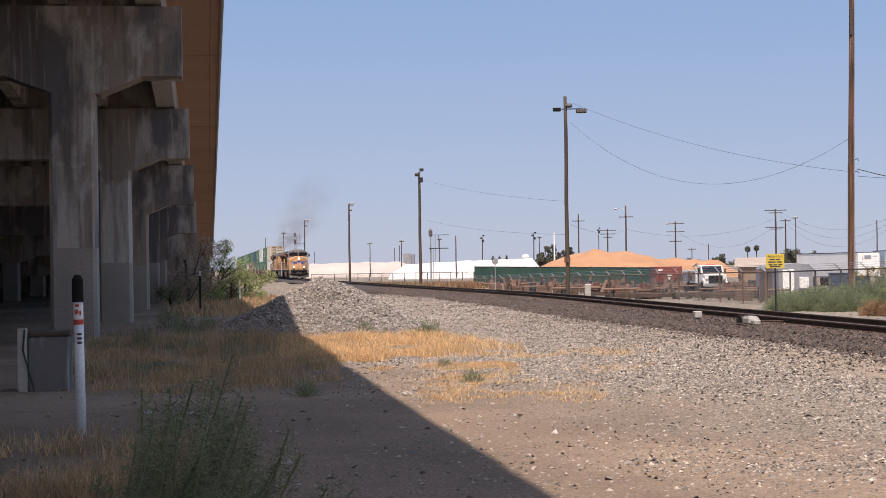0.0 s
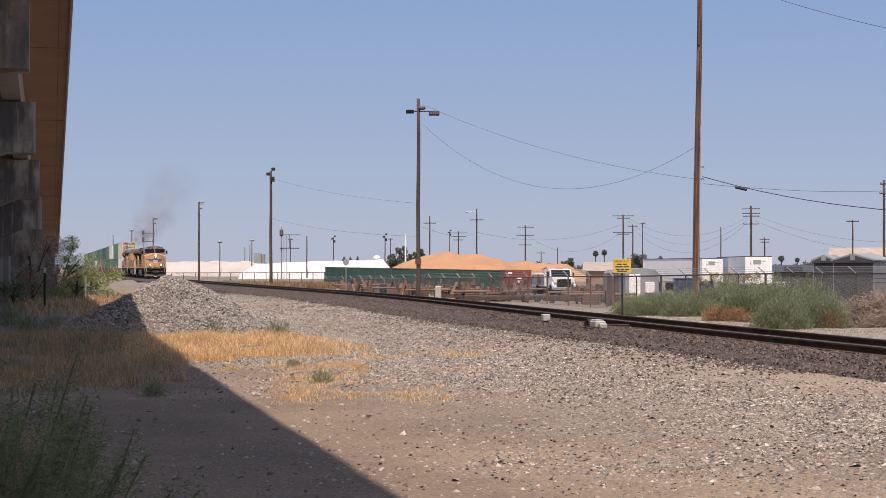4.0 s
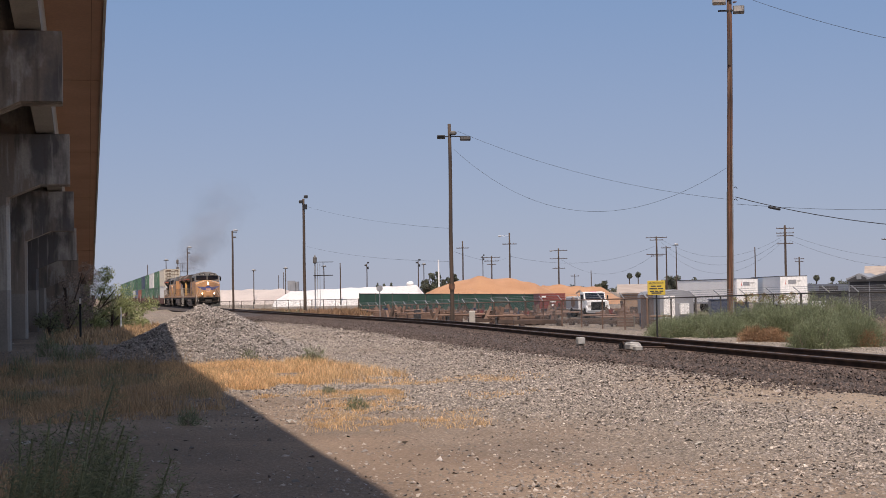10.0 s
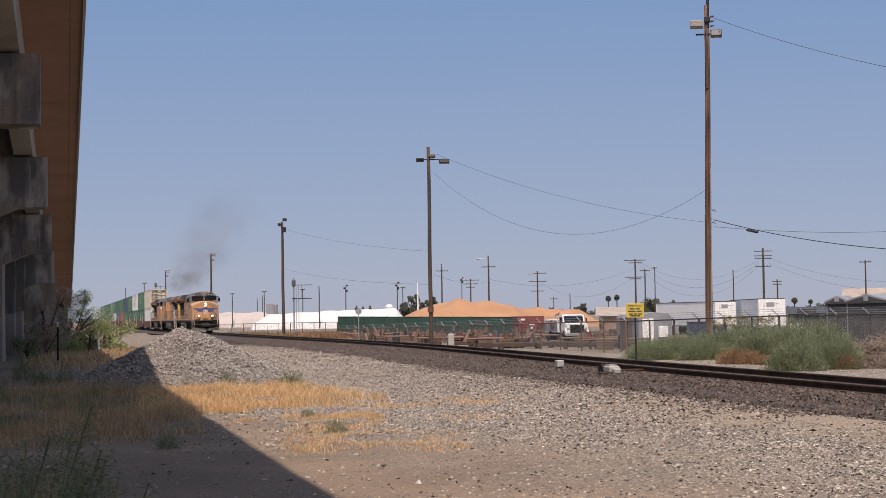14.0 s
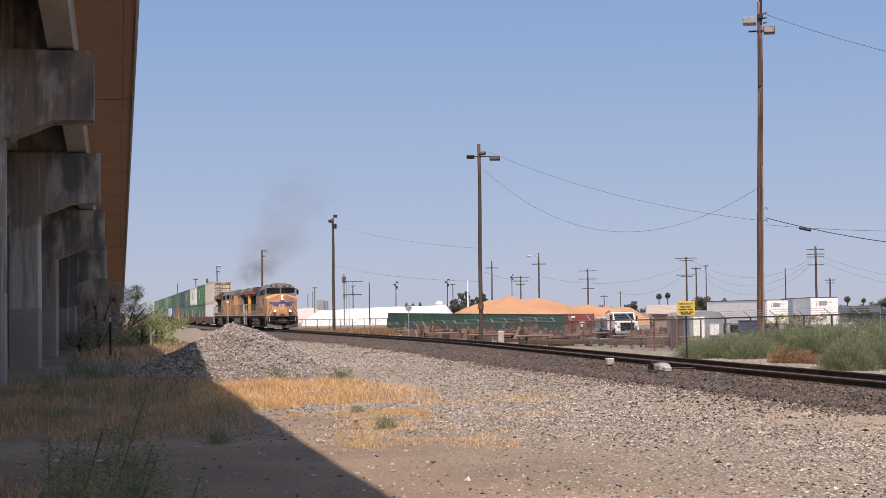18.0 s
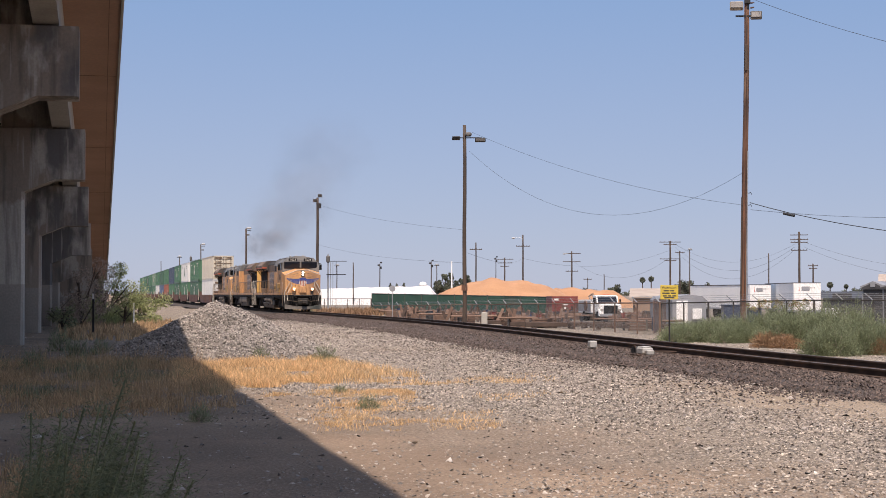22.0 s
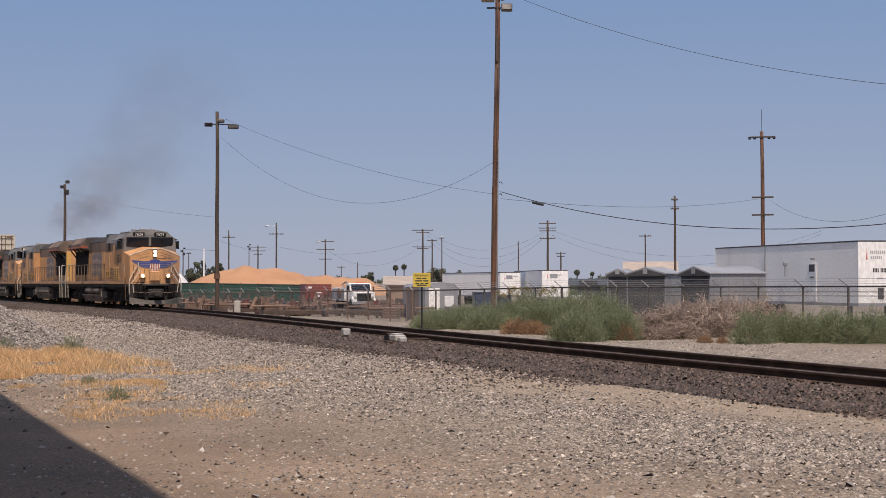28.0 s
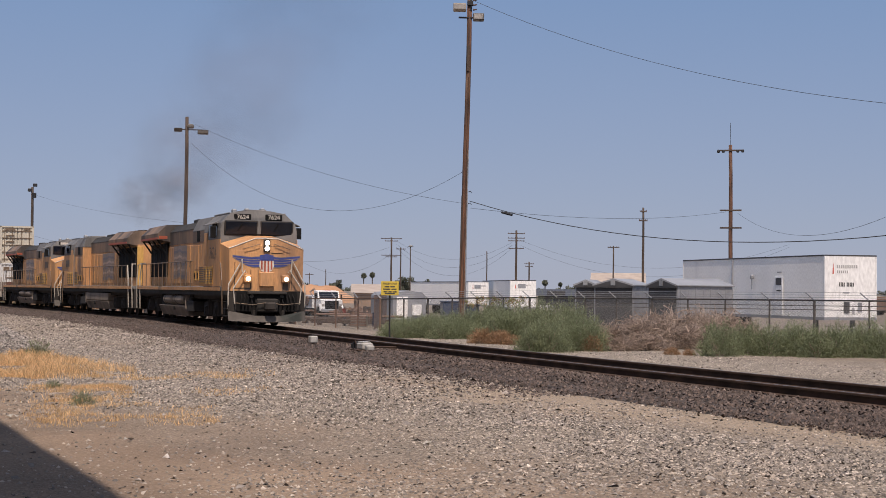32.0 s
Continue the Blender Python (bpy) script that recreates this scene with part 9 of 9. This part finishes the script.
def litter():
    rng = random.Random(12)
    for az, d, w in ((-19.2, 25.6, 0.3), (-18.5, 25.8, 0.16), (-22.3, 21.6, 0.34), (-20.6, 21.3, 0.4), (-18.6, 21.8, 0.28), (-13.0, 24.2, 0.3), (-9.0, 20.5, 0.22), (1.6, 19.5, 0.2)):
        p = at(az, d)
        t = thing("litter_scrap", Matrix.Translation((p.x, p.y, ground_z(p.x, p.y) + 0.01)) @ Matrix.Rotation(rng.uniform(0, 6), 4, "Z"), "pale crumpled scrap lying on the dirt", "litter", "scraps of litter")
        s = Shape()
        for i in range(5):
            s.v += [(0.6 * w * (i / 4 - 0.5), -w * 0.15 + rng.uniform(-0.03, 0.03), rng.uniform(0, 0.06)), (0.6 * w * (i / 4 - 0.5), w * 0.15 + rng.uniform(-0.03, 0.03), rng.uniform(0, 0.06))]
            if i:
                s.f.append((2 * i - 2, 2 * i, 2 * i + 1, 2 * i - 1))
        part("sheet", s.mesh("sheet", False, False), CONCRETE_PALE, t)


litter()


# ---- exhaust smoke over the leading locomotive ----
def smoke_material(name, thick, seed):
    """A thin veil of soot: dark, ragged and fading out towards its rim."""
    m = bpy.data.materials.new(name)
    m.use_nodes = True
    n, l = m.node_tree.nodes, m.node_tree.links
    n.remove(n["Principled BSDF"])
    tc = n.new("ShaderNodeTexCoord")

    def tex(scale, detail):
        t = n.new("ShaderNodeTexNoise")
        t.noise_dimensions = "4D"
        t.inputs["W"].default_value = seed
        t.inputs["Scale"].default_value, t.inputs["Detail"].default_value = scale, detail
        l.new(tc.outputs["Object"], t.inputs["Vector"])
        return t.outputs["Fac"]

    def calc(op, a, b):
        r = n.new("ShaderNodeMath")
        r.operation = op
        for k, v in enumerate((a, b)):
            if isinstance(v, bpy.types.NodeSocket):
                l.new(v, r.inputs[k])
            else:
                r.inputs[k].default_value = v
        return r.outputs[0]

    def fade(v, lo, hi):
        r = n.new("ShaderNodeMapRange")
        r.interpolation_type = "SMOOTHERSTEP"
        r.inputs["From Min"].default_value, r.inputs["From Max"].default_value = lo, hi
        l.new(v, r.inputs["Value"])
        return r.outputs["Result"]

    far = n.new("ShaderNodeVectorMath")
    far.operation = "LENGTH"
    l.new(tc.outputs["Object"], far.inputs[0])
    rim = fade(calc("ADD", far.outputs["Value"], calc("MULTIPLY", calc("SUBTRACT", tex(1.6, 4), 0.5), 0.7)), 0.92, 0.0)
    share = calc("MULTIPLY", calc("MULTIPLY", rim, fade(tex(1.5, 4), 0.05, 0.8)), thick)
    tr, df, mx = n.new("ShaderNodeBsdfTransparent"), n.new("ShaderNodeBsdfDiffuse"), n.new("ShaderNodeMixShader")
    df.inputs["Color"].default_value = (0.15, 0.112, 0.085, 1)
    l.new(share, mx.inputs["Fac"])
    l.new(tr.outputs["BSDF"], mx.inputs[1])
    l.new(df.outputs["BSDF"], mx.inputs[2])
    l.new(mx.outputs["Shader"], n["Material Output"].inputs["Surface"])
    return m


def puff(parent, place, size, thick, turn, seed):
    """A billowed veil of soot, one metre in half width before it is stretched to its size."""
    s = Shape()
    k = 26
    for j in range(k + 1):
        for i in range(k + 1):
            x, z = 2 * i / k - 1, 2 * j / k - 1
            y = 0.35 * noise.noise(Vector((x * 1.4 + seed, z * 1.4, seed))) + 0.25 * (x * x + z * z) - 0.2
            s.v.append((x, y, z))
            if i and j:
                a = (j - 1) * (k + 1) + i - 1
                s.f.append((a, a + 1, a + k + 2, a + k + 1))
    m = Matrix.Translation(place) @ Matrix.Rotation(radians(turn), 4, "Z") @ Matrix.Diagonal((size[0], size[1], size[2], 1))
    part("puff", s.mesh("puff", True, False), smoke_material("thin_dark_smoke", thick, seed), parent, m=m)


def make_smoke():
    t = thing("exhaust_smoke", Matrix(), "thin dark exhaust smoke drifting over the leading locomotive", "smoke")
    for k, (place, size, thick, turn) in enumerate((
            ((0.3, -13.0, 5.9), (3.6, 2.0, 2.2), 0.56, 24), ((0.2, -9.0, 6.4), (3.4, 2.0, 2.2), 0.42, -20),
            ((-0.2, -6.5, 8.0), (4.6, 2.5, 3.4), 0.27, 12), ((-1.0, -3.0, 9.0), (5.4, 2.5, 4.4), 0.2, -28),
            ((-1.6, 2.0, 10.8), (6.2, 3.0, 4.8), 0.18, 20), ((-2.6, 5.0, 13.4), (6.4, 3.0, 4.8), 0.15, -12))):
        puff(t, place, size, thick, turn, 3.1 + 1.7 * k)
    return t


CARS.append((make_smoke(), 11.2, False))

# ---- what moves ----
# seconds, and how far along the track the leading locomotive's nose stands
FRONT = [(0.0, 234.0), (3.0, 221.3), (6.0, 208.1), (9.0, 194.2), (10.0, 188.8), (13.0, 172.1), (15.0, 160.2), (17.0, 148.2), (19.0, 135.6), (20.0, 129.6), (22.0, 117.1), (23.5, 107.5), (24.5, 101.6), (25.0, 98.7), (26.0, 92.5), (27.5, 83.1), (28.0, 79.8), (28.5, 76.5), (29.0, 72.9), (29.5, 68.7), (30.0, 64.5), (30.5, 60.3), (31.0, 56.4), (31.5, 52.1), (32.0, 47.6)]


def motions():
    for ob, back, turned in CARS:
        rows = []
        for t, ahead in FRONT:
            s = ahead + back
            (a, _), (b, _) = on_track(s - 7), on_track(s + 7)
            d = (a - b).normalized()
            mid = (a + b) / 2
            rows.append((t, pose(mid.x, mid.y, RAIL_TOP_Z, 0, 0, math.degrees(math.atan2(-d.x, d.y)) + (180 if turned else 0))))
        walk(ob, rows)
    # the leading locomotive's wheels roll, less than a quarter turn from row to row
    for truck in [c for c in first.children if c.name.startswith("truck")]:
        for wheels in truck.children:
            hub = wheels.matrix_basis.translation.copy()
            rows = []
            for k in range(401):
                t = k * 0.08
                gone = FRONT[0][1] - float(np.interp(t, [f[0] for f in FRONT], [f[1] for f in FRONT]))
                rows.append((t, pose(hub.x, hub.y, hub.z, -math.degrees(gone / 0.53) % 360)))
            walk(wheels, rows)


motions()
